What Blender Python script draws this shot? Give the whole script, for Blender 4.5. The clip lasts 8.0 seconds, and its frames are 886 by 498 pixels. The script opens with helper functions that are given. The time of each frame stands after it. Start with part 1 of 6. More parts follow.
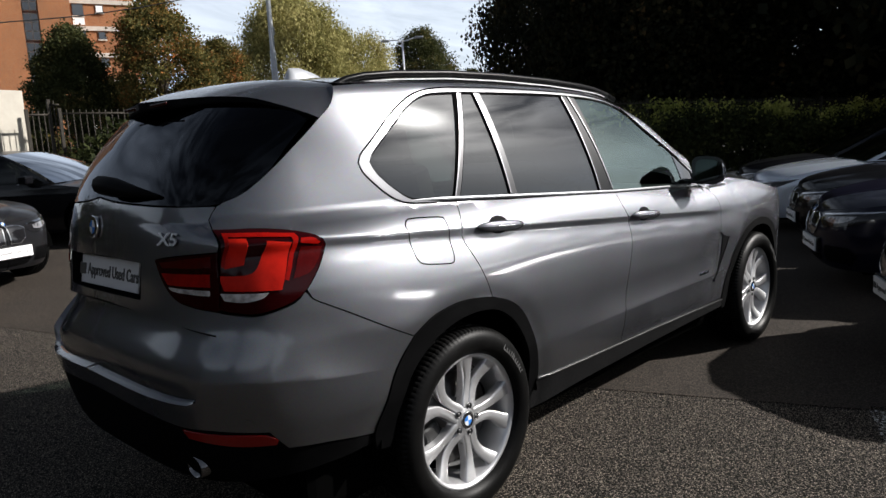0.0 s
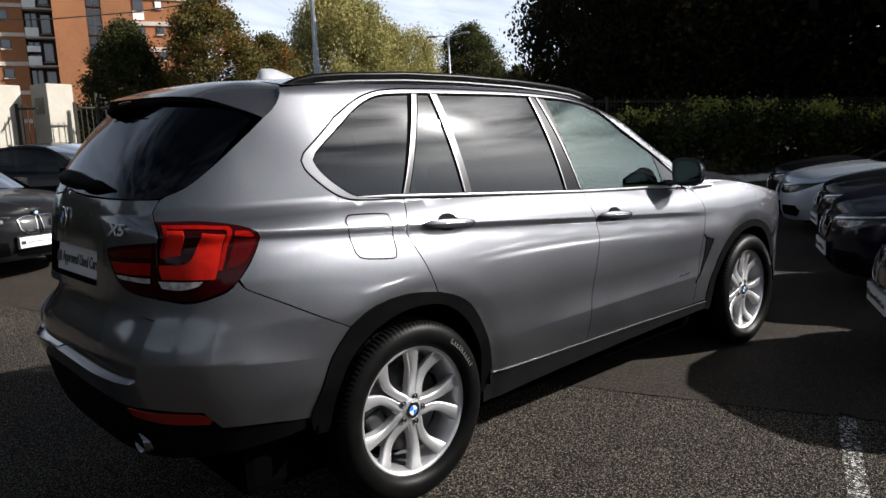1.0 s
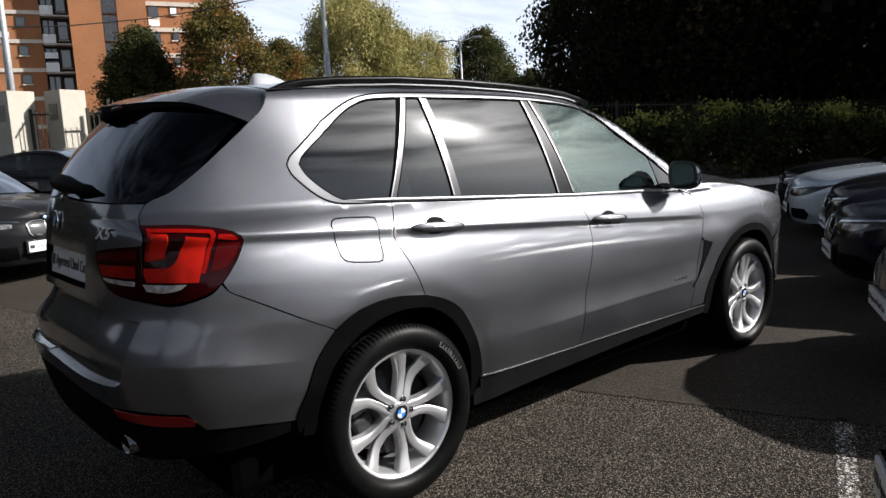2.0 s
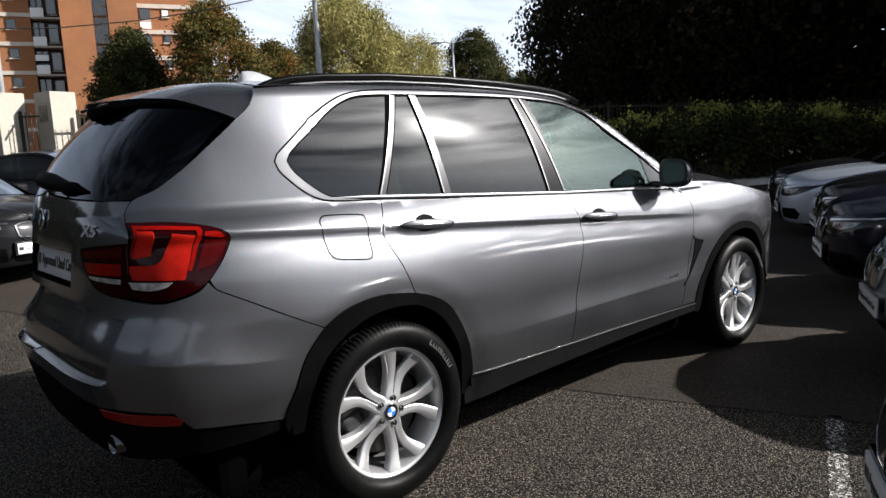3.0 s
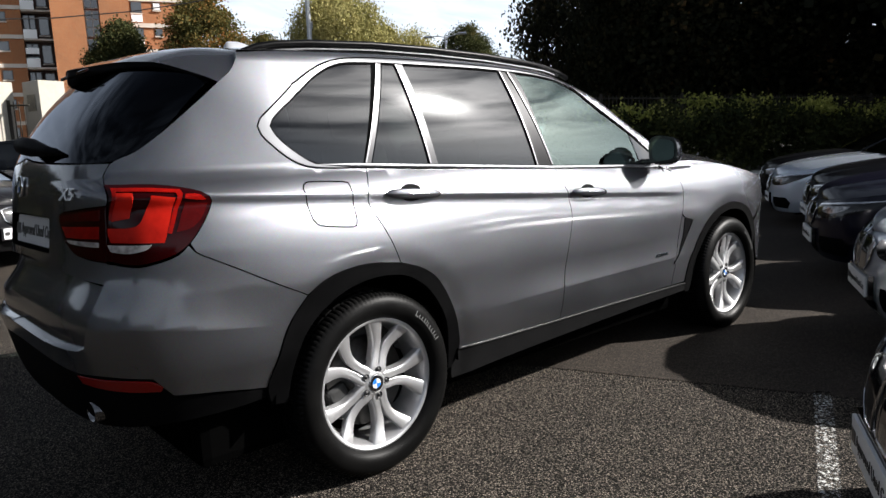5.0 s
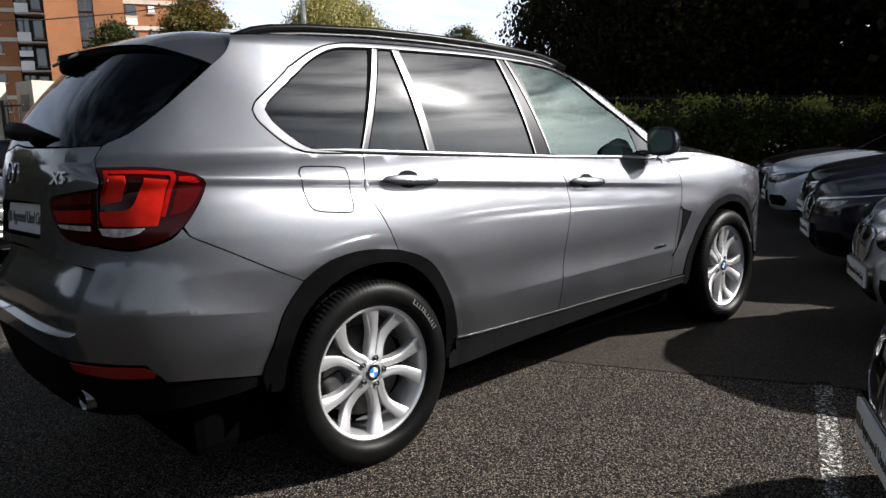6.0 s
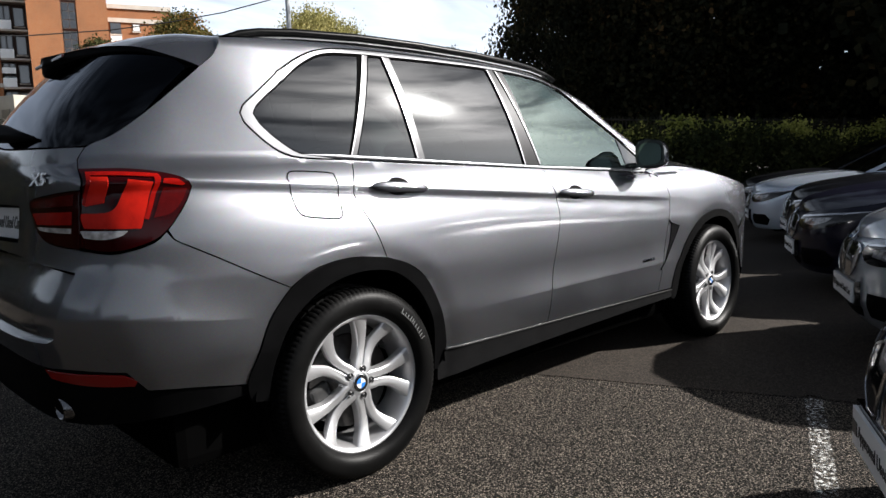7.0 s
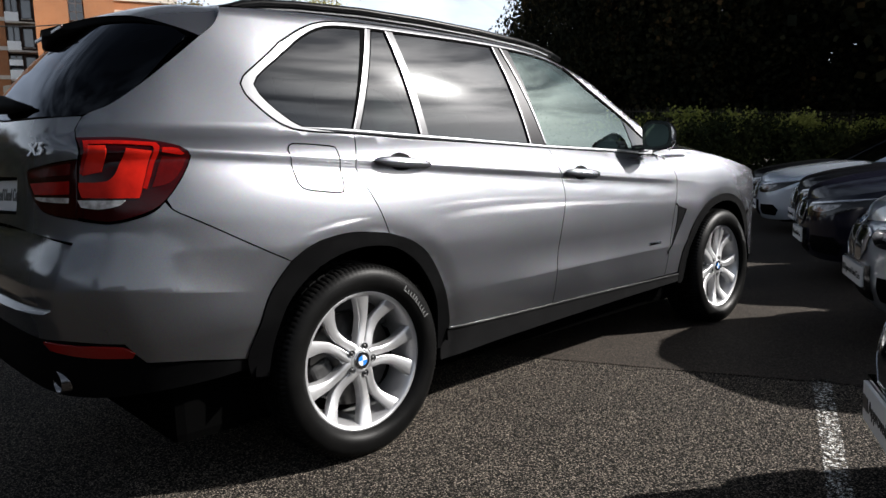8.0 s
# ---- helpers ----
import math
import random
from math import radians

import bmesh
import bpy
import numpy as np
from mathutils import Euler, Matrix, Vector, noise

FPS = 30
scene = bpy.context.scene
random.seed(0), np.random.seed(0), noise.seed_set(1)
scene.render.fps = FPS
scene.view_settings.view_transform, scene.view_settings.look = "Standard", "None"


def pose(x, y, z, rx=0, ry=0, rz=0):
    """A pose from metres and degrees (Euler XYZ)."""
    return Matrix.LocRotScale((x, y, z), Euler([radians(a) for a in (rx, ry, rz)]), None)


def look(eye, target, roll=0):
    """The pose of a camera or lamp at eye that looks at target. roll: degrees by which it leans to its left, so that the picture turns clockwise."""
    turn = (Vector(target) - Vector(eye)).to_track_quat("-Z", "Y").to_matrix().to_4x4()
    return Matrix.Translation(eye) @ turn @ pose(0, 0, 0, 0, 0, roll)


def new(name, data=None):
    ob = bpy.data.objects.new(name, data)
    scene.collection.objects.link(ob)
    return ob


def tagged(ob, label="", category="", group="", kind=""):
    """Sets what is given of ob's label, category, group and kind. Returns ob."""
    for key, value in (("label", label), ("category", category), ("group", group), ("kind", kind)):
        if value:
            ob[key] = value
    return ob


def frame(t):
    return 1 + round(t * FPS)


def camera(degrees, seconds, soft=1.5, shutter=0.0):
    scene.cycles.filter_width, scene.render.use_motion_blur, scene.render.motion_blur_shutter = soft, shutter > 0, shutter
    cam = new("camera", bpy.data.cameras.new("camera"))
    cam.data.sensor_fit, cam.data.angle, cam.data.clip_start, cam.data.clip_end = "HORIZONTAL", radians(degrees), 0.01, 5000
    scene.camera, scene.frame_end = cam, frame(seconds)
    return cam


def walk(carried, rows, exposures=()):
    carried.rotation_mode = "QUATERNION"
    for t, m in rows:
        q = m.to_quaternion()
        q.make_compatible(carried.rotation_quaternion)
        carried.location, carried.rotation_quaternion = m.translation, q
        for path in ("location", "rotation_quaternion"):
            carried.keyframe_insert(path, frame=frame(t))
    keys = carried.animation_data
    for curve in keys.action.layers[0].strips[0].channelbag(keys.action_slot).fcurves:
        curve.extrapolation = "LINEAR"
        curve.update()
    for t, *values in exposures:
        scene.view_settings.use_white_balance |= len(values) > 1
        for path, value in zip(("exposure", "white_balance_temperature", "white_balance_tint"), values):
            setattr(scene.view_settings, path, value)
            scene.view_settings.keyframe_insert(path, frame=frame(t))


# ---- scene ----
from mathutils import geometry

cam = camera(63.3, 8.0)
PATH = [
    (0, (-1.985, -2.761, 1.448), (-0.566, -1.38, 1.165), -3.5),
    (0.5, (-1.86, -2.941, 1.44), (-0.499, -1.501, 1.161), -3.5),
    (1, (-1.769, -3.114, 1.443), (-0.448, -1.64, 1.155), -2.8),
    (2.5, (-1.684, -3.192, 1.427), (-0.394, -1.688, 1.156), -3.1),
    (3, (-1.676, -3.189, 1.414), (-0.367, -1.7, 1.144), -3.1),
    (3.5, (-1.669, -3.192, 1.394), (-0.361, -1.704, 1.124), -2.8),
    (4, (-1.662, -3.196, 1.368), (-0.35, -1.711, 1.1), -2.8),
    (4.5, (-1.657, -3.195, 1.334), (-0.335, -1.719, 1.065), -2.2),
    (5, (-1.648, -3.19, 1.302), (-0.326, -1.715, 1.021), -2.9),
    (6.5, (-1.636, -3.141, 1.205), (-0.29, -1.684, 0.954), -2.8),
    (7, (-1.632, -3.119, 1.181), (-0.261, -1.679, 0.963), -2.5),
    (7.5, (-1.619, -3.106, 1.149), (-0.247, -1.666, 0.939), -2.7),
    (8, (-1.606, -3.101, 1.107), (-0.248, -1.651, 0.874), -2.3),
]
walk(cam, [(t, look(eye, target, roll)) for t, eye, target, roll in PATH], [(0.0, 1.00), (1.0, 1.06), (3.0, 1.20), (5.0, 1.33), (8.0, 1.36)])

# ---- sky, sun ----
SUN_AZ, SUN_EL = -38.5, 30.3
world = bpy.data.worlds.new("world")
scene.world = world
world.use_nodes = True
wn, wl = world.node_tree.nodes, world.node_tree.links
wn.clear()


def wnode(kind, **sets):
    n = wn.new(kind)
    for key, value in sets.items():
        n.inputs[key].default_value = value
    return n


w_out, w_bg = wn.new("ShaderNodeOutputWorld"), wn.new("ShaderNodeBackground")
w_sky = wn.new("ShaderNodeTexSky")
w_sky.sky_type, w_sky.sun_disc = "NISHITA", False
w_sky.sun_elevation, w_sky.sun_rotation = radians(SUN_EL), radians(90 - SUN_AZ)
w_co = wn.new("ShaderNodeTexCoord")
# thin streaky cloud over the whole sky, seen on a flat layer high above
w_sep = wn.new("ShaderNodeSeparateXYZ")
w_up = wnode("ShaderNodeMath")
w_up.operation, w_up.inputs[1].default_value = "ADD", 0.22
w_div = wn.new("ShaderNodeVectorMath")
w_div.operation = "DIVIDE"
w_noise = wnode("ShaderNodeTexNoise", Scale=4.2, Detail=10.0, Roughness=0.58, Distortion=0.6)
w_map = wnode("ShaderNodeMapping", Scale=(0.55, 1.5, 1.0), Rotation=(0, 0, radians(35)))
w_ramp = wn.new("ShaderNodeValToRGB")
w_ramp.color_ramp.elements[0].position, w_ramp.color_ramp.elements[0].color = 0.30, (0.58, 0.58, 0.58, 1)
w_ramp.color_ramp.elements[1].position, w_ramp.color_ramp.elements[1].color = 0.70, (0.96, 0.96, 0.96, 1)
w_mix = wn.new("ShaderNodeMixRGB")
w_mix.inputs[2].default_value = (16.0, 17.6, 20.0, 1)
# the cloud layer thins towards the zenith, where one looks through it straight
w_thin = wn.new("ShaderNodeMapRange")
w_thin.inputs["From Min"].default_value, w_thin.inputs["From Max"].default_value = 0.08, 0.75
w_thin.inputs["To Min"].default_value, w_thin.inputs["To Max"].default_value = 1.0, 0.25
w_cov = wnode("ShaderNodeMath")
w_cov.operation = "MULTIPLY"
# the veil of cloud glows round the sun
w_dot = wn.new("ShaderNodeVectorMath")
w_dot.operation = "DOT_PRODUCT"
w_dot.inputs[1].default_value = (math.cos(radians(SUN_EL)) * math.cos(radians(SUN_AZ)), math.cos(radians(SUN_EL)) * math.sin(radians(SUN_AZ)), math.sin(radians(SUN_EL)))
w_pow = wnode("ShaderNodeMath")
w_pow.operation, w_pow.inputs[1].default_value = "POWER", 800.0
w_pos = wnode("ShaderNodeMath")
w_pos.operation, w_pos.inputs[1].default_value = "MAXIMUM", 0.0
w_glow = wn.new("ShaderNodeMixRGB")
w_glow.blend_type = "ADD"
w_glow.inputs[2].default_value = (420, 405, 380, 1)
w_pow2 = wnode("ShaderNodeMath")
w_pow2.operation, w_pow2.inputs[1].default_value = "POWER", 34.0
w_halo = wn.new("ShaderNodeMixRGB")
w_halo.blend_type = "ADD"
w_halo.inputs[2].default_value = (95, 92, 87, 1)
w_bg.inputs["Strength"].default_value = 0.033
wl.new(w_co.outputs["Generated"], w_sep.inputs[0])
wl.new(w_sep.outputs["Z"], w_up.inputs[0])
wl.new(w_co.outputs["Generated"], w_div.inputs[0])
wl.new(w_up.outputs[0], w_div.inputs[1])
wl.new(w_div.outputs[0], w_map.inputs[0])
wl.new(w_map.outputs[0], w_noise.inputs["Vector"])
wl.new(w_noise.outputs["Fac"], w_ramp.inputs[0])
wl.new(w_sep.outputs["Z"], w_thin.inputs["Value"])
wl.new(w_ramp.outputs[0], w_cov.inputs[0])
wl.new(w_thin.outputs["Result"], w_cov.inputs[1])
wl.new(w_cov.outputs[0], w_mix.inputs[0])
wl.new(w_sky.outputs[0], w_mix.inputs[1])
wl.new(w_co.outputs["Generated"], w_dot.inputs[0])
wl.new(w_dot.outputs["Value"], w_pos.inputs[0])
wl.new(w_pos.outputs[0], w_pow.inputs[0])
wl.new(w_pow.outputs[0], w_glow.inputs[0])
# darker, thicker streaks of cloud higher up
w_noise2 = wnode("ShaderNodeTexNoise", Scale=1.0, Detail=5.0, Roughness=0.5, Distortion=0.35)
w_map2 = wnode("ShaderNodeMapping", Location=(3.7, 1.9, 0.4), Scale=(3.4, 3.4, 15.0), Rotation=(radians(6), radians(-4), 0))
w_ramp2 = wn.new("ShaderNodeValToRGB")
w_ramp2.color_ramp.elements[0].position, w_ramp2.color_ramp.elements[0].color = 0.38, (0.22, 0.23, 0.25, 1)
w_ramp2.color_ramp.elements[1].position, w_ramp2.color_ramp.elements[1].color = 0.68, (1, 1, 1, 1)
w_high = wn.new("ShaderNodeMapRange")
w_high.inputs["From Min"].default_value, w_high.inputs["From Max"].default_value = 0.24, 0.42
w_dim = wn.new("ShaderNodeMixRGB")
w_dim.blend_type = "MULTIPLY"
wl.new(w_co.outputs["Generated"], w_map2.inputs[0])
wl.new(w_map2.outputs[0], w_noise2.inputs["Vector"])
wl.new(w_noise2.outputs["Fac"], w_ramp2.inputs[0])
wl.new(w_sep.outputs["Z"], w_high.inputs["Value"])
wl.new(w_high.outputs["Result"], w_dim.inputs[0])
wl.new(w_pos.outputs[0], w_pow2.inputs[0])
wl.new(w_pow2.outputs[0], w_halo.inputs[0])
wl.new(w_mix.outputs[0], w_halo.inputs[1])
wl.new(w_halo.outputs[0], w_dim.inputs[1])
w_even = wn.new("ShaderNodeMapRange")
w_even.inputs["From Min"].default_value, w_even.inputs["From Max"].default_value = 0.64, 0.86
w_soft = wn.new("ShaderNodeMixRGB")
w_soft.inputs[2].default_value = (0.31, 0.33, 0.37, 1)
wl.new(w_sep.outputs["Z"], w_even.inputs["Value"])
wl.new(w_even.outputs["Result"], w_soft.inputs[0])
wl.new(w_ramp2.outputs[0], w_soft.inputs[1])
wl.new(w_soft.outputs[0], w_dim.inputs[2])
wl.new(w_dim.outputs[0], w_glow.inputs[1])
wl.new(w_glow.outputs[0], w_bg.inputs["Color"])
wl.new(w_bg.outputs[0], w_out.inputs["Surface"])
sun = new("sun", bpy.data.lights.new("sun", "SUN"))
sun.data.energy, sun.data.angle, sun.data.color = 5.0, radians(0.8), (1.0, 0.965, 0.925)
sun.matrix_world = look((20 * math.cos(radians(SUN_AZ)), 20 * math.sin(radians(SUN_AZ)), 20 * math.tan(radians(SUN_EL))), (0, 0, 0))


# ---- materials ----
def shader(name, color=(0.5, 0.5, 0.5), rough=0.5, metal=0.0, **sets):
    m = bpy.data.materials.new(name)
    m.use_nodes = True
    b = m.node_tree.nodes["Principled BSDF"]
    b.inputs["Base Color"].default_value = (*color, 1)
    b.inputs["Roughness"].default_value, b.inputs["Metallic"].default_value = rough, metal
    for key, value in sets.items():
        b.inputs[key.replace("_", " ")].default_value = value
    return m


def add(m, kind, **sets):
    n = m.node_tree.nodes.new(kind)
    for key, value in sets.items():
        n.inputs[key].default_value = value
    return n


def link(m, a, b):
    m.node_tree.links.new(a, b)


def bsdf(m):
    return m.node_tree.nodes["Principled BSDF"]


def coords(m, scale=1.0):
    c, p = add(m, "ShaderNodeTexCoord"), add(m, "ShaderNodeMapping", Scale=(scale, scale, scale) if not isinstance(scale, tuple) else scale)
    link(m, c.outputs["Object"], p.inputs[0])
    return p.outputs[0]


def ramp(m, fac, stops):
    r = add(m, "ShaderNodeValToRGB")
    while len(r.color_ramp.elements) < len(stops):
        r.color_ramp.elements.new(0.5)
    for e, (p, c) in zip(r.color_ramp.elements, stops):
        e.position, e.color = p, (*c, 1) if len(c) == 3 else c
    link(m, fac, r.inputs[0])
    return r.outputs[0]


def noisy(m, at, scale, detail=4.0, rough=0.6):
    n = add(m, "ShaderNodeTexNoise", Scale=scale, Detail=detail, Roughness=rough)
    link(m, at, n.inputs["Vector"])
    return n.outputs["Fac"]


def bump(m, height, strength, distance):
    b = add(m, "ShaderNodeBump", Strength=strength, Distance=distance)
    link(m, height, b.inputs["Height"])
    link(m, b.outputs[0], bsdf(m).inputs["Normal"])
    return b


def mottled(name, stops, scale, rough=0.7, relief=0.0, fine=None, **sets):
    """A surface whose colour wanders between stops, with a fine grain in its relief."""
    m = shader(name, rough=rough, **sets)
    at = coords(m)
    link(m, ramp(m, noisy(m, at, scale, 6.0), stops), bsdf(m).inputs["Base Color"])
    if relief:
        bump(m, noisy(m, at, fine or scale * 6, 5.0), 1.0, relief)
    return m


def car_paint(name, color, metal=0.75, rough=0.36, coat=1.0):
    m = shader(name, color, rough, metal, Coat_Weight=coat, Coat_Roughness=0.10, Specular_IOR_Level=0.5 if metal else 0.025, Specular_Tint=(0.0, 0.0, 0.0, 1) if metal > 0.8 else (1, 1, 1, 1))
    at = coords(m)
    dust = ramp(m, noisy(m, at, 3.0, 5.0), [(0.3, (rough * 0.92,) * 3), (0.75, (rough * 1.12,) * 3)])
    link(m, dust, bsdf(m).inputs["Roughness"])
    flake = add(m, "ShaderNodeTexVoronoi", Scale=900.0)
    link(m, at, flake.inputs["Vector"])
    mix = add(m, "ShaderNodeMixRGB")
    mix.blend_type, mix.inputs[0].default_value = "SOFT_LIGHT", 0.35
    mix.inputs[1].default_value = (*color, 1)
    link(m, flake.outputs["Color"], mix.inputs[2])
    link(m, mix.outputs[0], bsdf(m).inputs["Base Color"])
    return m


def glass(name, tint, clear, ior=1.62, film=(0.95, 0.97, 1)):
    """Tinted safety glass: a sharp mirror film over what is seen through it."""
    m = bpy.data.materials.new(name)
    m.use_nodes = True
    t = m.node_tree.nodes
    t.remove(t["Principled BSDF"])
    see, shine, mix = t.new("ShaderNodeBsdfTransparent"), t.new("ShaderNodeBsdfGlossy"), t.new("ShaderNodeMixShader")
    see.inputs[0].default_value = (*[c * clear for c in tint], 1)
    shine.inputs["Roughness"].default_value = 0.015
    shine.inputs["Color"].default_value = (*film, 1)
    fres = t.new("ShaderNodeFresnel")
    fres.inputs["IOR"].default_value = ior
    link(m, fres.outputs[0], mix.inputs[0])
    link(m, see.outputs[0], mix.inputs[1])
    link(m, shine.outputs[0], mix.inputs[2])
    link(m, mix.outputs[0], t["Material Output"].inputs["Surface"])
    return m


PAINT = car_paint("metallic_grey_paint", (0.102, 0.104, 0.114), 0.94, 0.46)
SEAM = shader("black_seam", (0.004, 0.004, 0.004), 0.8, Specular_IOR_Level=0.0)
SATIN = shader("satin_aluminium", (0.17, 0.172, 0.18), 0.40, 1.0)
MATT_BLACK = shader("matt_black_plastic", (0.003, 0.003, 0.0034), 0.6, 0.0, Specular_IOR_Level=0.02)
PILLAR = shader("satin_pillar_trim", (0.0112, 0.0112, 0.0118), 0.40, 1.0)
POST = shader("satin_post_trim", (0.045, 0.045, 0.047), 0.40, 1.0)
CHROME = shader("chrome", (0.85, 0.85, 0.86), 0.06, 1.0)
GLOSS_BLACK = shader("gloss_black", (0.008, 0.008, 0.009), 0.06, 0.0, Coat_Weight=0.6)
CLADDING = mottled("black_grained_plastic", [(0.3, (0.0012, 0.0012, 0.0013)), (0.7, (0.0024, 0.0024, 0.0026))], 9.0, 0.75, 0.0004, 900.0, Specular_IOR_Level=0.02)
UNDER = shader("underbody_black", (0.0012, 0.0012, 0.0012), 0.9, Specular_IOR_Level=0.0)
PRIVACY = glass("privacy_glass", (0.9, 0.95, 1.0), 0.03, 1.6)
HATCH_PANE = glass("dark_hatch_glass", (0.9, 0.95, 1.0), 0.02, 1.35, (0.52, 0.55, 0.61))
FRONT_GLASS = glass("green_tinted_glass", (0.80, 1.0, 0.93), 0.62, 2.15, (0.84, 1.0, 0.94))
TYRE = mottled("tyre_rubber", [(0.3, (0.002, 0.002, 0.002)), (0.75, (0.0045, 0.0044, 0.0043))], 14.0, 0.42, 0.0003, 300.0, Specular_IOR_Level=0.06)
ALLOY = shader("silver_alloy_paint", (0.46, 0.46, 0.47), 0.40, 0.8, Coat_Weight=0.25, Coat_Roughness=0.15)
STEEL = mottled("brake_steel", [(0.3, (0.05, 0.048, 0.046)), (0.7, (0.10, 0.096, 0.092))], 30.0, 0.4, 0.0, metal=1.0)
DARK_METAL = shader("dark_metal", (0.05, 0.05, 0.05), 0.5, 0.8)
CREAM = mottled("cream_leather", [(0.3, (0.36, 0.32, 0.26)), (0.7, (0.46, 0.42, 0.35))], 8.0, 0.5, 0.0005, 200.0)
LEATHER = mottled("dark_leather", [(0.3, (0.02, 0.019, 0.018)), (0.7, (0.035, 0.033, 0.031))], 8.0, 0.5, 0.0005, 200.0)


# ---- shape of the big car ----
def smooth_table(xs, ys):
    """A smooth curve through a table (cubic Hermite), held at both ends."""
    xs, ys = np.array(xs, float), np.array(ys, float)
    d = np.diff(ys) / np.diff(xs)
    m = np.concatenate(([d[0]], np.where(d[1:] * d[:-1] > 0, 2 * d[1:] * d[:-1] / (d[1:] + d[:-1] + 1e-12), 0), [d[-1]]))

    def curve(x):
        x = np.clip(np.asarray(x, float), xs[0], xs[-1])
        i = np.clip(np.searchsorted(xs, x) - 1, 0, len(xs) - 2)
        h = xs[i + 1] - xs[i]
        t = (x - xs[i]) / h
        return ((2 * t**3 - 3 * t**2 + 1) * ys[i] + (t**3 - 2 * t**2 + t) * h * m[i]
                + (-2 * t**3 + 3 * t**2) * ys[i + 1] + (t**3 - t**2) * h * m[i + 1])
    return curve


# the big car: x forward from the rear axle, right-hand side as positive half width, z up
SECTION = smooth_table([-0.95, -0.74, -0.60, -0.565, -0.42, -0.29, -0.21, -0.15, -0.10, -0.06, -0.034, -0.004, 0.0, 0.03, 0.09],
                       [0.85, 0.895, 0.927, 0.935, 0.942, 0.953, 0.957, 0.956, 0.948, 0.936, 0.9315, 0.937, 0.936, 0.928, 0.912])
WING = smooth_table([-0.95, -0.60, -0.42, -0.30, -0.15, -0.05, 0.0, 0.04, 0.09], [0.85, 0.930, 0.942, 0.946, 0.947, 0.945, 0.942, 0.928, 0.885])
REAR_X = smooth_table([0.30, 0.45, 0.62, 0.76, 0.80, 0.95, 1.10, 1.22, 1.30, 1.38, 1.55, 1.70, 1.8],
                      [-0.93, -1.01, -1.05, -1.075, -1.07, -1.01, -0.99, -0.978, -0.96, -0.927, -0.80, -0.63, -0.5])
GUTTER = smooth_table([-1.0, -0.36, 0.2, 0.8, 1.1, 1.35, 1.5, 1.75, 1.95, 2.2, 2.4],
                      [1.66, 1.69, 1.705, 1.70, 1.690, 1.664, 1.625, 1.535, 1.415, 1.275, 1.16])
WRAP, NOSE, NOSE_LONG, NOSE_N = -0.2, 2.45, 1.47, 4.2


def crease(x):
    return 1.141 - 0.0745 * np.clip(x, -0.65, 2.6)


def belt(x):
    return 1.234 - 0.0555 * np.clip(x, -0.3, 2.3)


def fold(x):
    return 0.566 + 0.004 * x


def bumper_edge(x):
    return 0.715 + 0.062 * np.clip((-0.45 - x) / 0.45, 0, 1)


def softened(curve, lo, hi, sigma, keep):
    """The curve with its kinks ironed out below keep; above it stays sharp."""
    u = np.linspace(lo, hi, 3000)
    k = np.exp(-0.5 * (np.arange(-400, 401) * (u[1] - u[0]) / sigma)**2)
    y = curve(u)
    soft = np.convolve(np.pad(y, 400, mode="reflect", reflect_type="odd"), k / k.sum(), "valid")
    mix = np.clip((u - keep + 0.05) / 0.05, 0, 1)
    mix = mix * mix * (3 - 2 * mix)
    return lambda x: np.interp(x, u, soft * (1 - mix) + y * mix)


SECTION = softened(SECTION, -0.95, 0.09, 0.035, -0.05)
WING = softened(WING, -0.95, 0.09, 0.025, -0.05)


def upper(x, z):
    """Half width above the waistline: the curved side glass and its frame."""
    fade = np.clip((x - 2.05) / 0.5, 0, 1)
    d = z - belt(x)
    return (0.884 - 0.021 * (x - 0.9)**2) * (1 - fade) + 0.885 * fade - 0.124 * d - 0.38 * d * np.abs(d) - 0.03 * d * (x - 0.3)


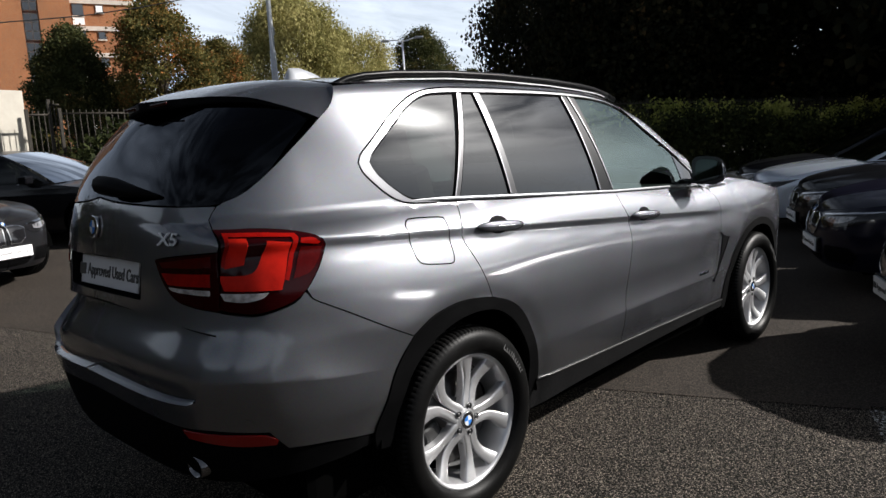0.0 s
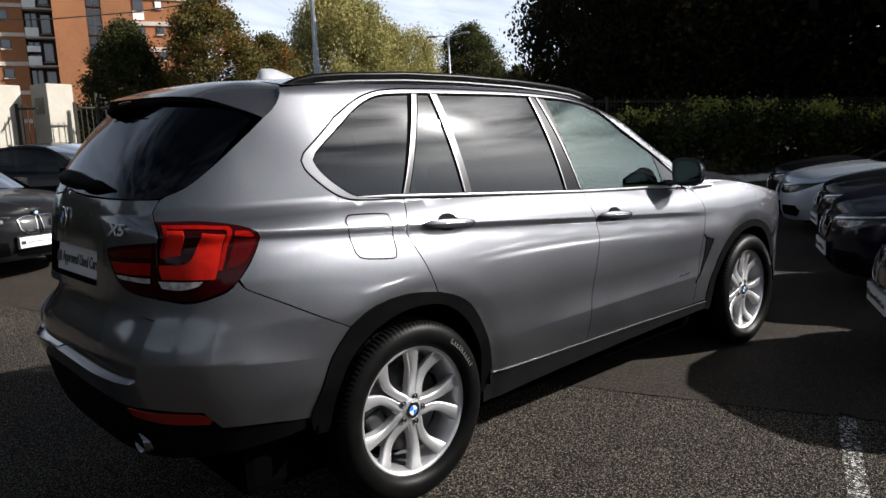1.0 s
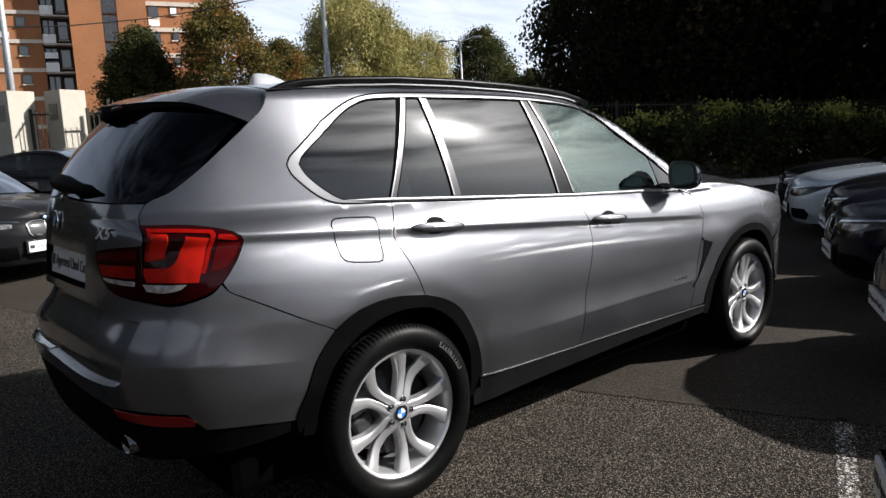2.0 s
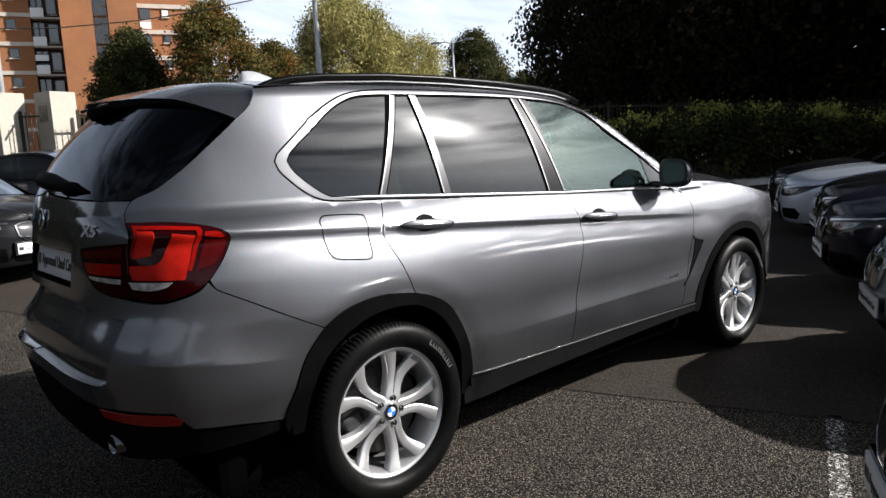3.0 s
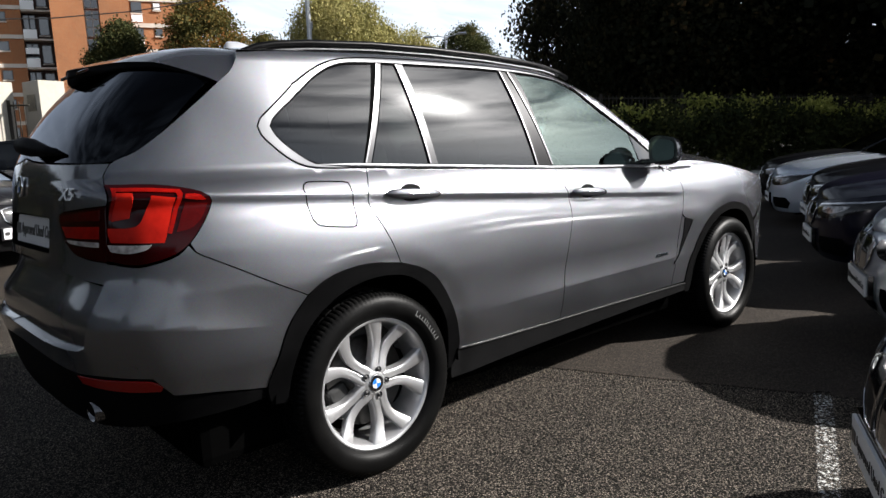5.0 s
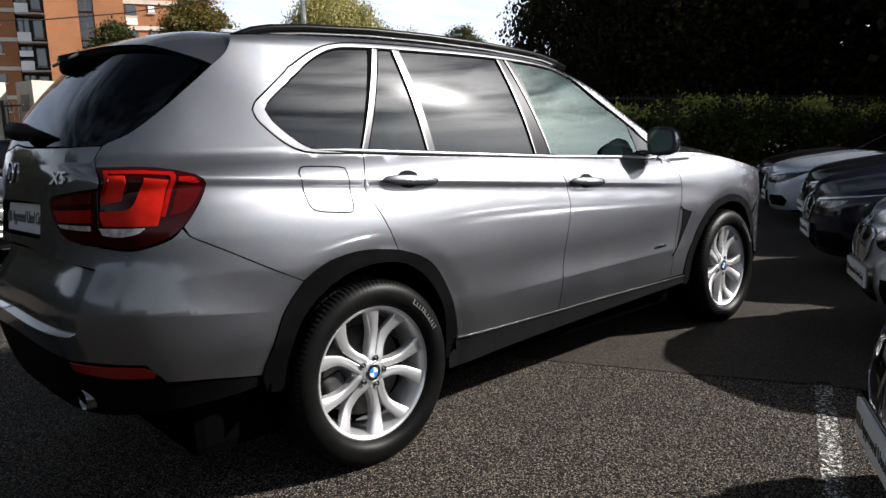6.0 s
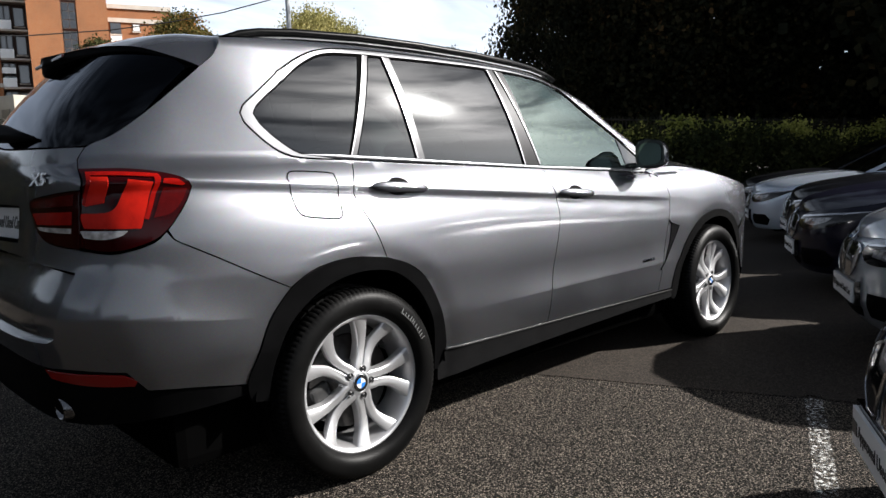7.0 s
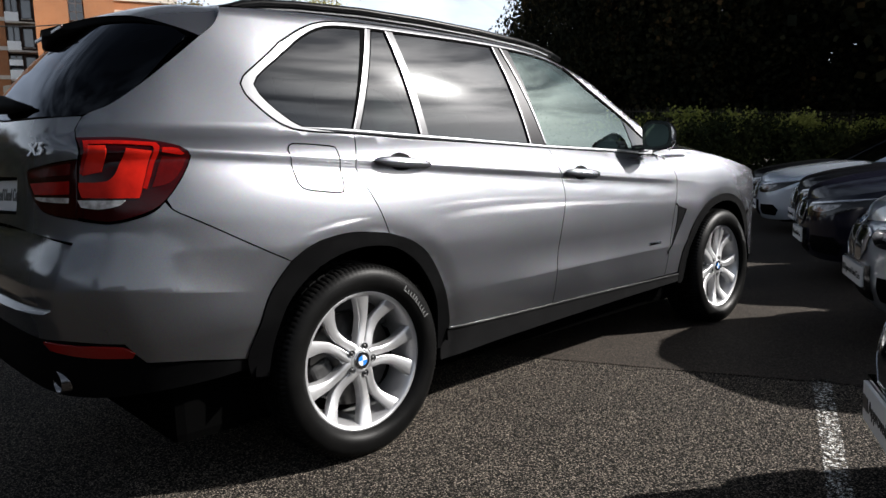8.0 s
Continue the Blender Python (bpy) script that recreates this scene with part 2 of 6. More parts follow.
def half_width(x, z):
    # the dent along the flank fades out over the front wing
    fade = np.clip((x - 2.05) / 0.5, 0, 1)
    flat = 0.007 * np.clip((x - 0.2) / 1.3, 0, 1) * np.exp(-((z - crease(x) + 0.19) / 0.09)**2)
    low = (SECTION(z - crease(x)) - flat) * (1 - fade) + WING(z - crease(x)) * fade
    rise = np.clip((z - crease(x)) / np.maximum(belt(x) - crease(x), 0.03), 0, 1)
    steep = 0.52 - 0.22 * np.clip((x - 0.3) / 1.5, 0, 1)
    mid = (0.936 - (0.936 - upper(x, belt(x))) * (steep * rise + (1 - steep) * rise**2)) * (1 - fade) + WING(np.clip(rise * 0.09, -0.001, 0.09)) * fade
    w = np.where(z > belt(x), upper(x, np.maximum(z, belt(x))), np.where(z > crease(x), mid, low))
    over_rear = np.exp(-((x + 0.12) / 0.58)**2) * 0.042 * np.clip((crease(x) + 0.005 - z) / 0.32, 0, 1)
    over_front = np.exp(-((x - 2.933) / 0.46)**4) * 0.032 * np.clip((1.06 - z) / 0.44, 0, 1)
    w = w - 0.022 * np.clip((z - GUTTER(x) + 0.035) / 0.035, 0, 1)**2
    # low on the doors the flank flares out to a sharp fold, deepest at the front
    ridge = np.where(z > fold(x), np.clip(1 - (z - fold(x)) / 0.13, 0, 1)**1.5, np.clip(1 - (fold(x) - z) / 0.16, 0, 1))
    w = w + 0.013 * ridge * np.clip((x - 0.45) / 0.8, 0, 1) * np.clip((2.42 - x) / 0.2, 0, 1)
    # the rear bumper juts out along a soft ledge
    ledge = bumper_edge(x)
    jut = np.where(z > ledge, np.clip(1 - (z - ledge) / 0.19, 0, 1)**2, np.clip(1 - (ledge - z) / 0.30, 0, 1))
    far = np.clip((-0.40 - x) / 0.38, 0, 1)
    w = w + 0.024 * jut * far * far * (3 - 2 * far)
    # round the wheel arches the metal turns down in a narrow flange
    for cx, r in ((-0.01, 0.50), (2.933, 0.474)):
        d = np.clip(r + 0.085 - np.hypot(x - cx, z - 0.372), 0, 0.085)
        w = w - 0.15 * np.where(d < 0.06, d * d / 0.12, d - 0.03)
    # the rear quarter leans in above the tail light
    q = np.clip((-0.30 - x) / 0.30, 0, 1)
    up = np.clip((z - 1.15) / 0.29, 0, 1) * np.clip((1.66 - z) / 0.22, 0, 1)
    w = w - 0.020 * q * q * (3 - 2 * q) * up * up * (3 - 2 * up)
    # lower down the doors lean in
    lean = np.clip((0.88 - z) / 0.28, 0, 1)
    w = w - 0.016 * np.clip((x - 0.6) / 1.0, 0, 1) * lean * lean * (3 - 2 * lean)
    return w + (over_rear + over_front) * np.clip((z - 0.3) / 0.3, 0.3, 1)


def corner_table(n, deep, wide):
    """Way along a rounded corner against the angle on it, from its flank to its middle."""
    t = np.linspace(0, math.pi / 2, 4000)
    x, y = deep * np.sin(t)**(2 / n), wide * np.cos(t)**(2 / n)
    return np.concatenate(([0], np.cumsum(np.hypot(np.diff(x), np.diff(y))))), t


REAR_WAY, REAR_ANGLE = corner_table(4.3, 0.80, 0.93)
NOSE_WAY, NOSE_ANGLE = corner_table(NOSE_N, NOSE_LONG, 0.92)


def hull(s, z):
    """Point on the right side for the way s along it (x itself on the straight side) and the height z."""
    s, z = np.broadcast_arrays(np.asarray(s, float), np.asarray(z, float))
    a = np.interp(WRAP - s, REAR_WAY, REAR_ANGLE)
    xb = WRAP - (WRAP - REAR_X(z)) * np.sin(a)**(2 / 4.3)
    b = np.interp(s - NOSE, NOSE_WAY, NOSE_ANGLE)
    xf = NOSE + NOSE_LONG * np.sin(b)**(2 / NOSE_N) * (1 - 0.4 * np.clip(z - 0.75, 0, 1)**2)
    x = np.where(s < WRAP, xb, np.where(s > NOSE, xf, s))
    k = np.where(s < WRAP, np.clip(np.cos(a), 0, 1)**(2 / 4.3), np.where(s > NOSE, np.clip(np.cos(b), 0, 1)**(2 / NOSE_N), 1.0))
    return np.stack([x, half_width(np.clip(x, -1.1, 3.6), z) * k, z], -1)


def side_glass(s, z):
    """The smooth curved surface of the side windows."""
    p = hull(s, z)
    return np.stack([p[..., 0], upper(p[..., 0], p[..., 2]), p[..., 2]], -1)


def hatch_terms(y, z):
    z = z - 1.45
    return np.stack([np.ones_like(y), z, z * z, y * y, y * y * z, y**4, y**6], -1)


# the rear window: one smooth bowed sheet that follows the tail
gs, gz = np.meshgrid(np.linspace(WRAP - REAR_WAY[-1], -0.66, 30), np.linspace(1.32, 1.60, 20))
keep = gs.ravel() < -0.66 - 1.05 * (1.57 - gz.ravel())
around = hull(gs.ravel(), gz.ravel())[keep]
HATCH_BOW = np.linalg.lstsq(hatch_terms(around[:, 1], around[:, 2]), around[:, 0], rcond=None)[0]


def hatch_glass(s, z):
    p = hull(s, z)
    return np.stack([hatch_terms(p[..., 1], p[..., 2]) @ HATCH_BOW, p[..., 1], p[..., 2]], -1)


# ---- building helpers ----
def mesh_from(name, verts, faces, normals=None, smooth=True):
    me = bpy.data.meshes.new(name)
    me.from_pydata([tuple(map(float, v)) for v in verts], [], [tuple(map(int, f)) for f in faces])
    me.update()
    if smooth:
        me.polygons.foreach_set("use_smooth", [True] * len(me.polygons))
    if normals is not None:
        me.normals_split_custom_set_from_vertices([tuple(map(float, n)) for n in normals])
    return me


def part(name, shape, material, parent=None, label="", rim_dark=True):
    """Links a bmesh or a mesh as one mesh object under a thing or a part."""
    if isinstance(shape, bmesh.types.BMesh):
        me = bpy.data.meshes.new(name)
        shape.to_mesh(me)
        shape.free()
    else:
        me = shape
    if material is not None and not me.materials:
        me.materials.append(material)
        if "rim_from" in me and material.name.endswith("paint") and rim_dark:
            me.materials.append(SEAM)
            me.polygons.foreach_set("material_index", [int(i >= me["rim_from"]) for i in range(len(me.polygons))])
    ob = new(name, me)
    ob.parent = parent
    return tagged(ob, label) if label else ob


def thing(name, label, category, group="", m=None, kind=""):
    """An empty at the base of a thing that parents its parts."""
    ob = tagged(new(name), label, category, group, kind)
    if m is not None:
        ob.matrix_basis = m
    return ob


def box(x0, x1, y0, y1, z0, z1, bevel=0.0, seg=2):
    bm = bmesh.new()
    bmesh.ops.create_cube(bm, size=1.0)
    for v in bm.verts:
        v.co = Vector(((x0 + x1) / 2 + v.co.x * (x1 - x0), (y0 + y1) / 2 + v.co.y * (y1 - y0), (z0 + z1) / 2 + v.co.z * (z1 - z0)))
    if bevel:
        bmesh.ops.bevel(bm, geom=bm.edges[:], offset=bevel, segments=seg, affect="EDGES", profile=0.6)
    return bm


def grid(fn, us, vs, flip=False, close_u=False):
    """A sheet of quads from fn(u, v), smooth."""
    nu, nv = len(us), len(vs)
    verts = [fn(u, v) for u in us for v in vs]
    faces = []
    for i in range(nu - (0 if close_u else 1)):
        for j in range(nv - 1):
            a, b = i * nv + j, ((i + 1) % nu) * nv + j
            q = (a, b, b + 1, a + 1)
            faces.append(q[::-1] if flip else q)
    return verts, faces


def join_meshes(name, pieces, smooth=True):
    verts, faces = [], []
    for v, f in pieces:
        k = len(verts)
        verts += list(v)
        faces += [tuple(i + k for i in q) for q in f]
    return mesh_from(name, verts, faces, smooth=smooth)


def revolve(profile, n=48, axis="y"):
    """Turns (radius, along) points round the y axis (or z)."""
    verts, faces = [], []
    for i in range(n):
        a = 2 * math.pi * i / n
        for r, h in profile:
            verts.append((r * math.sin(a), h, r * math.cos(a)) if axis == "y" else (r * math.cos(a), r * math.sin(a), h))
    k = len(profile)
    for i in range(n):
        for j in range(k - 1):
            a, b = i * k + j, ((i + 1) % n) * k + j
            faces.append((a, a + 1, b + 1, b) if axis == "y" else (a, b, b + 1, a + 1))
    return verts, faces


def tube(points, radius, sides=8, caps=True):
    """A round bar along points; radius may be a list."""
    pts = [Vector(p) for p in points]
    verts, faces = [], []
    up = Vector((0, 0, 1))
    for i, p in enumerate(pts):
        d = (pts[min(i + 1, len(pts) - 1)] - pts[max(i - 1, 0)]).normalized()
        a = d.cross(up if abs(d.z) < 0.95 else Vector((1, 0, 0))).normalized()
        b = a.cross(d)
        r = radius[i] if isinstance(radius, (list, tuple)) else radius
        for k in range(sides):
            t = 2 * math.pi * k / sides
            verts.append(p + (a * math.cos(t) + b * math.sin(t)) * r)
    for i in range(len(pts) - 1):
        for k in range(sides):
            a, b = i * sides + k, i * sides + (k + 1) % sides
            faces.append((a, b, b + sides, a + sides))
    if caps:
        faces.append(tuple(range(sides))[::-1])
        faces.append(tuple((len(pts) - 1) * sides + k for k in range(sides)))
    return verts, faces


def rounded(points, step=0.02, sharp=38):
    """A closed outline through points: smooth, but for corners that turn by more than sharp degrees."""
    p = np.array(points, float)
    n = len(p)
    fwd, bwd = np.roll(p, -1, 0) - p, p - np.roll(p, 1, 0)
    turn = np.abs((np.degrees(np.arctan2(fwd[:, 1], fwd[:, 0]) - np.arctan2(bwd[:, 1], bwd[:, 0])) + 180) % 360 - 180)
    out = []
    for i in range(n):
        j = (i + 1) % n
        d = p[j] - p[i]
        length = np.hypot(*d)
        ti = d if turn[i] > sharp else (p[j] - p[i - 1]) / (np.hypot(*(p[j] - p[i])) + np.hypot(*(p[i] - p[i - 1]))) * length
        tj = d if turn[j] > sharp else (p[(j + 1) % n] - p[i]) / (np.hypot(*(p[(j + 1) % n] - p[j])) + length) * length
        k = max(1, int(length / step))
        for t in np.arange(k) / k:
            out.append((2 * t**3 - 3 * t**2 + 1) * p[i] + (t**3 - 2 * t**2 + t) * ti + (-2 * t**3 + 3 * t**2) * p[j] + (t**3 - t**2) * tj)
    return np.array(out)


def inside(poly, pts):
    x, y = pts[:, 0][:, None], pts[:, 1][:, None]
    x0, y0 = poly[:, 0][None], poly[:, 1][None]
    x1, y1 = np.roll(poly[:, 0], -1)[None], np.roll(poly[:, 1], -1)[None]
    cross = ((y0 > y) != (y1 > y)) & (x < (x1 - x0) * (y - y0) / (y1 - y0 + 1e-15) + x0)
    return cross.sum(1) % 2 == 1


def shrink(poly, gap):
    area = 0.5 * np.sum(poly[:, 0] * np.roll(poly[:, 1], -1) - np.roll(poly[:, 0], -1) * poly[:, 1])
    d = np.roll(poly, -1, 0) - np.roll(poly, 1, 0)
    d /= np.hypot(d[:, 0], d[:, 1])[:, None] + 1e-12
    return poly + np.stack([-d[:, 1], d[:, 0]], 1) * (gap if area > 0 else -gap)


def patch(name, surface, outline, side=-1, gap=0.0022, lift=0.0, rim=0.014, holes=(), cell=0.03, lines=(), step=0.02):
    """A panel of a curved surface(a, b) -> (x, half width, z), cut to an outline, its edge folded inwards."""
    loops = [shrink(rounded(outline, step), gap)] + [shrink(rounded(h, step), -gap) for h in holes]
    lo, hi = loops[0].min(0), loops[0].max(0)
    gx, gy = np.meshgrid(np.arange(lo[0], hi[0], cell), np.arange(lo[1], hi[1], cell), indexing="ij")
    gx = gx + (np.arange(gx.shape[1]) % 2)[None] * cell / 2
    pts = np.stack([gx.ravel(), gy.ravel()], 1)
    mark = np.full(len(pts), -1)
    for k, line in enumerate(lines):
        a = np.arange(lo[0], hi[0], cell * 0.7)
        far = np.abs(pts[:, 1] - line(pts[:, 0])) > np.where(mark < 0, cell * 0.12, 1e-4)
        pts, mark = np.concatenate([pts[far], np.stack([a, line(a)], 1)]), np.concatenate([mark[far], k * 100000 + np.arange(len(a))])
    keep = inside(loops[0], pts)
    for h in loops[1:]:
        keep &= ~inside(h, pts)
    pts, mark = pts[keep], mark[keep]
    for lp in loops:
        near = np.min(np.hypot(pts[:, None, 0] - lp[None, :, 0], pts[:, None, 1] - lp[None, :, 1]), 1) if len(pts) else np.zeros(0)
        pts, mark = pts[near > step * 0.45], mark[near > step * 0.45]
    edges, flat, k = [], [], 0
    for lp in loops:
        flat.append(lp)
        edges += [(k + i, k + (i + 1) % len(lp)) for i in range(len(lp))]
        k += len(lp)
    allp = np.concatenate(flat + [pts])
    where = {int(q): k + i for i, q in enumerate(mark) if q >= 0}
    edges += [(i, where[q + 1]) for q, i in where.items() if q + 1 in where]
    res = geometry.delaunay_2d_cdt([Vector(q) for q in allp], edges, [], 0, 1e-6)
    v2 = np.array([tuple(v) for v in res[0]])
    tri = np.array([f for f in res[2] if len(f) == 3])
    mid = v2[tri].mean(1)
    ok = inside(loops[0], mid)
    for h in loops[1:]:
        ok &= ~inside(h, mid)
    tri = tri[ok]
    e = 0.0015
    at = surface(v2[:, 0], v2[:, 1])
    da = surface(v2[:, 0] + e, v2[:, 1]) - surface(v2[:, 0] - e, v2[:, 1])
    db = surface(v2[:, 0], v2[:, 1] + e) - surface(v2[:, 0], v2[:, 1] - e)
    flip = np.array([1, -1, 1])
    nor = np.cross(da * flip, db * flip)
    nor /= np.linalg.norm(nor, axis=1)[:, None] + 1e-12
    at = at * flip + nor * lift
    v3 = v2[tri]
    ccw = np.cross(v3[:, 1] - v3[:, 0], v3[:, 2] - v3[:, 0]) > 0
    tri = np.where(ccw[:, None], tri, tri[:, ::-1])
    faces = [tuple(t) for t in tri]
    verts, norms = list(at), list(nor)
    if rim:
        count = {}
        for t in faces:
            for a, b in ((t[0], t[1]), (t[1], t[2]), (t[2], t[0])):
                count[(a, b)] = 1
        border = [(a, b) for a, b in count if (b, a) not in count]
        idx = {}
        for a, b in border:
            for q in (a, b):
                if q not in idx:
                    idx[q] = (len(verts), len(verts) + 1)
                    verts += [at[q] - nor[q] * 0.0004, at[q] - nor[q] * rim]
                    norms += [nor[q], nor[q]]
        tan = {}
        for a, b in border:
            d = at[b] - at[a]
            out = np.cross(d, nor[a])
            out /= np.linalg.norm(out) + 1e-12
            for q in (a, b):
                tan[q] = tan.get(q, 0) + out
        for q, (i0, i1) in idx.items():
            o = tan[q] / (np.linalg.norm(tan[q]) + 1e-12)
            norms[i0], norms[i1] = o * 0.8 + nor[q] * 0.6, o
        for a, b in border:
            faces.append((b, a, idx[a][0], idx[b][0]))
            faces.append((idx[b][0], idx[a][0], idx[a][1], idx[b][1]))
    if side > 0:
        verts = [v * flip for v in verts]
        norms = [n * flip for n in norms]
        faces = [f[::-1] for f in faces]
    me = mesh_from(name, verts, faces, norms)
    me["rim_from"] = len(tri)
    return me


# ---- the big grey car ----
BACK = WRAP - float(REAR_WAY[-1])
FRONT = NOSE + float(NOSE_WAY[-1])
ROOF_MID = smooth_table([-0.9, -0.714, -0.477, -0.216, 0.1, 0.6, 1.0, 1.3], [1.645, 1.688, 1.733, 1.763, 1.776, 1.776, 1.762, 1.735])
ARCH_REAR = [(-0.473, 0.487), (-0.432, 0.601), (-0.392, 0.699), (-0.316, 0.802), (-0.246, 0.846), (-0.146, 0.870), (-0.039, 0.874), (0.108, 0.856),
             (0.224, 0.815), (0.317, 0.750), (0.393, 0.635), (0.449, 0.491), (0.465, 0.414)]
ARCH_REAR_IN = [(-0.395, 0.40), (-0.376, 0.546), (-0.337, 0.648), (-0.264, 0.731), (-0.173, 0.787), (-0.072, 0.814), (0.034, 0.817), (0.146, 0.794), (0.264, 0.714),
                (0.351, 0.583), (0.395, 0.43), (0.41, 0.33)]
ARCH_FRONT = [(2.384, 0.40), (2.422, 0.521), (2.530, 0.684), (2.660, 0.791), (2.807, 0.837), (2.980, 0.846), (3.16, 0.80), (3.30, 0.70), (3.40, 0.55), (3.44, 0.42)]
ARCH_FRONT_IN = [(2.45, 0.33), (2.50, 0.52), (2.59, 0.66), (2.71, 0.755), (2.84, 0.795), (2.98, 0.80), (3.11, 0.765), (3.22, 0.68), (3.31, 0.55), (3.35, 0.38)]
REAR_SEAM = [(0.047, 1.235), (-0.002, 1.134), (0.003, 1.083), (0.054, 0.978), (0.108, 0.856)]
MID_SEAM = [(1.201, 1.166), (1.207, 1.099), (1.240, 1.024), (1.245, 0.924), (1.208, 0.756), (1.178, 0.569), (1.176, 0.406)]
FRONT_SEAM = [(2.193, 1.114), (2.273, 1.095), (2.318, 1.045), (2.338, 0.985), (2.339, 0.916), (2.312, 0.817), (2.272, 0.615), (2.235, 0.40)]
DAYLIGHT = [(-0.408, 1.409), (-0.397, 1.435), (-0.356, 1.468), (-0.277, 1.522), (-0.190, 1.575), (-0.111, 1.621), (-0.035, 1.654), (0.038, 1.671), (0.127, 1.680), (0.242, 1.684), (0.509, 1.684), (1.050, 1.670),
            (1.365, 1.640), (1.527, 1.593), (1.725, 1.471), (1.958, 1.338), (2.166, 1.221), (2.239, 1.157), (2.193, 1.114)]
DAYLIGHT_LOW = [(1.610, 1.144), (1.201, 1.166), (0.717, 1.194), (0.373, 1.213), (0.047, 1.233), (-0.152, 1.245), (-0.206, 1.253), (-0.256, 1.269), (-0.304, 1.298), (-0.356, 1.340), (-0.393, 1.376)]
HATCH_SIDE = [(-0.536, 1.681), (-0.547, 1.618), (-0.598, 1.568), (-0.678, 1.485), (-0.757, 1.405), (-0.842, 1.339), (-0.927, 1.304), (-0.953, 1.262), (-0.963, 1.230)]
LAMP = [(-0.961, 1.234), (-0.847, 1.230), (-0.777, 1.224), (-0.713, 1.212), (-0.664, 1.196), (-0.643, 1.181), (-0.634, 1.165), (-0.645, 1.137), (-0.679, 1.085), (-0.719, 1.034),
        (-0.757, 1.005), (-0.828, 0.982), (-0.883, 0.975), (-0.936, 0.982), (-0.985, 0.992)]
LAMP_IN = [(-0.986, 0.986), (-1.080, 0.997), (-1.165, 1.019), (-1.225, 1.069), (-1.262, 1.138), (-1.205, 1.147), (-1.086, 1.159), (-0.978, 1.167)]
BUMP_SEAM = [(-0.723, 1.029), (-0.703, 1.004), (-0.658, 0.979), (-0.574, 0.936), (-0.316, 0.802)]
CREASES = [lambda s: crease(s) + 0.005, lambda s: crease(s) - 0.001, lambda s: crease(s) - 0.005, lambda s: crease(s) - 0.012, lambda s: crease(s) - 0.020, lambda s: crease(s) - 0.028, lambda s: crease(s) - 0.036, lambda s: crease(s) - 0.046,
           lambda s: crease(s) - 0.06, lambda s: fold(s) + 0.012, lambda s: fold(s) + 0.001, lambda s: fold(s) - 0.004, belt]

suv = thing("suv", "mid grey metallic five-door off-road estate car parked on asphalt", "car")


def both(name, outline, material, parent=None, label="", rim_dark=True, surface=hull, **how):
    """The same panel on the right and the left side; returns the right one."""
    made = []
    for side in (-1, 1):
        made.append(part(name, patch(name, surface, outline, side, **how), material, parent if parent is not None else suv, label, rim_dark))
    return made[0]


# dark liner under all panels, so that the joints are black
def liner(a, z):
    p = hull(a, z)
    q = p * np.array([0.985, 0.955, 1.0])
    return q


both("inner_liner", [(BACK + 0.002, 0.46), (BACK + 0.002, 1.58), (-0.6, 1.62), (-0.3, 1.20), (2.1, 1.06), (2.6, 1.0), (3.6, 0.95), (FRONT - 0.05, 0.9), (FRONT - 0.05, 0.4), (3.43, 0.40),
                     *ARCH_FRONT_IN[::-1][1:-1], (2.45, 0.33), (0.43, 0.30), *ARCH_REAR_IN[::-1][1:-1], (-0.42, 0.42)], UNDER, gap=0.01, lift=-0.065, rim=0, cell=0.08, step=0.05)

# side frame: rear quarter, frame round the side windows, windscreen pillar
gut = [(float(x), float(GUTTER(x)) - 0.001) for x in (2.15, 1.95, 1.75, 1.6, 1.5, 1.35, 1.2, 1.0, 0.6, 0.2, -0.1, -0.36)]
quarter = both("quarter_panel", HATCH_SIDE + LAMP[1:10] + BUMP_SEAM[1:] + ARCH_REAR[4:8] + REAR_SEAM[::-1][1:] + DAYLIGHT_LOW[5:] + DAYLIGHT[:17] + gut, PAINT,
               lines=CREASES, cell=0.028)
flap_line = [(-0.282, 1.177), (-0.273, 1.191), (-0.249, 1.200), (-0.098, 1.191), (-0.075, 1.186), (-0.073, 1.168), (-0.078, 1.045), (-0.086, 1.026), (-0.103, 1.022), (-0.225, 1.038), (-0.255, 1.048), (-0.268, 1.066)]


def band(outline, wide):
    """A narrow closed band along an outline, as an outline and its hole."""
    o = np.array(rounded(outline, 0.012))
    return [tuple(q) for q in shrink(o, -wide / 2)], [tuple(q) for q in shrink(o, wide / 2)]


fo, fi = band(flap_line, 0.0045)
part("fuel_flap_joint", patch("fuel_flap_joint", hull, fo, -1, 0.0, 0.0008, 0, [fi], lines=CREASES), SEAM, suv, "thin black joint round the fuel flap")
rear_door = both("rear_door", REAR_SEAM + ARCH_REAR[8:] + [(0.8, 0.408)] + MID_SEAM[::-1] + [(0.688, 1.196), (0.343, 1.215)], PAINT, lines=CREASES, cell=0.028)
front_door = both("front_door", MID_SEAM + [(1.7, 0.400)] + FRONT_SEAM[::-1] + [(1.556, 1.148)], PAINT, lines=CREASES, cell=0.028)
fender_top = [(3.75, 0.955), (3.5, 0.995), (3.315, 1.028), (3.1, 1.072), (2.879, 1.110), (2.6, 1.140), (2.35, 1.145), (2.20, 1.128)]
fender = both("front_wing", FRONT_SEAM[1:] + ARCH_FRONT[:8] + [(3.5, 0.78), (3.75, 0.86)] + fender_top, PAINT, lines=CREASES)
both("front_bumper", [(3.45, 0.40), (3.40, 0.55), (3.33, 0.68), (3.5, 0.772), (3.75, 0.850), (FRONT - 0.002, 0.850), (FRONT - 0.002, 0.35), (3.8, 0.33)], PAINT)
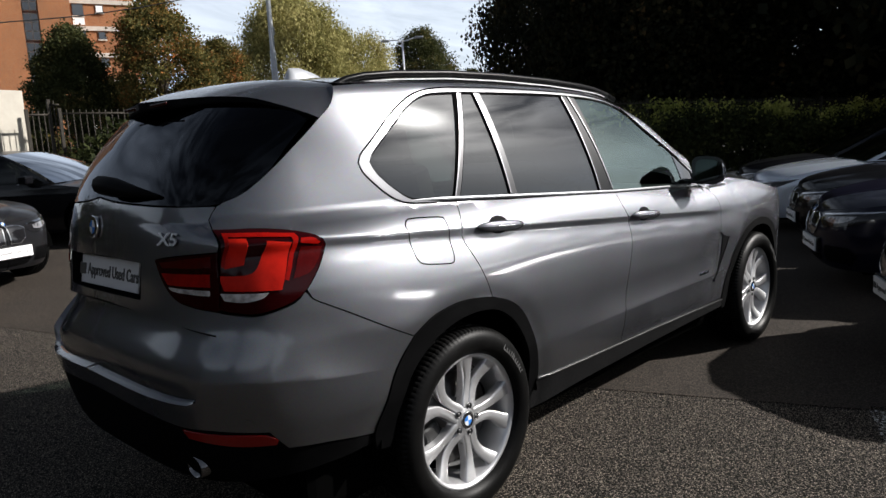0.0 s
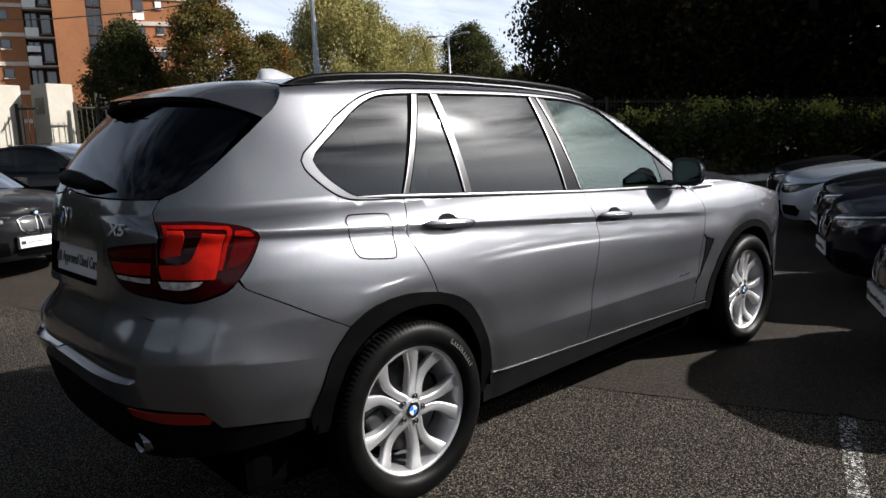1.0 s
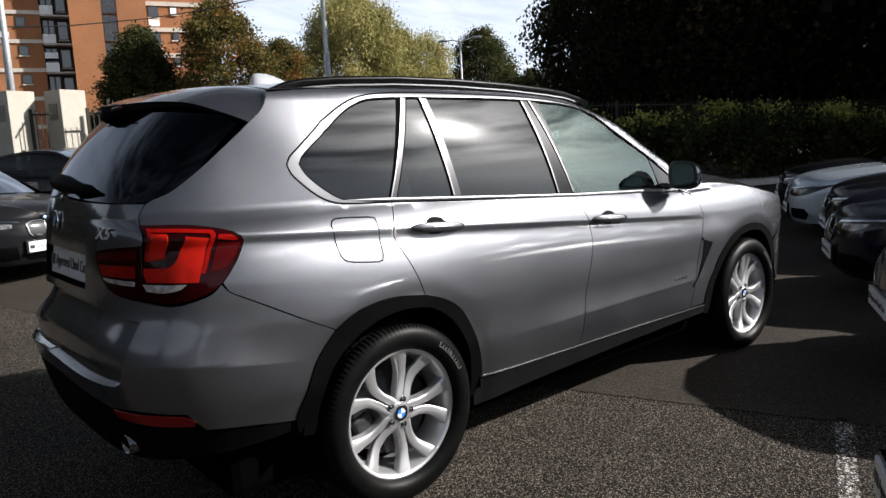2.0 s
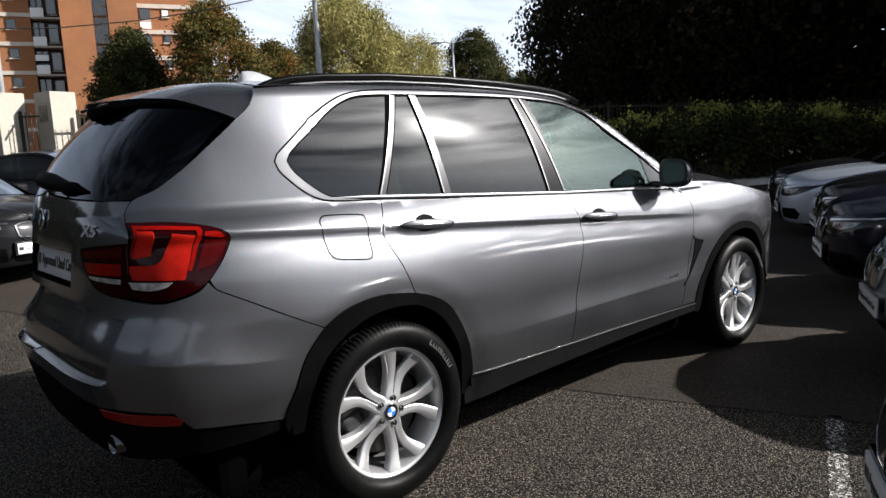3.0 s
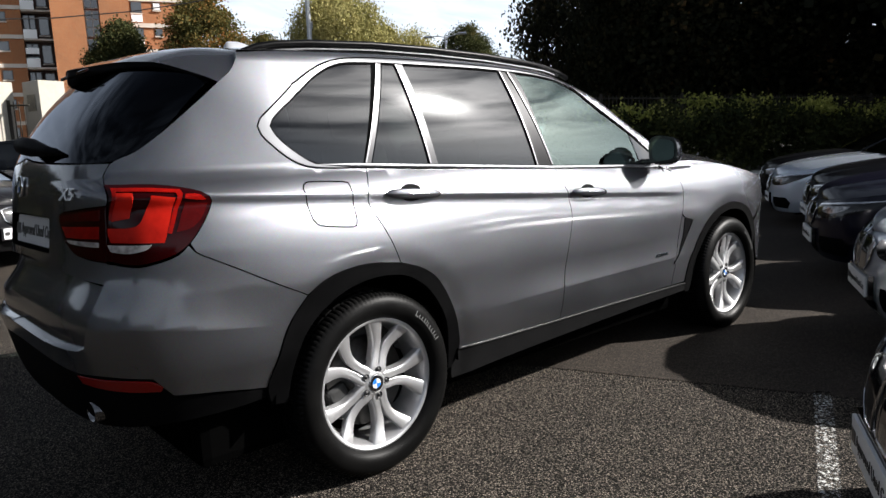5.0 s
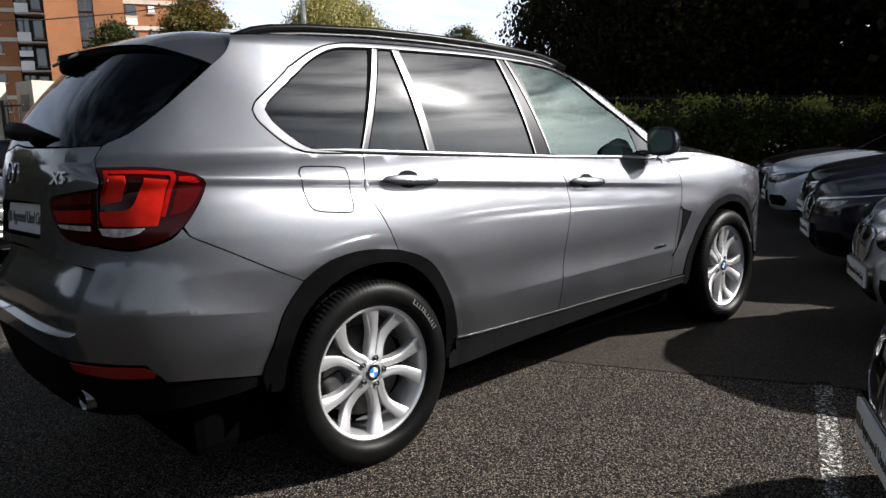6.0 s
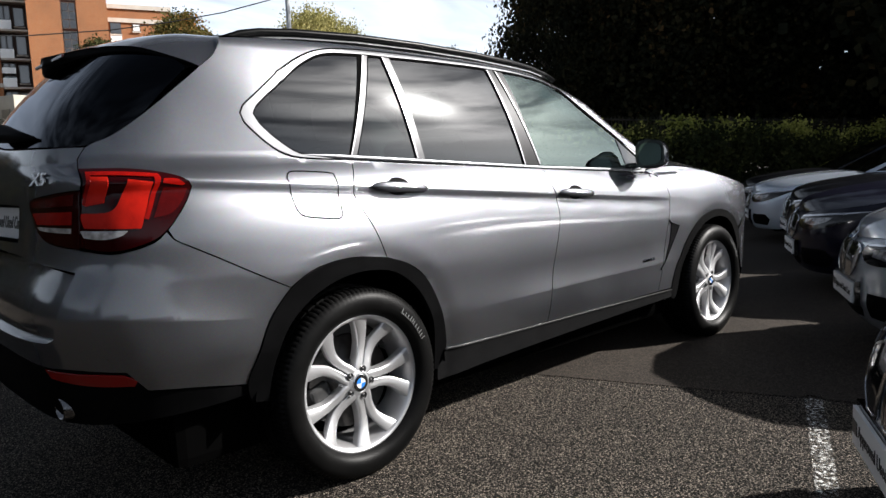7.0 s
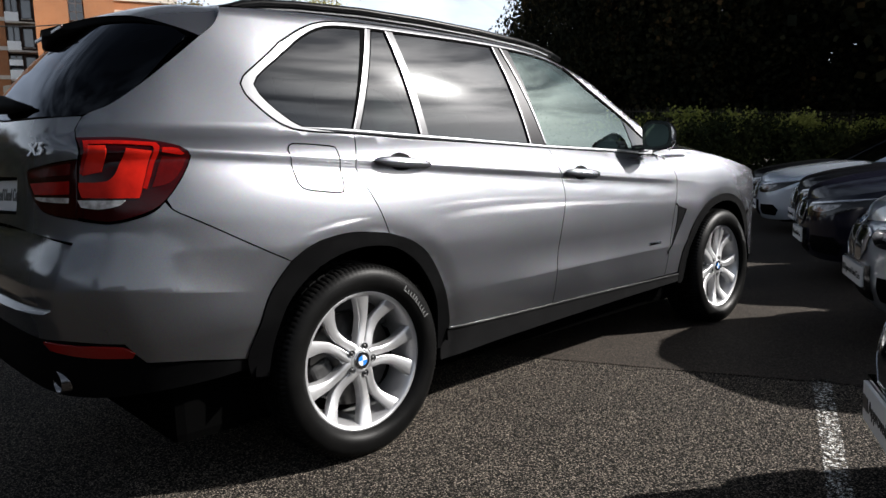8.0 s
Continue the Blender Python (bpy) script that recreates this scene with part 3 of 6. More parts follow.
both("headlight", [(3.76, 0.865), (3.76, 0.95), (4.05, 0.93), (4.2, 0.88), (4.1, 0.855)], CHROME, lift=0.004)
both("grille_kidney", [(4.24, 0.64), (4.24, 0.93), (FRONT - 0.01, 0.93), (FRONT - 0.01, 0.64)], GLOSS_BLACK, lift=0.02)
# air outlet behind the front wheel, and the small model badge on the door
both("air_outlet", [(2.345, 0.815), (2.440, 0.795), (2.425, 0.765), (2.372, 0.68), (2.318, 0.60), (2.270, 0.548), (2.300, 0.62), (2.335, 0.70)], MATT_BLACK, fender, "black air outlet slit", gap=0.0, lift=0.004, rim=0.012)
both("air_outlet_frame", [(2.316, 0.826), (2.452, 0.800), (2.40, 0.70), (2.31, 0.575), (2.24, 0.532), (2.235, 0.545), (2.300, 0.600), (2.39, 0.72), (2.43, 0.785), (2.33, 0.812)], PAINT, fender, gap=0.0, lift=0.008, rim=0.01, step=0.012)
for i, (a, b) in enumerate([(2.03, 0.022), (2.055, 0.012), (2.072, 0.030), (2.108, 0.014), (2.128, 0.026)]):
    part("badge_stroke", patch("badge_stroke", hull, [(a, 0.603), (a, 0.603 + 0.016), (a + b, 0.602 + 0.016), (a + b, 0.602)], -1, 0.0, 0.004, 0.004, step=0.03), CHROME, front_door, "small chrome badge stroke")

# rear bumper
both("rear_bumper", BUMP_SEAM + [(-0.392, 0.699), (-0.432, 0.601), (-0.473, 0.483), (-0.632, 0.513), (-0.782, 0.531), (-0.806, 0.562), (-0.834, 0.600), (-0.99, 0.612), (-1.13, 0.612), (-1.3, 0.628),
                                 (-1.5, 0.640), (BACK - 0.003, 0.648), (BACK - 0.003, 0.720), (-1.5, 0.712), (-1.25, 0.702), (-1.08, 0.700), (-1.043, 0.712), (-1.018, 0.789), (-0.992, 0.905), (-0.99, 0.984),
                                 (-0.936, 0.976), (-0.883, 0.969), (-0.828, 0.976), (-0.757, 0.999)], PAINT, rim_dark=False, rim=0.05, cell=0.018,
     lines=[bumper_edge, lambda s: bumper_edge(s) + 0.006, lambda s: bumper_edge(s) - 0.006])
both("bumper_recess", [(BACK - 0.003, 0.69), (BACK - 0.003, 0.955), (-1.35, 0.949), (-1.18, 0.935), (-0.985, 0.912), (-1.0, 0.78), (-1.03, 0.69)], PAINT, lift=-0.036, rim=0.01)
both("lower_valance", [(BACK - 0.003, 0.40), (BACK - 0.003, 0.645), (-1.5, 0.637), (-1.3, 0.625), (-1.13, 0.609), (-0.99, 0.609), (-0.834, 0.597), (-0.806, 0.560), (-0.782, 0.528), (-0.632, 0.510),
                       (-0.473, 0.480), (-0.46, 0.44), (-0.8, 0.42), (-1.2, 0.40)], CLADDING, lift=-0.004)
REFLECTOR = shader("red_reflector", (0.13, 0.004, 0.003), 0.2, 0.0, Coat_Weight=0.1, Specular_IOR_Level=0.2)
both("reflector", [(-1.13, 0.604), (-0.988, 0.601), (-0.84, 0.592), (-0.806, 0.568), (-0.815, 0.551), (-0.934, 0.557), (-1.105, 0.574)], REFLECTOR, None, "long red bumper reflector", lift=0.002)
# parking sensors
for side in (-1, 1):
    ring = [(-0.885 + 0.013 * math.cos(t), 0.640 + 0.013 * math.sin(t)) for t in np.linspace(0, 2 * math.pi, 14, endpoint=False)]
    part("parking_sensor", patch("parking_sensor", hull, ring, side, 0.0, 0.0015, 0.002, step=0.01), PAINT, suv)
# tailgate
both("tailgate", [(BACK - 0.003, 0.967), (-1.57, 0.964), (-1.35, 0.954), (-1.18, 0.938), (-0.982, 0.914), (-0.983, 0.986), *LAMP_IN, (-0.963, 1.230), (-0.953, 1.262), (-0.930, 1.301),
                  (-0.935, 1.304), (-1.15, 1.307), (-1.56, 1.321), (BACK - 0.003, 1.336), (BACK - 0.003, 1.128), (BACK + 0.37, 1.120), (BACK + 0.36, 1.000), (BACK - 0.003, 1.000)], PAINT, rim=0.055,
     lines=[lambda s: 1.255 + 0.03 * np.clip((-1.0 - s) / 0.7, 0, 1), lambda s: 1.245 + 0.03 * np.clip((-1.0 - s) / 0.7, 0, 1)])
both("plate_recess", [(BACK - 0.003, 0.985), (BACK - 0.003, 1.15), (BACK + 0.40, 1.15), (BACK + 0.40, 0.985)], MATT_BLACK, None, "black recess behind the plate", lift=-0.05, rim=0)
for side in (-1, 1):
    part("rear_window", patch("rear_window", hatch_glass, [(BACK - 0.003, 1.339), (-1.56, 1.324), (-1.15, 1.310), (-0.930, 1.307), (-0.843, 1.343), (-0.757, 1.409), (-0.679, 1.489), (-0.604, 1.564), (-0.755, 1.599), (-1.2, 1.63), (BACK - 0.003, 1.64)],
                              side, lift=-0.001), HATCH_PANE, suv, "dark tinted rear window")
RED_LENS = mottled("red_lens", [(0.3, (0.13, 0.002, 0.0015)), (0.7, (0.24, 0.004, 0.002))], 22.0, 0.2, 0.0004, 420.0, Specular_IOR_Level=0.08)
SIDE_LENS = mottled("deep_red_lens", [(0.3, (0.028, 0.0007, 0.0007)), (0.7, (0.05, 0.001, 0.001))], 22.0, 0.15, 0.0003, 420.0, Specular_IOR_Level=0.12)
DARK_LENS = shader("dark_red_lens", (0.014, 0.0005, 0.0008), 0.12, 0.0, Coat_Weight=0.05, Specular_IOR_Level=0.12)
GLOW_LENS = mottled("bright_red_light_guide", [(0.3, (0.26, 0.006, 0.003)), (0.7, (0.46, 0.013, 0.006))], 16.0, 0.3, 0.0004, 420.0, Specular_IOR_Level=0.06)
CLEAR_LENS = mottled("clear_lens", [(0.35, (0.16, 0.145, 0.14)), (0.65, (0.42, 0.39, 0.38))], 34.0, 0.12, 0.0005, 300.0, Coat_Weight=0.8)
for side in (-1, 1):
    lamp = part("tail_light", patch("tail_light", hull, LAMP, side, lift=0.004, rim=0.02, gap=0.002, cell=0.012), DARK_LENS, suv, "dark red tail light lens")
    for nm, line, mat, up in [
        ("light_guide", [(-0.942, 1.219), (-0.830, 1.214), (-0.730, 1.204), (-0.725, 1.193), (-0.771, 1.069), (-0.783, 1.072), (-0.743, 1.188), (-0.745, 1.195), (-0.834, 1.203), (-0.930, 1.208), (-0.956, 1.119), (-0.966, 1.121)], RED_LENS, 0.0076),
        ("light_block", [(-0.821, 1.191), (-0.749, 1.184), (-0.783, 1.075), (-0.794, 1.043), (-0.856, 1.045), (-0.964, 1.050), (-0.974, 1.077), (-0.973, 1.095), (-0.882, 1.097), (-0.855, 1.118)], GLOW_LENS, 0.0066),
        ("light_block", [(-0.934, 1.204), (-0.878, 1.201), (-0.884, 1.160), (-0.896, 1.125), (-0.958, 1.116)], GLOW_LENS, 0.0066),
        ("side_lens", [(-0.719, 1.167), (-0.648, 1.160), (-0.666, 1.124), (-0.705, 1.085), (-0.757, 1.072)], SIDE_LENS, 0.0066),
        ("side_bar", [(-0.717, 1.190), (-0.673, 1.187), (-0.655, 1.174), (-0.663, 1.171), (-0.721, 1.180)], RED_LENS, 0.0072),
        ("reversing_lens", [(-0.978, 1.043), (-0.907, 1.040), (-0.831, 1.038), (-0.850, 1.023), (-0.905, 1.014), (-0.965, 1.021)], CLEAR_LENS, 0.008)]:
        part(nm, patch(nm, hull, line, side, 0.0, up, 0.003, step=0.006, cell=0.010), mat, lamp)
    inner = part("tailgate_light", patch("tailgate_light", hull, LAMP_IN, side, lift=0.004, rim=0.02, gap=0.002, cell=0.015), DARK_LENS, suv, "dark red tail light lens on the tailgate")
    for nm, line, mat in [("light_guide", [(-1.222, 1.098), (-1.115, 1.100), (-1.010, 1.101), (-1.013, 1.062), (-1.112, 1.062), (-1.192, 1.063)], RED_LENS),
                          ("light_block", [(-1.226, 1.131), (-1.099, 1.146), (-1.000, 1.155), (-1.005, 1.120), (-1.110, 1.118), (-1.214, 1.115)], SIDE_LENS),
                          ("reversing_lens", [(-1.190, 1.055), (-1.100, 1.053), (-1.014, 1.051), (-1.015, 1.035), (-1.083, 1.038), (-1.172, 1.045)], CLEAR_LENS)]:
        part(nm, patch(nm, hull, line, side, 0.0, 0.0068, 0.003, step=0.008, cell=0.012), mat, inner)

# side windows in their bright frame
QUARTER_GLASS = [(-0.347, 1.408), (-0.334, 1.429), (-0.284, 1.468), (-0.197, 1.521), (-0.122, 1.575), (-0.060, 1.611), (0.001, 1.635), (0.058, 1.647), (0.143, 1.652), (0.200, 1.653), (0.041, 1.254), (-0.125, 1.263), (-0.176, 1.272), (-0.214, 1.291), (-0.271, 1.329), (-0.325, 1.375)]
SMALL_GLASS = [(0.256, 1.654), (0.315, 1.655), (0.371, 1.234), (0.089, 1.253)]
REAR_GLASS = [(0.367, 1.655), (0.969, 1.648), (1.054, 1.188), (0.428, 1.230)]
FRONT_PANE = [(1.105, 1.639), (1.382, 1.618), (1.555, 1.557), (1.710, 1.463), (1.954, 1.325), (2.013, 1.143), (1.185, 1.182)]
FRAME_HOLE = [(-0.351, 1.408), (-0.339, 1.430), (-0.288, 1.470), (-0.200, 1.523), (-0.125, 1.578), (-0.062, 1.615), (-0.001, 1.640), (0.057, 1.652), (0.143, 1.657), (0.30, 1.660), (0.975, 1.654), (1.386, 1.624), (1.569, 1.563), (1.716, 1.467),
              (1.964, 1.330), (2.145, 1.210), (2.167, 1.138), (2.015, 1.138), (1.186, 1.177), (0.429, 1.225), (0.042, 1.250), (-0.125, 1.259), (-0.178, 1.268), (-0.216, 1.287), (-0.274, 1.326), (-0.328, 1.373)]
both("window_frame", DAYLIGHT + DAYLIGHT_LOW, SATIN, None, "satin aluminium side window surround", lift=0.001, gap=0.005, rim=0.012,
     holes=[FRAME_HOLE], step=0.015, cell=0.05)
def waist(u, v, side):
    x = -0.17 + 2.22 * u
    z = float(np.interp(x, [-0.20, 0.042, 0.429, 1.186, 2.0, 2.2], [1.262, 1.246, 1.221, 1.173, 1.136, 1.128]))
    a, k = math.pi * (v - 0.5), min(1.0, 0.15 + u * 12)
    return (x, side * (float(upper(np.array(x), np.array(z))) + 0.007 * k * math.cos(a)), z + 0.0095 * k * math.sin(a))


for side in (-1, 1):
    part("waist_strip", mesh_from("waist_strip", *grid(lambda u, v: waist(u, v, side), np.linspace(0, 1, 60), np.linspace(0, 1, 7), side > 0)), SATIN, suv, "bright satin strip below the side windows")
both("frame_joint", DAYLIGHT + DAYLIGHT_LOW, SEAM, None, "thin black joint round the window surround", lift=-0.003, gap=-0.002, rim=0, holes=[FRAME_HOLE], step=0.015, cell=0.05)
both("window_seal", [(-0.358, 1.408), (-0.292, 1.474), (-0.128, 1.582), (-0.004, 1.644), (0.055, 1.656), (0.30, 1.664), (0.976, 1.658), (1.400, 1.629), (1.721, 1.471), (2.149, 1.213), (2.173, 1.132), (1.187, 1.173), (0.043, 1.246), (-0.180, 1.264), (-0.222, 1.284), (-0.334, 1.373)],
     GLOSS_BLACK, None, "black window seals", lift=-0.011, gap=0, rim=0, holes=[QUARTER_GLASS, SMALL_GLASS, REAR_GLASS, FRONT_PANE], step=0.02)
both("quarter_window", QUARTER_GLASS, PRIVACY, None, "dark privacy glass", lift=-0.007, rim=0.003, gap=-0.004, surface=side_glass)
both("small_rear_window", SMALL_GLASS, PRIVACY, rear_door, "dark privacy glass", lift=-0.007, rim=0.003, gap=-0.004, surface=side_glass)
both("rear_door_window", REAR_GLASS, PRIVACY, rear_door, "dark privacy glass", lift=-0.007, rim=0.003, gap=-0.004, surface=side_glass)
both("front_door_window", FRONT_PANE, FRONT_GLASS, front_door, "pale green tinted glass", lift=-0.007, rim=0.003, gap=-0.004, surface=side_glass)
both("quarter_pillar", [(0.218, 1.660), (0.244, 1.660), (0.074, 1.250), (0.046, 1.250)], POST, rear_door, lift=0.0, gap=0.001, rim=0.008)
both("rear_seal_strip", [(0.196, 1.660), (0.217, 1.660), (0.045, 1.250), (0.040, 1.250)], SEAM, rear_door, lift=-0.004, gap=0.001, rim=0.004)
both("window_divider", [(0.322, 1.660), (0.360, 1.660), (0.423, 1.229), (0.379, 1.232)], POST, rear_door, lift=0.0, gap=0.001, rim=0.008)
both("centre_pillar_trim", [(0.980, 1.653), (1.024, 1.651), (1.180, 1.179), (1.071, 1.185)], PILLAR, rear_door, lift=0.0, gap=0.001, rim=0.008)
both("centre_pillar_trim", [(1.039, 1.651), (1.097, 1.643), (1.159, 1.300), (1.191, 1.179), (1.186, 1.179)], PILLAR, front_door, lift=0.0, gap=0.001, rim=0.008)
for wide, low, host in ((0.218, 0.046, rear_door), (0.321, 0.379, rear_door), (0.980, 1.070, rear_door), (1.039, 1.184, front_door)):
    both("pillar_edge", [(wide - 0.001, 1.659), (wide + 0.006, 1.659), (low + 0.007, 1.200 if low > 0.9 else 1.236 if low > 0.3 else 1.253), (low, 1.200 if low > 0.9 else 1.236 if low > 0.3 else 1.253)] if low < 0.9 else
         [(wide - 0.001, 1.650), (wide + 0.006, 1.650), (low + 0.005, 1.19), (low - 0.002, 1.19)], SATIN, host, lift=0.0016, gap=0.0, rim=0.003)
both("mirror_triangle", [(1.966, 1.318), (2.136, 1.210), (2.157, 1.143), (2.022, 1.144)], GLOSS_BLACK, front_door, lift=-0.004, gap=0.001, rim=0.004)

LIP = shader("satin_black_lip", (0.016, 0.016, 0.0165), 0.32, 0.0, Specular_IOR_Level=0.3)
SILL = mottled("dull_sill_plastic", [(0.3, (0.0035, 0.0035, 0.0037)), (0.7, (0.006, 0.006, 0.0063))], 9.0, 0.65, 0.0004, 900.0, Specular_IOR_Level=0.06)
# plastic round the wheels and along the sills
both("rear_arch_trim", ARCH_REAR + [(0.43, 0.33)] + ARCH_REAR_IN[::-1] + [(-0.46, 0.41)], CLADDING, None, "black plastic wheel arch trim", lift=0.005, rim=0.03, gap=0.001)
both("front_arch_trim", ARCH_FRONT + [(3.40, 0.37)] + ARCH_FRONT_IN[::-1] + [(2.40, 0.33)], CLADDING, None, "black plastic wheel arch trim", lift=0.005, rim=0.03, gap=0.001)
both("sill_trim", [(0.452, 0.416), (0.8, 0.405), (1.6, 0.397), (2.395, 0.390), (2.42, 0.345), (1.6, 0.318), (0.8, 0.292), (0.44, 0.272), (0.43, 0.33)], SILL, None, "black plastic sill", lift=0.004, rim=0.02, gap=0.001)
both("sill_lip", [(0.46, 0.417), (0.8, 0.409), (1.6, 0.401), (2.385, 0.394), (2.385, 0.388), (1.6, 0.395), (0.8, 0.403), (0.46, 0.411)], LIP, None, lift=0.010, rim=0.01, gap=0.0)


# roof, windscreen, bonnet
def roof_at(u, v):
    x = -0.36 + u * (1.30 + 0.36 + 0.13 * (1 - v * v))
    edge, half = float(GUTTER(min(x, 1.34))), float(half_width(np.array(min(x, 1.34)), np.array(float(GUTTER(min(x, 1.34))))))
    z = edge + (float(ROOF_MID(min(x, 1.3))) - 0.02 * max(x - 1.3, 0) / 0.13 - edge) * (1 - abs(v)**2.3)
    return (x, -half * v, z)


def hat(name, fn, us, vs, material, label="", flip=False):
    v, f = grid(fn, us, vs, flip)
    return part(name, mesh_from(name, v, f), material, suv, label)


hat("roof", roof_at, np.linspace(0, 1, 40), np.linspace(-1, 1, 33), PAINT)


def windscreen_at(u, v):
    x0, z0 = 1.30 + 0.13 * (1 - v * v), 0
    top = Vector(roof_at(1, v)) + Vector((0.01, 0, -0.004))
    low = Vector((2.16 + 0.22 * (1 - v * v), -0.80 * v, 1.21 + 0.03 * (1 - v * v)))
    p = top.lerp(low, u)
    return (p.x, p.y, p.z + 0.03 * math.sin(u * math.pi) * (1 - 0.8 * v * v))


hat("windscreen", windscreen_at, np.linspace(0, 1, 16), np.linspace(-1, 1, 17), FRONT_GLASS, "laminated green tinted windscreen")
HOOD_MID = smooth_table([2.1, 2.4, 2.9, 3.3, 3.6, 3.80], [1.245, 1.242, 1.212, 1.145, 1.055, 0.95])
HOOD_S = smooth_table([2.2, 2.35, 2.6, 2.879, 3.1, 3.315, 3.5, 3.75], [1.128, 1.145, 1.140, 1.110, 1.072, 1.028, 0.998, 0.955])


def hood_at(u, v):
    s = 2.20 + u * 1.55
    e = hull(s, float(HOOD_S(s)))
    x = e[0] + (0.12 * u) * (1 - v * v)
    w = 1 - abs(v)**2.3
    return (x, -float(e[1]) * v, float(e[2]) + (float(HOOD_MID(x)) - float(e[2])) * w + 0.012 * math.exp(-((abs(v) - 0.72) / 0.08)**2))


hat("bonnet", hood_at, np.linspace(0, 1, 40), np.linspace(-0.998, 0.998, 41), PAINT)
hat("bonnet_front", lambda u, v: tuple(Vector(hood_at(1, v)).lerp(Vector((hood_at(1, v)[0] + 0.03, hood_at(1, v)[1] * 0.99, 0.82)), u)), np.linspace(0, 1, 6), np.linspace(-1, 1, 21), PAINT)

# roof spoiler over the rear window
TRAIL = smooth_table([0.0, 0.35, 0.55, 0.66, 0.72, 0.752], [-0.765, -0.70, -0.63, -0.575, -0.525, -0.486])
TRAIL_Z = smooth_table([0.0, 0.35, 0.55, 0.66, 0.72, 0.752], [1.680, 1.672, 1.655, 1.624, 1.598, 1.571])


def spoiler_top(u, v):
    a = abs(v)
    f = Vector((-0.362 + 0.04 * (1 - a * a) - 0.0, 0.70 * a, float(roof_at(0, a)[2]) + 0.0))
    if a > 0.94:
        f.z -= (a - 0.94) * 0.35
    b = Vector((float(TRAIL(0.752 * a)), 0.752 * a, float(TRAIL_Z(0.752 * a))))
    p = f.lerp(b, u)
    # the ends follow the joint with the rear quarter
    e = hull(float(np.interp(u, [0, 0.35, 0.65, 1], [-0.534, -0.5395, -0.546, -0.598])), float(np.interp(u, [0, 0.35, 0.65, 1], [1.684, 1.650, 1.617, 1.568])))
    k = max(0.0, (a - 0.70) / 0.30)**2
    q = Vector((p.x, p.y, p.z + 0.022 * math.sin(u * math.pi) * (1 - k))).lerp(Vector((float(e[0]), float(e[1]), float(e[2]))), k)
    return (q.x, -q.y * (1 if v > 0 else -1), q.z)


hat("spoiler", spoiler_top, np.linspace(0, 1, 14), np.linspace(-1, 1, 61), PAINT, "roof spoiler in body colour")


def spoiler_lip(u, v):
    t = Vector(spoiler_top(1, v))
    a = abs(v)
    deep = (1 - a**3)
    if u < 0.25:
        return tuple(t + Vector((0.004, 0, -0.030 * deep * u / 0.25 - 0.001)))
    w = (u - 0.25) / 0.75
    z = t.z - 0.032 * deep - 0.02 * w * deep
    goal = Vector((-0.60 + 0.11 * a**4, t.y * 0.97, z))
    return tuple((t + Vector((0.004, 0, -0.031 * deep))).lerp(goal, w))


hat("spoiler_underside", spoiler_lip, np.linspace(0, 1, 13), np.linspace(-1, 1, 61), MATT_BLACK, "black spoiler underside", flip=True)
hat("spoiler_cheek", lambda u, v: tuple(Vector(spoiler_lip(1, v)).lerp(Vector(spoiler_lip(1, v)) + Vector((-0.02, 0, -0.06 * (1 - abs(v)**3))), u)), np.linspace(0, 1, 4), np.linspace(-1, 1, 41), MATT_BLACK, flip=True)
part("brake_light", box(-0.752, -0.744, -0.20, 0.20, 1.656, 1.668, 0.002), DARK_LENS, suv, "dark third brake light strip")

# roof rails, aerial fin
RAIL = shader("black_rail", (0.002, 0.002, 0.0022), 0.3, 0.0, Specular_IOR_Level=0.05)
for side in (-1, 1):
    line = [(-0.36, 1.692), (-0.33, 1.703), (-0.28, 1.722), (-0.20, 1.737), (-0.05, 1.749), (0.263, 1.759), (0.589, 1.756), (0.963, 1.742), (1.25, 1.722), (1.397, 1.708), (1.52, 1.682), (1.60, 1.655)]
    rail = join_meshes("roof_rail", [tube([(x, side * (0.665 - 0.01 * (x > 1.3)), z - 0.012) for x, z in line], 0.0125, 10)])
    for v in rail.vertices:
        v.co.z += (v.co.z - float(np.interp(v.co.x, [p[0] for p in line], [p[1] - 0.012 for p in line]))) * 0.15
    rr = part("roof_rail", rail, RAIL, suv, "gloss black roof rail")
    foot = [(x, z) for x, z in line]
    part("rail_skirt", mesh_from("rail_skirt", *grid(lambda u, v: (-0.34 + 1.86 * u, side * 0.665, float(np.interp(-0.34 + 1.86 * u, [p[0] for p in line], [p[1] for p in line])) * (1 - v) + v * 1.66 - 0.012), np.linspace(0, 1, 30), [0, 1])),
         RAIL, rr)
    part("rail_strip", mesh_from("rail_strip", *grid(lambda u, v: (-0.30 + 1.78 * u, side * (0.669 + 0.004 * v), float(np.interp(-0.30 + 1.78 * u, [p[0] for p in line], [p[1] for p in line])) - 0.031 - 0.006 * v), np.linspace(0, 1, 40), [0, 0.5, 1], side > 0)),
         SATIN, rr, "bright strip below the roof rail")


FIN = smooth_table([0, 0.04, 0.12, 0.3, 0.6, 0.85, 1.0], [0.0, 0.03, 0.062, 0.064, 0.046, 0.02, 0.0])


def fin_at(u, v):
    x = -0.095 + 0.25 * u
    h = float(FIN(u))
    w = 0.006 + 0.036 * math.sin(math.pi * min(1.0, u + 0.12))**0.5 * (1 if u < 0.88 else 0.6)
    t = v * math.pi
    return (x, w * math.cos(t) * (1 - 0.5 * math.sin(t)), 1.772 + h * math.sin(t))


hat("aerial_fin", fin_at, np.linspace(0, 1, 18), np.linspace(0, 1, 15), shader("light_aerial_plastic", (0.40, 0.41, 0.43), 0.3, 0.4, Coat_Weight=0.6), "light grey roof aerial fin", flip=True)

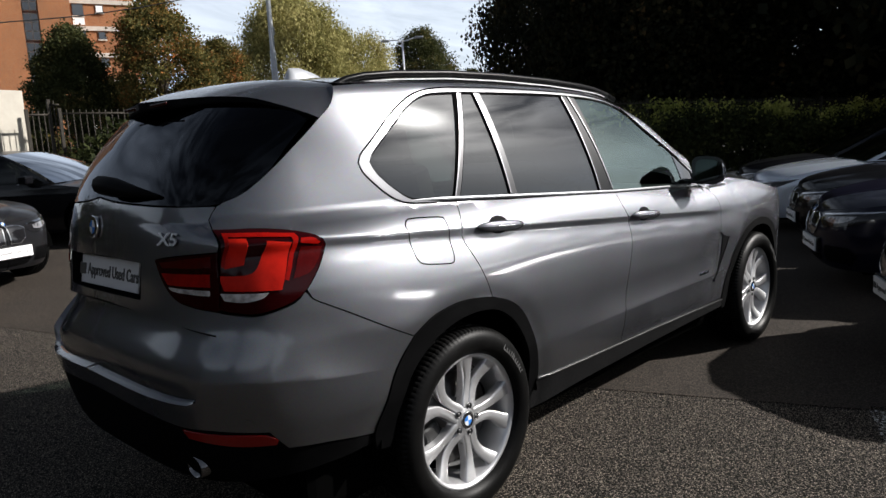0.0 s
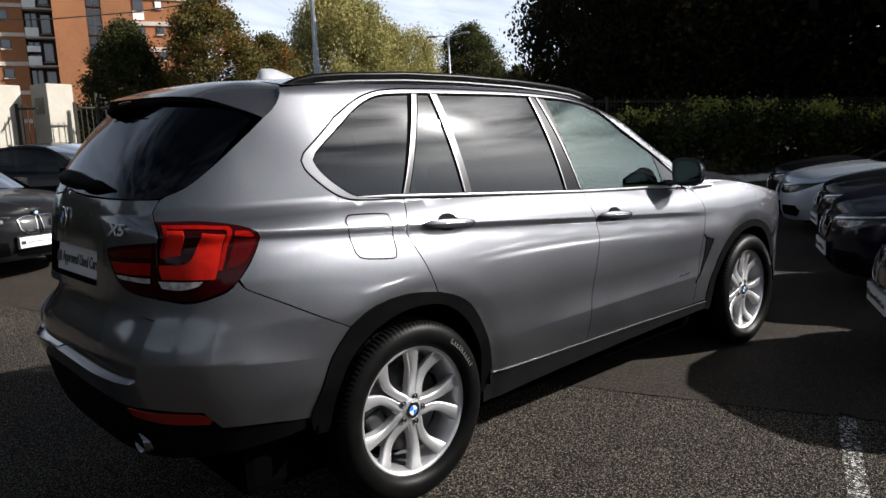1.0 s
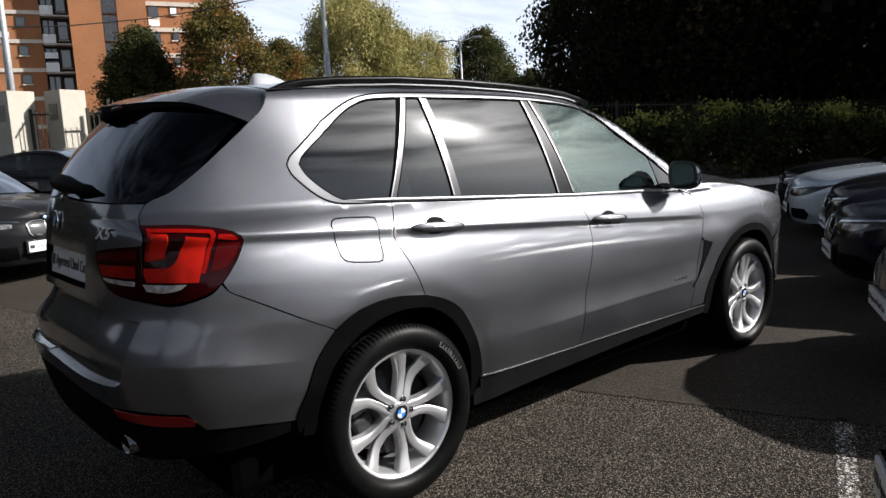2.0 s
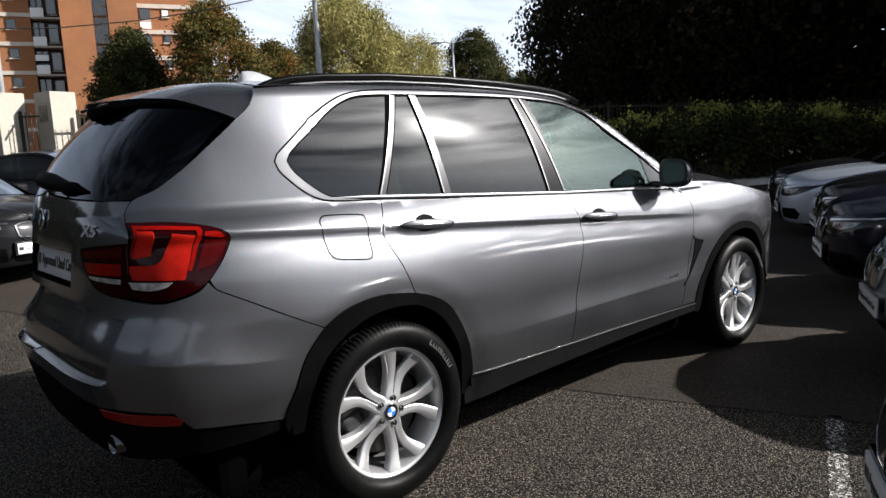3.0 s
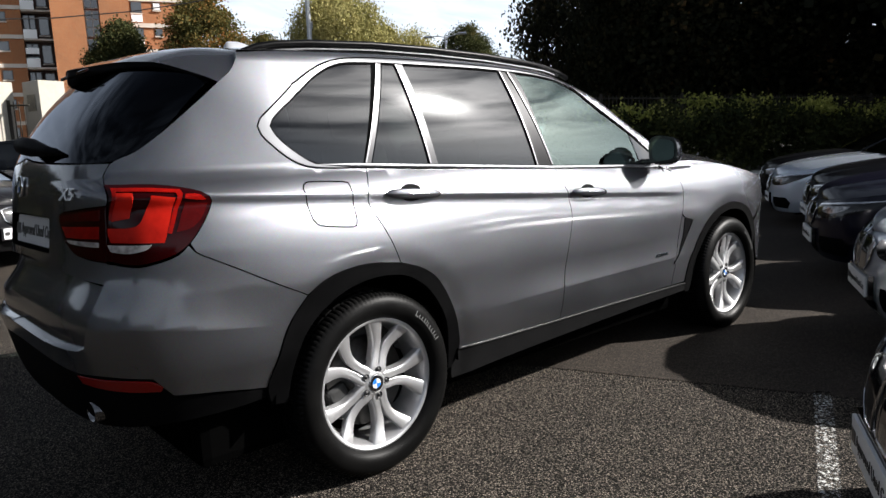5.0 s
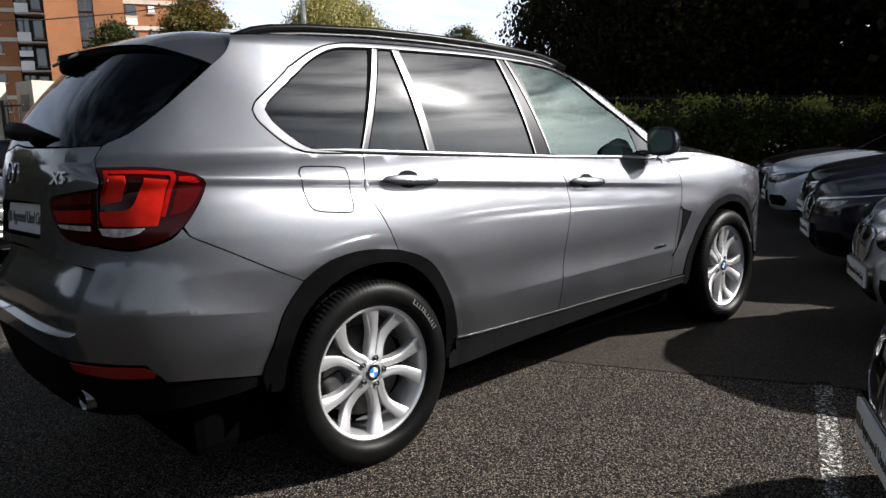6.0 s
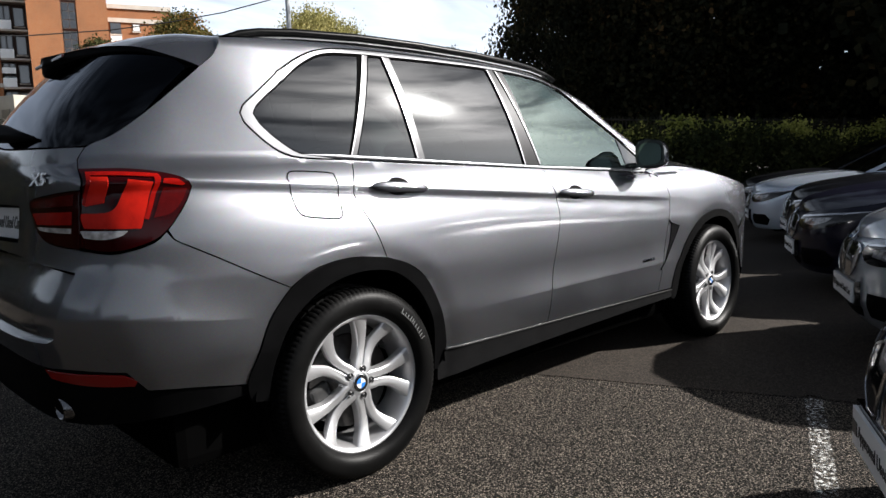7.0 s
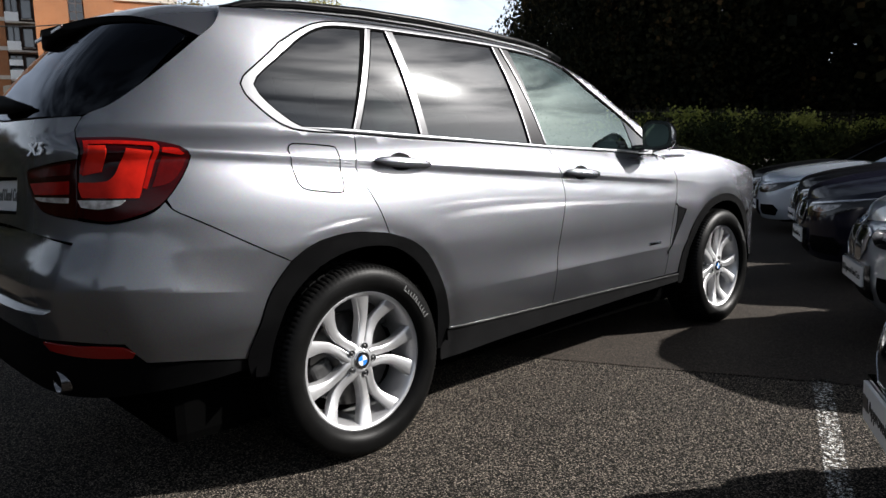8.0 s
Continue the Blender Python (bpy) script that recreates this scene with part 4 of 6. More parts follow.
# door handles
for side in (-1, 1):
    for hx, hz, dr in ((0.225, 1.121, rear_door), (1.405, 1.036, front_door)):
        def grip(u, v):
            a = (u - 0.5) * 0.30
            t = v * 2 * math.pi
            r = math.sqrt(max(0.0, 1 - abs(2 * u - 1)**2.6)) * (1.16 - 0.2 * u)
            x = hx + a
            y = float(hull(x, hz)[1]) + 0.018 * (1 - (2 * u - 1)**4) + 0.006 + 0.010 * r * math.cos(t)
            return (x, side * y, hz - 0.0745 * a + (0.019 * r + 0.001) * math.sin(t))
        h = part("door_handle", mesh_from("door_handle", *grid(grip, np.linspace(0, 1, 25), np.linspace(0, 1, 13), side > 0)), PAINT, dr, "body-coloured bar door handle")
        strip = mesh_from("handle_trim", *grid(lambda u, v: (hx + (u - 0.5) * 0.245, side * (float(hull(hx + (u - 0.5) * 0.245, hz)[1]) + 0.018 * (1 - (2 * u - 1)**4) + 0.0172 - 0.004 * abs(2 * v - 1) ** 2 - 0.008 * abs(2 * u - 1)**4),
                                                              hz - 0.0745 * (u - 0.5) * 0.262 + (v - 0.5) * 0.010 + 0.001), np.linspace(0, 1, 21), np.linspace(0, 1, 4), side > 0))
        part("handle_trim", strip, CHROME, h, "bright strip on the handle")
        # no hollow is modelled here; its shade is a flat black patch
        cup = [(hx - 0.006 + 0.062 * math.cos(t), hz + 0.004 + 0.036 * math.sin(t)) for t in np.linspace(0, 2 * math.pi, 16, endpoint=False)]
        part("handle_recess", patch("handle_recess", hull, cup, side, 0, 0.0012, 0.0, step=0.012), MATT_BLACK, dr, "flat black patch for the shade in the hollow behind the handle")

# mirrors
for side in (-1, 1):
    def cup_at(u, v):
        t = u * 2 * math.pi
        cy, cz = 0.995, 1.222
        ry, rz = 0.098, 0.082
        k = 3.6
        c, s_ = math.cos(t), math.sin(t)
        q = (abs(c)**k + abs(s_)**k)**(-1 / k)
        r = math.sin(min(1.0, v * 1.02) * math.pi / 2)**0.55 if v < 1 else 1.0
        top = 1 - 0.09 * (c * 1.0)
        return (2.185 - 0.16 * v - 0.02 * (c * q), side * (cy + ry * c * q * r), cz + rz * s_ * q * r * top - 0.01 * c)
    mir = part("door_mirror", mesh_from("door_mirror", *grid(cup_at, np.linspace(0, 1, 33)[:-1], np.linspace(0.02, 1, 10), side < 0, True)), GLOSS_BLACK, front_door if side < 0 else suv, "door mirror with black housing")
    v, f = grid(lambda u, v: (2.027, side * (0.995 + 0.098 * v * 0.97 * math.cos(u * 2 * math.pi) * (abs(math.cos(u * 2 * math.pi))**3.6 + abs(math.sin(u * 2 * math.pi))**3.6)**(-1 / 3.6)),
                              1.222 + 0.082 * 0.97 * v * (1 - 0.09 * math.cos(u * 2 * math.pi)) * math.sin(u * 2 * math.pi) * (abs(math.cos(u * 2 * math.pi))**3.6 + abs(math.sin(u * 2 * math.pi))**3.6)**(-1 / 3.6)), np.linspace(0, 1, 33)[:-1], [0.01, 0.5, 1.0], side > 0, True)
    part("housing", mesh_from("housing", v, f, smooth=False), GLOSS_BLACK, mir, "black mirror housing")
    v = [(x - 0.004, side * (0.995 + (y * side - 0.995) * 0.74), 1.222 + (z - 1.222) * 0.76) for x, y, z in v]
    part("mirror_glass", mesh_from("mirror_glass", v, f, smooth=False), shader("mirror", (0.11, 0.13, 0.13), 0.02, 1.0), mir, "mirror glass")
    part("mirror_foot", box(2.03, 2.14, min(side * 0.83, side * 0.95), max(side * 0.83, side * 0.95), 1.142, 1.175, 0.012), GLOSS_BLACK, mir)

# wiper, badges, number plate
part("rear_wiper", join_meshes("rear_wiper", [tube([(-0.965, -0.03, 1.385), (-0.975, -0.10, 1.385), (-0.968, -0.20, 1.374), (-0.955, -0.33, 1.358), (-0.94, -0.46, 1.344)], [0.016, 0.034, 0.034, 0.020, 0.006], 10)]), MATT_BLACK, suv, "black rear wiper arm")
BADGE_METAL = shader("badge_metal", (0.34, 0.34, 0.35), 0.35, 0.8)
BLUE = shader("badge_blue", (0.02, 0.14, 0.45), 0.15, 0.0, Coat_Weight=1.0)
WHITE = shader("badge_white", (0.55, 0.55, 0.55), 0.15, 0.0, Coat_Weight=1.0)


def roundel(parent, m, r):
    """A round badge: bright ring, black band, four plain quarters."""
    ring = part("badge", join_meshes("badge", [revolve([(0.0, -0.0), (r * 0.9, -0.0), (r, -0.002), (r, 0.006), (0, 0.006)], 32)]), CHROME, parent, "round badge with blue and white quarters")
    ring.matrix_basis = m
    for k in range(5):
        a0, a1 = (0, 2 * math.pi) if k == 4 else (k * math.pi / 2, (k + 1) * math.pi / 2)
        r0, r1, up = (0.62, 0.93, 0.0018) if k == 4 else (0.0, 0.60, 0.002)
        v, f = grid(lambda u, w: (r * (r0 + (r1 - r0) * w) * math.cos(a0 + (a1 - a0) * u), -up - 0.002 * (1 - w * 0.5), r * (r0 + (r1 - r0) * w) * math.sin(a0 + (a1 - a0) * u)), np.linspace(0, 1, 33 if k == 4 else 9), [0, 1])
        part("badge_ring" if k == 4 else "badge_quarter", mesh_from("q", v, f, smooth=False), GLOSS_BLACK if k == 4 else (BLUE if k % 2 else WHITE), ring)
    return ring


roundel(suv, pose(-0.985, 0.0, 1.232, 0, 0, -90) @ pose(0, 0, 0, -8, 0, 0), 0.041)
plate_m = pose(-0.955, -0.02, 1.058, 0, 0, -90) @ pose(0, 0, 0, -10, 0, 0)
plate = part("number_plate", box(-0.26, 0.26, -0.004, 0.004, -0.055, 0.055, 0.002), shader("plate_white", (0.45, 0.45, 0.46), 0.35), suv, "white dealer plate with black lettering")
plate.matrix_basis = plate_m
holder = part("plate_holder", box(-0.29, 0.31, 0.002, 0.012, -0.062, 0.062, 0.003), MATT_BLACK, suv, "black plate holder")
holder.matrix_basis = plate_m


def writing(name, text, size, material, parent, m, depth=0.001, bold=0.0, wide=1.0):
    """Words in the built-in font, as a mesh."""
    c = bpy.data.curves.new(name, "FONT")
    c.body, c.size, c.extrude, c.offset = text, size, depth, bold
    c.align_x, c.align_y = "CENTER", "CENTER"
    tmp = bpy.data.objects.new(name, c)
    scene.collection.objects.link(tmp)
    me = bpy.data.meshes.new_from_object(tmp.evaluated_get(bpy.context.evaluated_depsgraph_get()))
    bpy.data.objects.remove(tmp)
    for v in me.vertices:
        v.co.x *= wide
    ob = part(name, me, material, parent)
    ob.matrix_basis = m
    return ob


INK = shader("black_ink", (0.01, 0.01, 0.01), 0.4)
writing("lettering", "Approved Used Cars", 0.062, INK, plate, pose(0.035, -0.005, 0.0, 90, 0, 0), wide=0.86, bold=0.001)
part("mark_bar", box(-0.275, -0.215, -0.006, -0.003, -0.022, 0.022), INK, plate)


def on_hull(s, z, lift):
    """Pose on the right-hand panels: x along them, z up, -y outwards."""
    p, e = hull(s, z), 0.004
    a, b = hull(s + e, z) - hull(s - e, z), hull(s, z + e) - hull(s, z - e)
    X, Z = Vector((a[0], -a[1], a[2])).normalized(), Vector((b[0], -b[1], b[2])).normalized()
    Y = Z.cross(X).normalized()
    Z = X.cross(Y)
    o = Vector((p[0], -p[1], p[2])) - Y * lift
    return Matrix(((X.x, Y.x, Z.x, o.x), (X.y, Y.y, Z.y, o.y), (X.z, Y.z, Z.z, o.z), (0, 0, 0, 1)))


writing("model_badge", "X5", 0.058, BADGE_METAL, suv, on_hull(-1.175, 1.204, 0.004) @ pose(0, 0, 0, 90, 0, 0), depth=0.002, bold=0.001, wide=1.45)

# exhausts
for side in (-1, 1):
    v, f = revolve([(0.030, 0.06), (0.033, 0.0), (0.037, 0.0), (0.037, 0.16)], 24)
    # tips get a much darker chrome than the trim
    p = part("exhaust_tip", mesh_from("exhaust_tip", [(x * 1.35, y, z) for x, y, z in v], f), shader("dark_chrome", (0.13, 0.13, 0.135), 0.22, 1.0), suv, "oval chrome exhaust tip")
    p.matrix_basis = pose(-0.985 if side < 0 else -0.88, side * 0.60, 0.462, 0, 0, -90)
    v, f = revolve([(0.0, 0.05), (0.031, 0.05)], 20)
    part("exhaust_bore", mesh_from("exhaust_bore", [(x * 1.35, y, z) for x, y, z in v], f), UNDER, p)
part("underbody", box(-0.70, 3.65, -0.80, 0.80, 0.205, 0.45, 0.04), UNDER, suv)

# cabin
part("cabin_floor", box(-0.75, 2.1, -0.80, 0.80, 0.47, 0.60), LEATHER, suv)
part("dashboard", box(1.75, 2.25, -0.74, 0.74, 0.62, 1.135, 0.06, 3), LEATHER, suv)
part("headliner", mesh_from("headliner", *grid(lambda u, v: tuple(Vector(roof_at(u, v * 0.93)) + Vector((0, 0, -0.04))), np.linspace(0, 1, 10), np.linspace(-1, 1, 9), True)), shader("grey_headliner", (0.35, 0.35, 0.34), 0.9), suv)
for sy in (-0.38, 0.38):
    for sx, nm in ((1.02, "front_seat"), (0.10, "rear_seat")):
        sy = math.copysign(0.38 if sx > 1 else 0.31, sy)
        seat = part(nm, box(sx - 0.05, sx + 0.48, sy - 0.25, sy + 0.25, 0.62, 0.80, 0.06, 3), CREAM, suv)
        bk = box(-0.08, 0.08, -0.25, 0.25, 0.0, 0.62, 0.06, 3)
        bmesh.ops.transform(bk, matrix=pose(sx - 0.02, sy, 0.74, 0, -14, 0), verts=bk.verts)
        part("seat_back", bk, CREAM, seat)
        hd = box(-0.05, 0.05, -0.14, 0.14, 0.66, 0.84, 0.045, 3)
        bmesh.ops.transform(hd, matrix=pose(sx - 0.02, sy, 0.74, 0, -12, 0), verts=hd.verts)
        part("headrest", hd, CREAM, seat)
sw = [(0.185 * math.cos(t), 0.185 * math.sin(t), 0) for t in np.linspace(0, 2 * math.pi, 33)]
wheel_rim = part("steering_wheel", join_meshes("steering_wheel", [tube(sw, 0.016, 8, False), tube([(-0.18, 0, 0), (0.18, 0, 0)], 0.02, 8), tube([(0, 0, 0), (0, -0.18, 0)], 0.02, 8)]), LEATHER, suv)
wheel_rim.matrix_basis = pose(1.62, -0.38, 1.06, 0, -65, 0) @ pose(0, 0, 0, 0, 0, 90)
LUG_A, WHEEL_TURN = 0.0, 20.0


# ---- wheels ----
def tyre_mesh(radius=0.377, wide=0.262, bead=0.268, n=330):
    h = wide / 2
    half = [(bead, h - 0.030), (bead + 0.012, h - 0.014), (bead + 0.030, h - 0.003), (bead + 0.048, h), (bead + 0.068, h - 0.003), (radius - 0.026, h - 0.010), (radius - 0.014, h - 0.019),
            (radius - 0.006, h - 0.030), (radius - 0.002, h - 0.045), (radius - 0.001, h - 0.060), (radius - 0.010, h - 0.061), (radius - 0.010, h - 0.070), (radius, h - 0.071), (radius, 0.022), (radius - 0.010, 0.021), (radius - 0.010, 0.012), (radius, 0.011)]
    prof = [(r, -y) for r, y in half] + [(r, y) for r, y in half[::-1]]
    k = len(prof)
    verts, faces = [], []
    for i in range(n):
        a = 2 * math.pi * i / n
        cut = i % 3 == 0
        for j, (r, y) in enumerate(prof):
            jj = min(j, k - 1 - j)
            if cut and jj in (6, 7, 8, 9):
                r -= 0.004
            if (i + 1) % 6 == 0 and jj in (12, 13):
                r -= 0.006
            verts.append((r * math.sin(a), y, r * math.cos(a)))
    for i in range(n):
        for j in range(k - 1):
            a, b = i * k + j, ((i + 1) % n) * k + j
            faces.append((a, a + 1, b + 1, b))
    me = mesh_from("tyre", verts, faces)
    for q in me.polygons:
        j = q.index % (k - 1)
        q.use_smooth = not 6 <= min(j, k - 2 - j)
    return me


SPREAD = smooth_table([0.05, 0.075, 0.11, 0.15, 0.20, 0.23, 0.26], [22.0, 16.5, 10.6, 9.8, 13.2, 15.8, 17.6])


def spoke_mesh(way, face=-0.078):
    rows = []
    for t in np.linspace(0, 1, 18):
        r = 0.050 + t * 0.209
        ang = radians(float(SPREAD(r)) * way)
        wide = 0.0165 + 0.019 * t**2.6 + 0.004 * math.exp(-(t / 0.2)**2)
        y = face - 0.014 * t + 0.016 * math.sin(math.pi * t)**1.3
        deep = 0.045 - 0.015 * t
        c = Vector((r * math.sin(ang), 0, r * math.cos(ang)))
        side = Vector((math.cos(ang), 0, -math.sin(ang)))
        ring = []
        for k, (a, b) in enumerate([(-0.8 if way > 0 else -1.1, deep), (-1.0, 0.012), (-0.93, 0.004), (-0.78, 0.0008 + 0.005 * (way > 0) * (1 - t)), (0, 0.002), (0.78, 0.0008 + 0.005 * (way < 0) * (1 - t)), (0.93, 0.004), (1.0, 0.012), (1.1 if way > 0 else 0.8, deep)]):
            p = c + side * wide * a
            ring.append((p.x, y + b, p.z))
        rows.append(ring)
    verts = [p for r in rows for p in r]
    k = 9
    faces = [(i * k + j, i * k + j + 1, (i + 1) * k + j + 1, (i + 1) * k + j) for i in range(17) for j in range(8)]
    return mesh_from("spoke", verts, [f[::-1] for f in faces])


TYRE_MESH = tyre_mesh()
MARK_GREY = shader("moulded_grey", (0.10, 0.10, 0.10), 0.5)


def side_marks(start):
    """A row of plain raised bars on the tyre's side."""
    bits = []
    for a in (start,):
        for k, (w, h) in enumerate([(3.0, 0.022), (2.2, 0.016), (2.2, 0.016), (1.6, 0.020), (0.9, 0.020), (2.2, 0.016), (2.2, 0.016), (2.2, 0.016), (1.6, 0.020), (2.2, 0.016), (0.9, 0.022)]):
            bits.append(grid(lambda u, v: ((0.310 + h * v) * math.sin(radians(a + w * u)), -0.1318, (0.310 + h * v) * math.cos(radians(a + w * u))), np.linspace(0, 1, 3), [0, 0.22]))
            bits.append(grid(lambda u, v: ((0.310 + h * v) * math.sin(radians(a + 0.8 * u)), -0.1318, (0.310 + h * v) * math.cos(radians(a + 0.8 * u))), np.linspace(0, 1, 3), [0, 1.0]))
            a += w + 0.9
    return join_meshes("sidewall_mark", bits, False)


SIDE_MARKS = [side_marks(36)]
SPOKES = [spoke_mesh(s) for s in (-1, 1)]
RIM_MESH = join_meshes("rim", [revolve([(0.228, 0.09), (0.236, 0.0), (0.240, -0.055), (0.249, -0.080), (0.255, -0.094), (0.262, -0.0995), (0.269, -0.1005), (0.273, -0.096), (0.272, -0.087), (0.267, 0.09)], 96)])
HUB_MESH = join_meshes("hub", [revolve([(0.0, -0.074), (0.034, -0.074), (0.036, -0.080), (0.040, -0.081), (0.050, -0.0735), (0.066, -0.0715), (0.074, -0.062), (0.077, -0.03)], 60)])
DISC_MESH = join_meshes("brake_disc", [revolve([(0.05, -0.04), (0.09, -0.04), (0.092, -0.012), (0.185, -0.012), (0.185, 0.012), (0.09, 0.012)], 48)])
BACK_MESH = join_meshes("backing", [revolve([(0.0, 0.05), (0.224, 0.05)], 32)])
LUG = [revolve([(0.0, -0.0745), (0.0065, -0.0745), (0.0068, -0.0728), (0.0118, -0.0725), (0.0122, -0.0762), (0.0136, -0.0764), (0.0142, -0.0735)], 18)]
# dark colour stands in for the shade inside deep bolt holes
BOLT = shader("shaded_bolt_well", (0.016, 0.016, 0.017), 0.45, 0.3)


def road_wheel(m, turn=0.0, mirror=False):
    hold = part("wheel", HUB_MESH.copy(), ALLOY, suv, "silver alloy wheel with five pairs of spokes")
    hold.matrix_basis = m @ pose(0, 0, 0, 0, 0, 180 if mirror else 0) @ pose(0, 0, 0, 0, turn, 0)
    tyre = part("tyre", TYRE_MESH, TYRE, hold, "black road tyre with pale moulded lettering")
    for row in SIDE_MARKS:
        part("sidewall_mark", row, MARK_GREY, tyre).matrix_basis = pose(0, 0, 0, 0, -turn, 0)
    part("rim", RIM_MESH, ALLOY, hold)
    for k in range(5):
        for s in SPOKES:
            part("spoke", s, ALLOY, hold).matrix_basis = pose(0, 0, 0, 0, 72 * k, 0)
        lug = part("wheel_bolt", join_meshes("wheel_bolt", LUG), BOLT, hold)
        a = radians(72 * k + LUG_A)
        lug.matrix_basis = pose(0.055 * math.sin(a), -0.0035, 0.055 * math.cos(a))
    part("brake_disc", DISC_MESH, STEEL, hold)
    part("backing", BACK_MESH, UNDER, hold)
    cal = part("brake_caliper", box(-0.19, -0.10, -0.035, 0.03, -0.07, 0.07, 0.02, 3), DARK_METAL, hold)
    cal.matrix_basis = pose(0, 0, 0, 0, -turn - 20, 0)
    roundel(hold, pose(0, -0.0825, 0, 0, -turn, 0), 0.034)
    return hold


for wx in (0.0, 2.933):
    road_wheel(pose(wx, -0.825, 0.372), WHEEL_TURN if wx == 0 else 30.0)
    road_wheel(pose(wx, 0.825, 0.372), 20, True)
for wx in (0.0, 2.933):
    for side in (-1, 1):
        v, f = grid(lambda u, v: (wx + 0.455 * math.cos(math.pi * u), side * (0.62 + 0.29 * v), 0.36 + (0.49 if wx == 0 else 0.46) * math.sin(math.pi * u)), np.linspace(0, 1, 24), [0, 1])
        part("arch_liner", mesh_from("arch_liner", v, f), UNDER, suv)
        v, f = grid(lambda u, v: (wx + 0.455 * v * math.cos(math.pi * u), side * 0.62, 0.36 + 0.49 * v * math.sin(math.pi * u)), np.linspace(0, 1, 24), [0, 1])
        part("arch_liner", mesh_from("arch_liner", v, f), UNDER, suv)

# the far side of the tail is a little fuller rounded
for ob in suv.children_recursive:
    if ob.type == "MESH" and ob.matrix_world == Matrix.Identity(4) and ob.matrix_basis == Matrix.Identity(4) and ob.parent.matrix_basis == Matrix.Identity(4):
        for v in ob.data.vertices:
            if v.co.y > 0 and v.co.x < 0.3:
                t = min(1.0, (0.3 - v.co.x) / 0.8)
                v.co.y *= 1 - 0.12 * t * t * (3 - 2 * t)
                v.co.x += 0.25 * v.co.y**2 * t * t * (3 - 2 * t) * min(1.0, max(0.35, (v.co.z - 0.7) / 0.2))

GREY_AT = (-0.10, 6.40, 0.0, 292)
SIDE_AT = (2.61, 8.6, 0.0, -56)


# ---- car park surface ----
ASPHALT = shader("coarse_asphalt", rough=0.92, Specular_IOR_Level=0.12)
at_ = coords(ASPHALT)
stones = add(ASPHALT, "ShaderNodeTexVoronoi", Scale=135.0)
link(ASPHALT, at_, stones.inputs["Vector"])
grit = noisy(ASPHALT, at_, 210.0, 3.0)
broad = ramp(ASPHALT, noisy(ASPHALT, at_, 0.7, 6.0), [(0.3, (0.60, 0.60, 0.61)), (0.7, (1.04, 1.03, 1.01))])
tone = ramp(ASPHALT, stones.outputs["Color"], [(0.12, (0.09, 0.077, 0.063)), (0.50, (0.215, 0.185, 0.154)), (0.85, (0.46, 0.396, 0.33))])
gap_ = ramp(ASPHALT, stones.outputs["Distance"], [(0.22, (1, 1, 1)), (0.56, (0.05, 0.05, 0.05))])
m1 = add(ASPHALT, "ShaderNodeMixRGB")
m1.blend_type, m1.inputs[0].default_value = "MULTIPLY", 1.0
link(ASPHALT, tone, m1.inputs[1])
link(ASPHALT, broad, m1.inputs[2])
m2 = add(ASPHALT, "ShaderNodeMixRGB")
m2.blend_type, m2.inputs[0].default_value = "MULTIPLY", 1.0
link(ASPHALT, m1.outputs[0], m2.inputs[1])
link(ASPHALT, gap_, m2.inputs[2])
pits = ramp(ASPHALT, noisy(ASPHALT, at_, 70.0, 3.0, 0.7), [(0.36, (0.22, 0.22, 0.22)), (0.52, (1, 1, 1))])
m3 = add(ASPHALT, "ShaderNodeMixRGB")
m3.blend_type, m3.inputs[0].default_value = "MULTIPLY", 1.0
link(ASPHALT, m2.outputs[0], m3.inputs[1])
link(ASPHALT, pits, m3.inputs[2])
link(ASPHALT, m3.outputs[0], bsdf(ASPHALT).inputs["Base Color"])
hsum = add(ASPHALT, "ShaderNodeMath")
hsum.operation = "SUBTRACT"
link(ASPHALT, grit, hsum.inputs[0])
link(ASPHALT, stones.outputs["Distance"], hsum.inputs[1])
bump(ASPHALT, hsum.outputs[0], 1.0, 0.012)


def ground_height(x, y):
    return min(0.045 * max(0.0, y - 1.2), 1.0)


xs = np.concatenate([np.linspace(-700, -30, 8), np.linspace(-20, 40, 41), np.linspace(60, 1500, 8)])
ys = np.array(sorted([*np.linspace(-700, -30, 8), *np.linspace(-20, 40, 41), 1.2, 1.2 + 1 / 0.045, *np.linspace(60, 1500, 8)]))
v, f = grid(lambda x, y: (x, y, ground_height(x, y)), xs, ys)
ground = tagged(part("ground", mesh_from("ground", v, f), ASPHALT), "grey coarse asphalt of a car park", "ground", kind="structure")

# older, smoother asphalt beyond a straight joint
SMOOTH = shader("worn_smooth_asphalt", rough=0.88, Specular_IOR_Level=0.15)
sat = coords(SMOOTH)
fine_ = add(SMOOTH, "ShaderNodeTexVoronoi", Scale=150.0)
link(SMOOTH, sat, fine_.inputs["Vector"])
s_tone = ramp(SMOOTH, fine_.outputs["Color"], [(0.25, (0.014, 0.0114, 0.009)), (0.60, (0.029, 0.0236, 0.019)), (0.85, (0.068, 0.055, 0.044))])
s_broad = ramp(SMOOTH, noisy(SMOOTH, sat, 1.1, 6.0), [(0.3, (0.72, 0.72, 0.73)), (0.7, (1.08, 1.06, 1.04))])
s_mix = add(SMOOTH, "ShaderNodeMixRGB")
s_mix.blend_type, s_mix.inputs[0].default_value = "MULTIPLY", 1.0
link(SMOOTH, s_tone, s_mix.inputs[1])
link(SMOOTH, s_broad, s_mix.inputs[2])
link(SMOOTH, s_mix.outputs[0], bsdf(SMOOTH).inputs["Base Color"])
bump(SMOOTH, noisy(SMOOTH, sat, 140.0, 4.0), 0.8, 0.004)
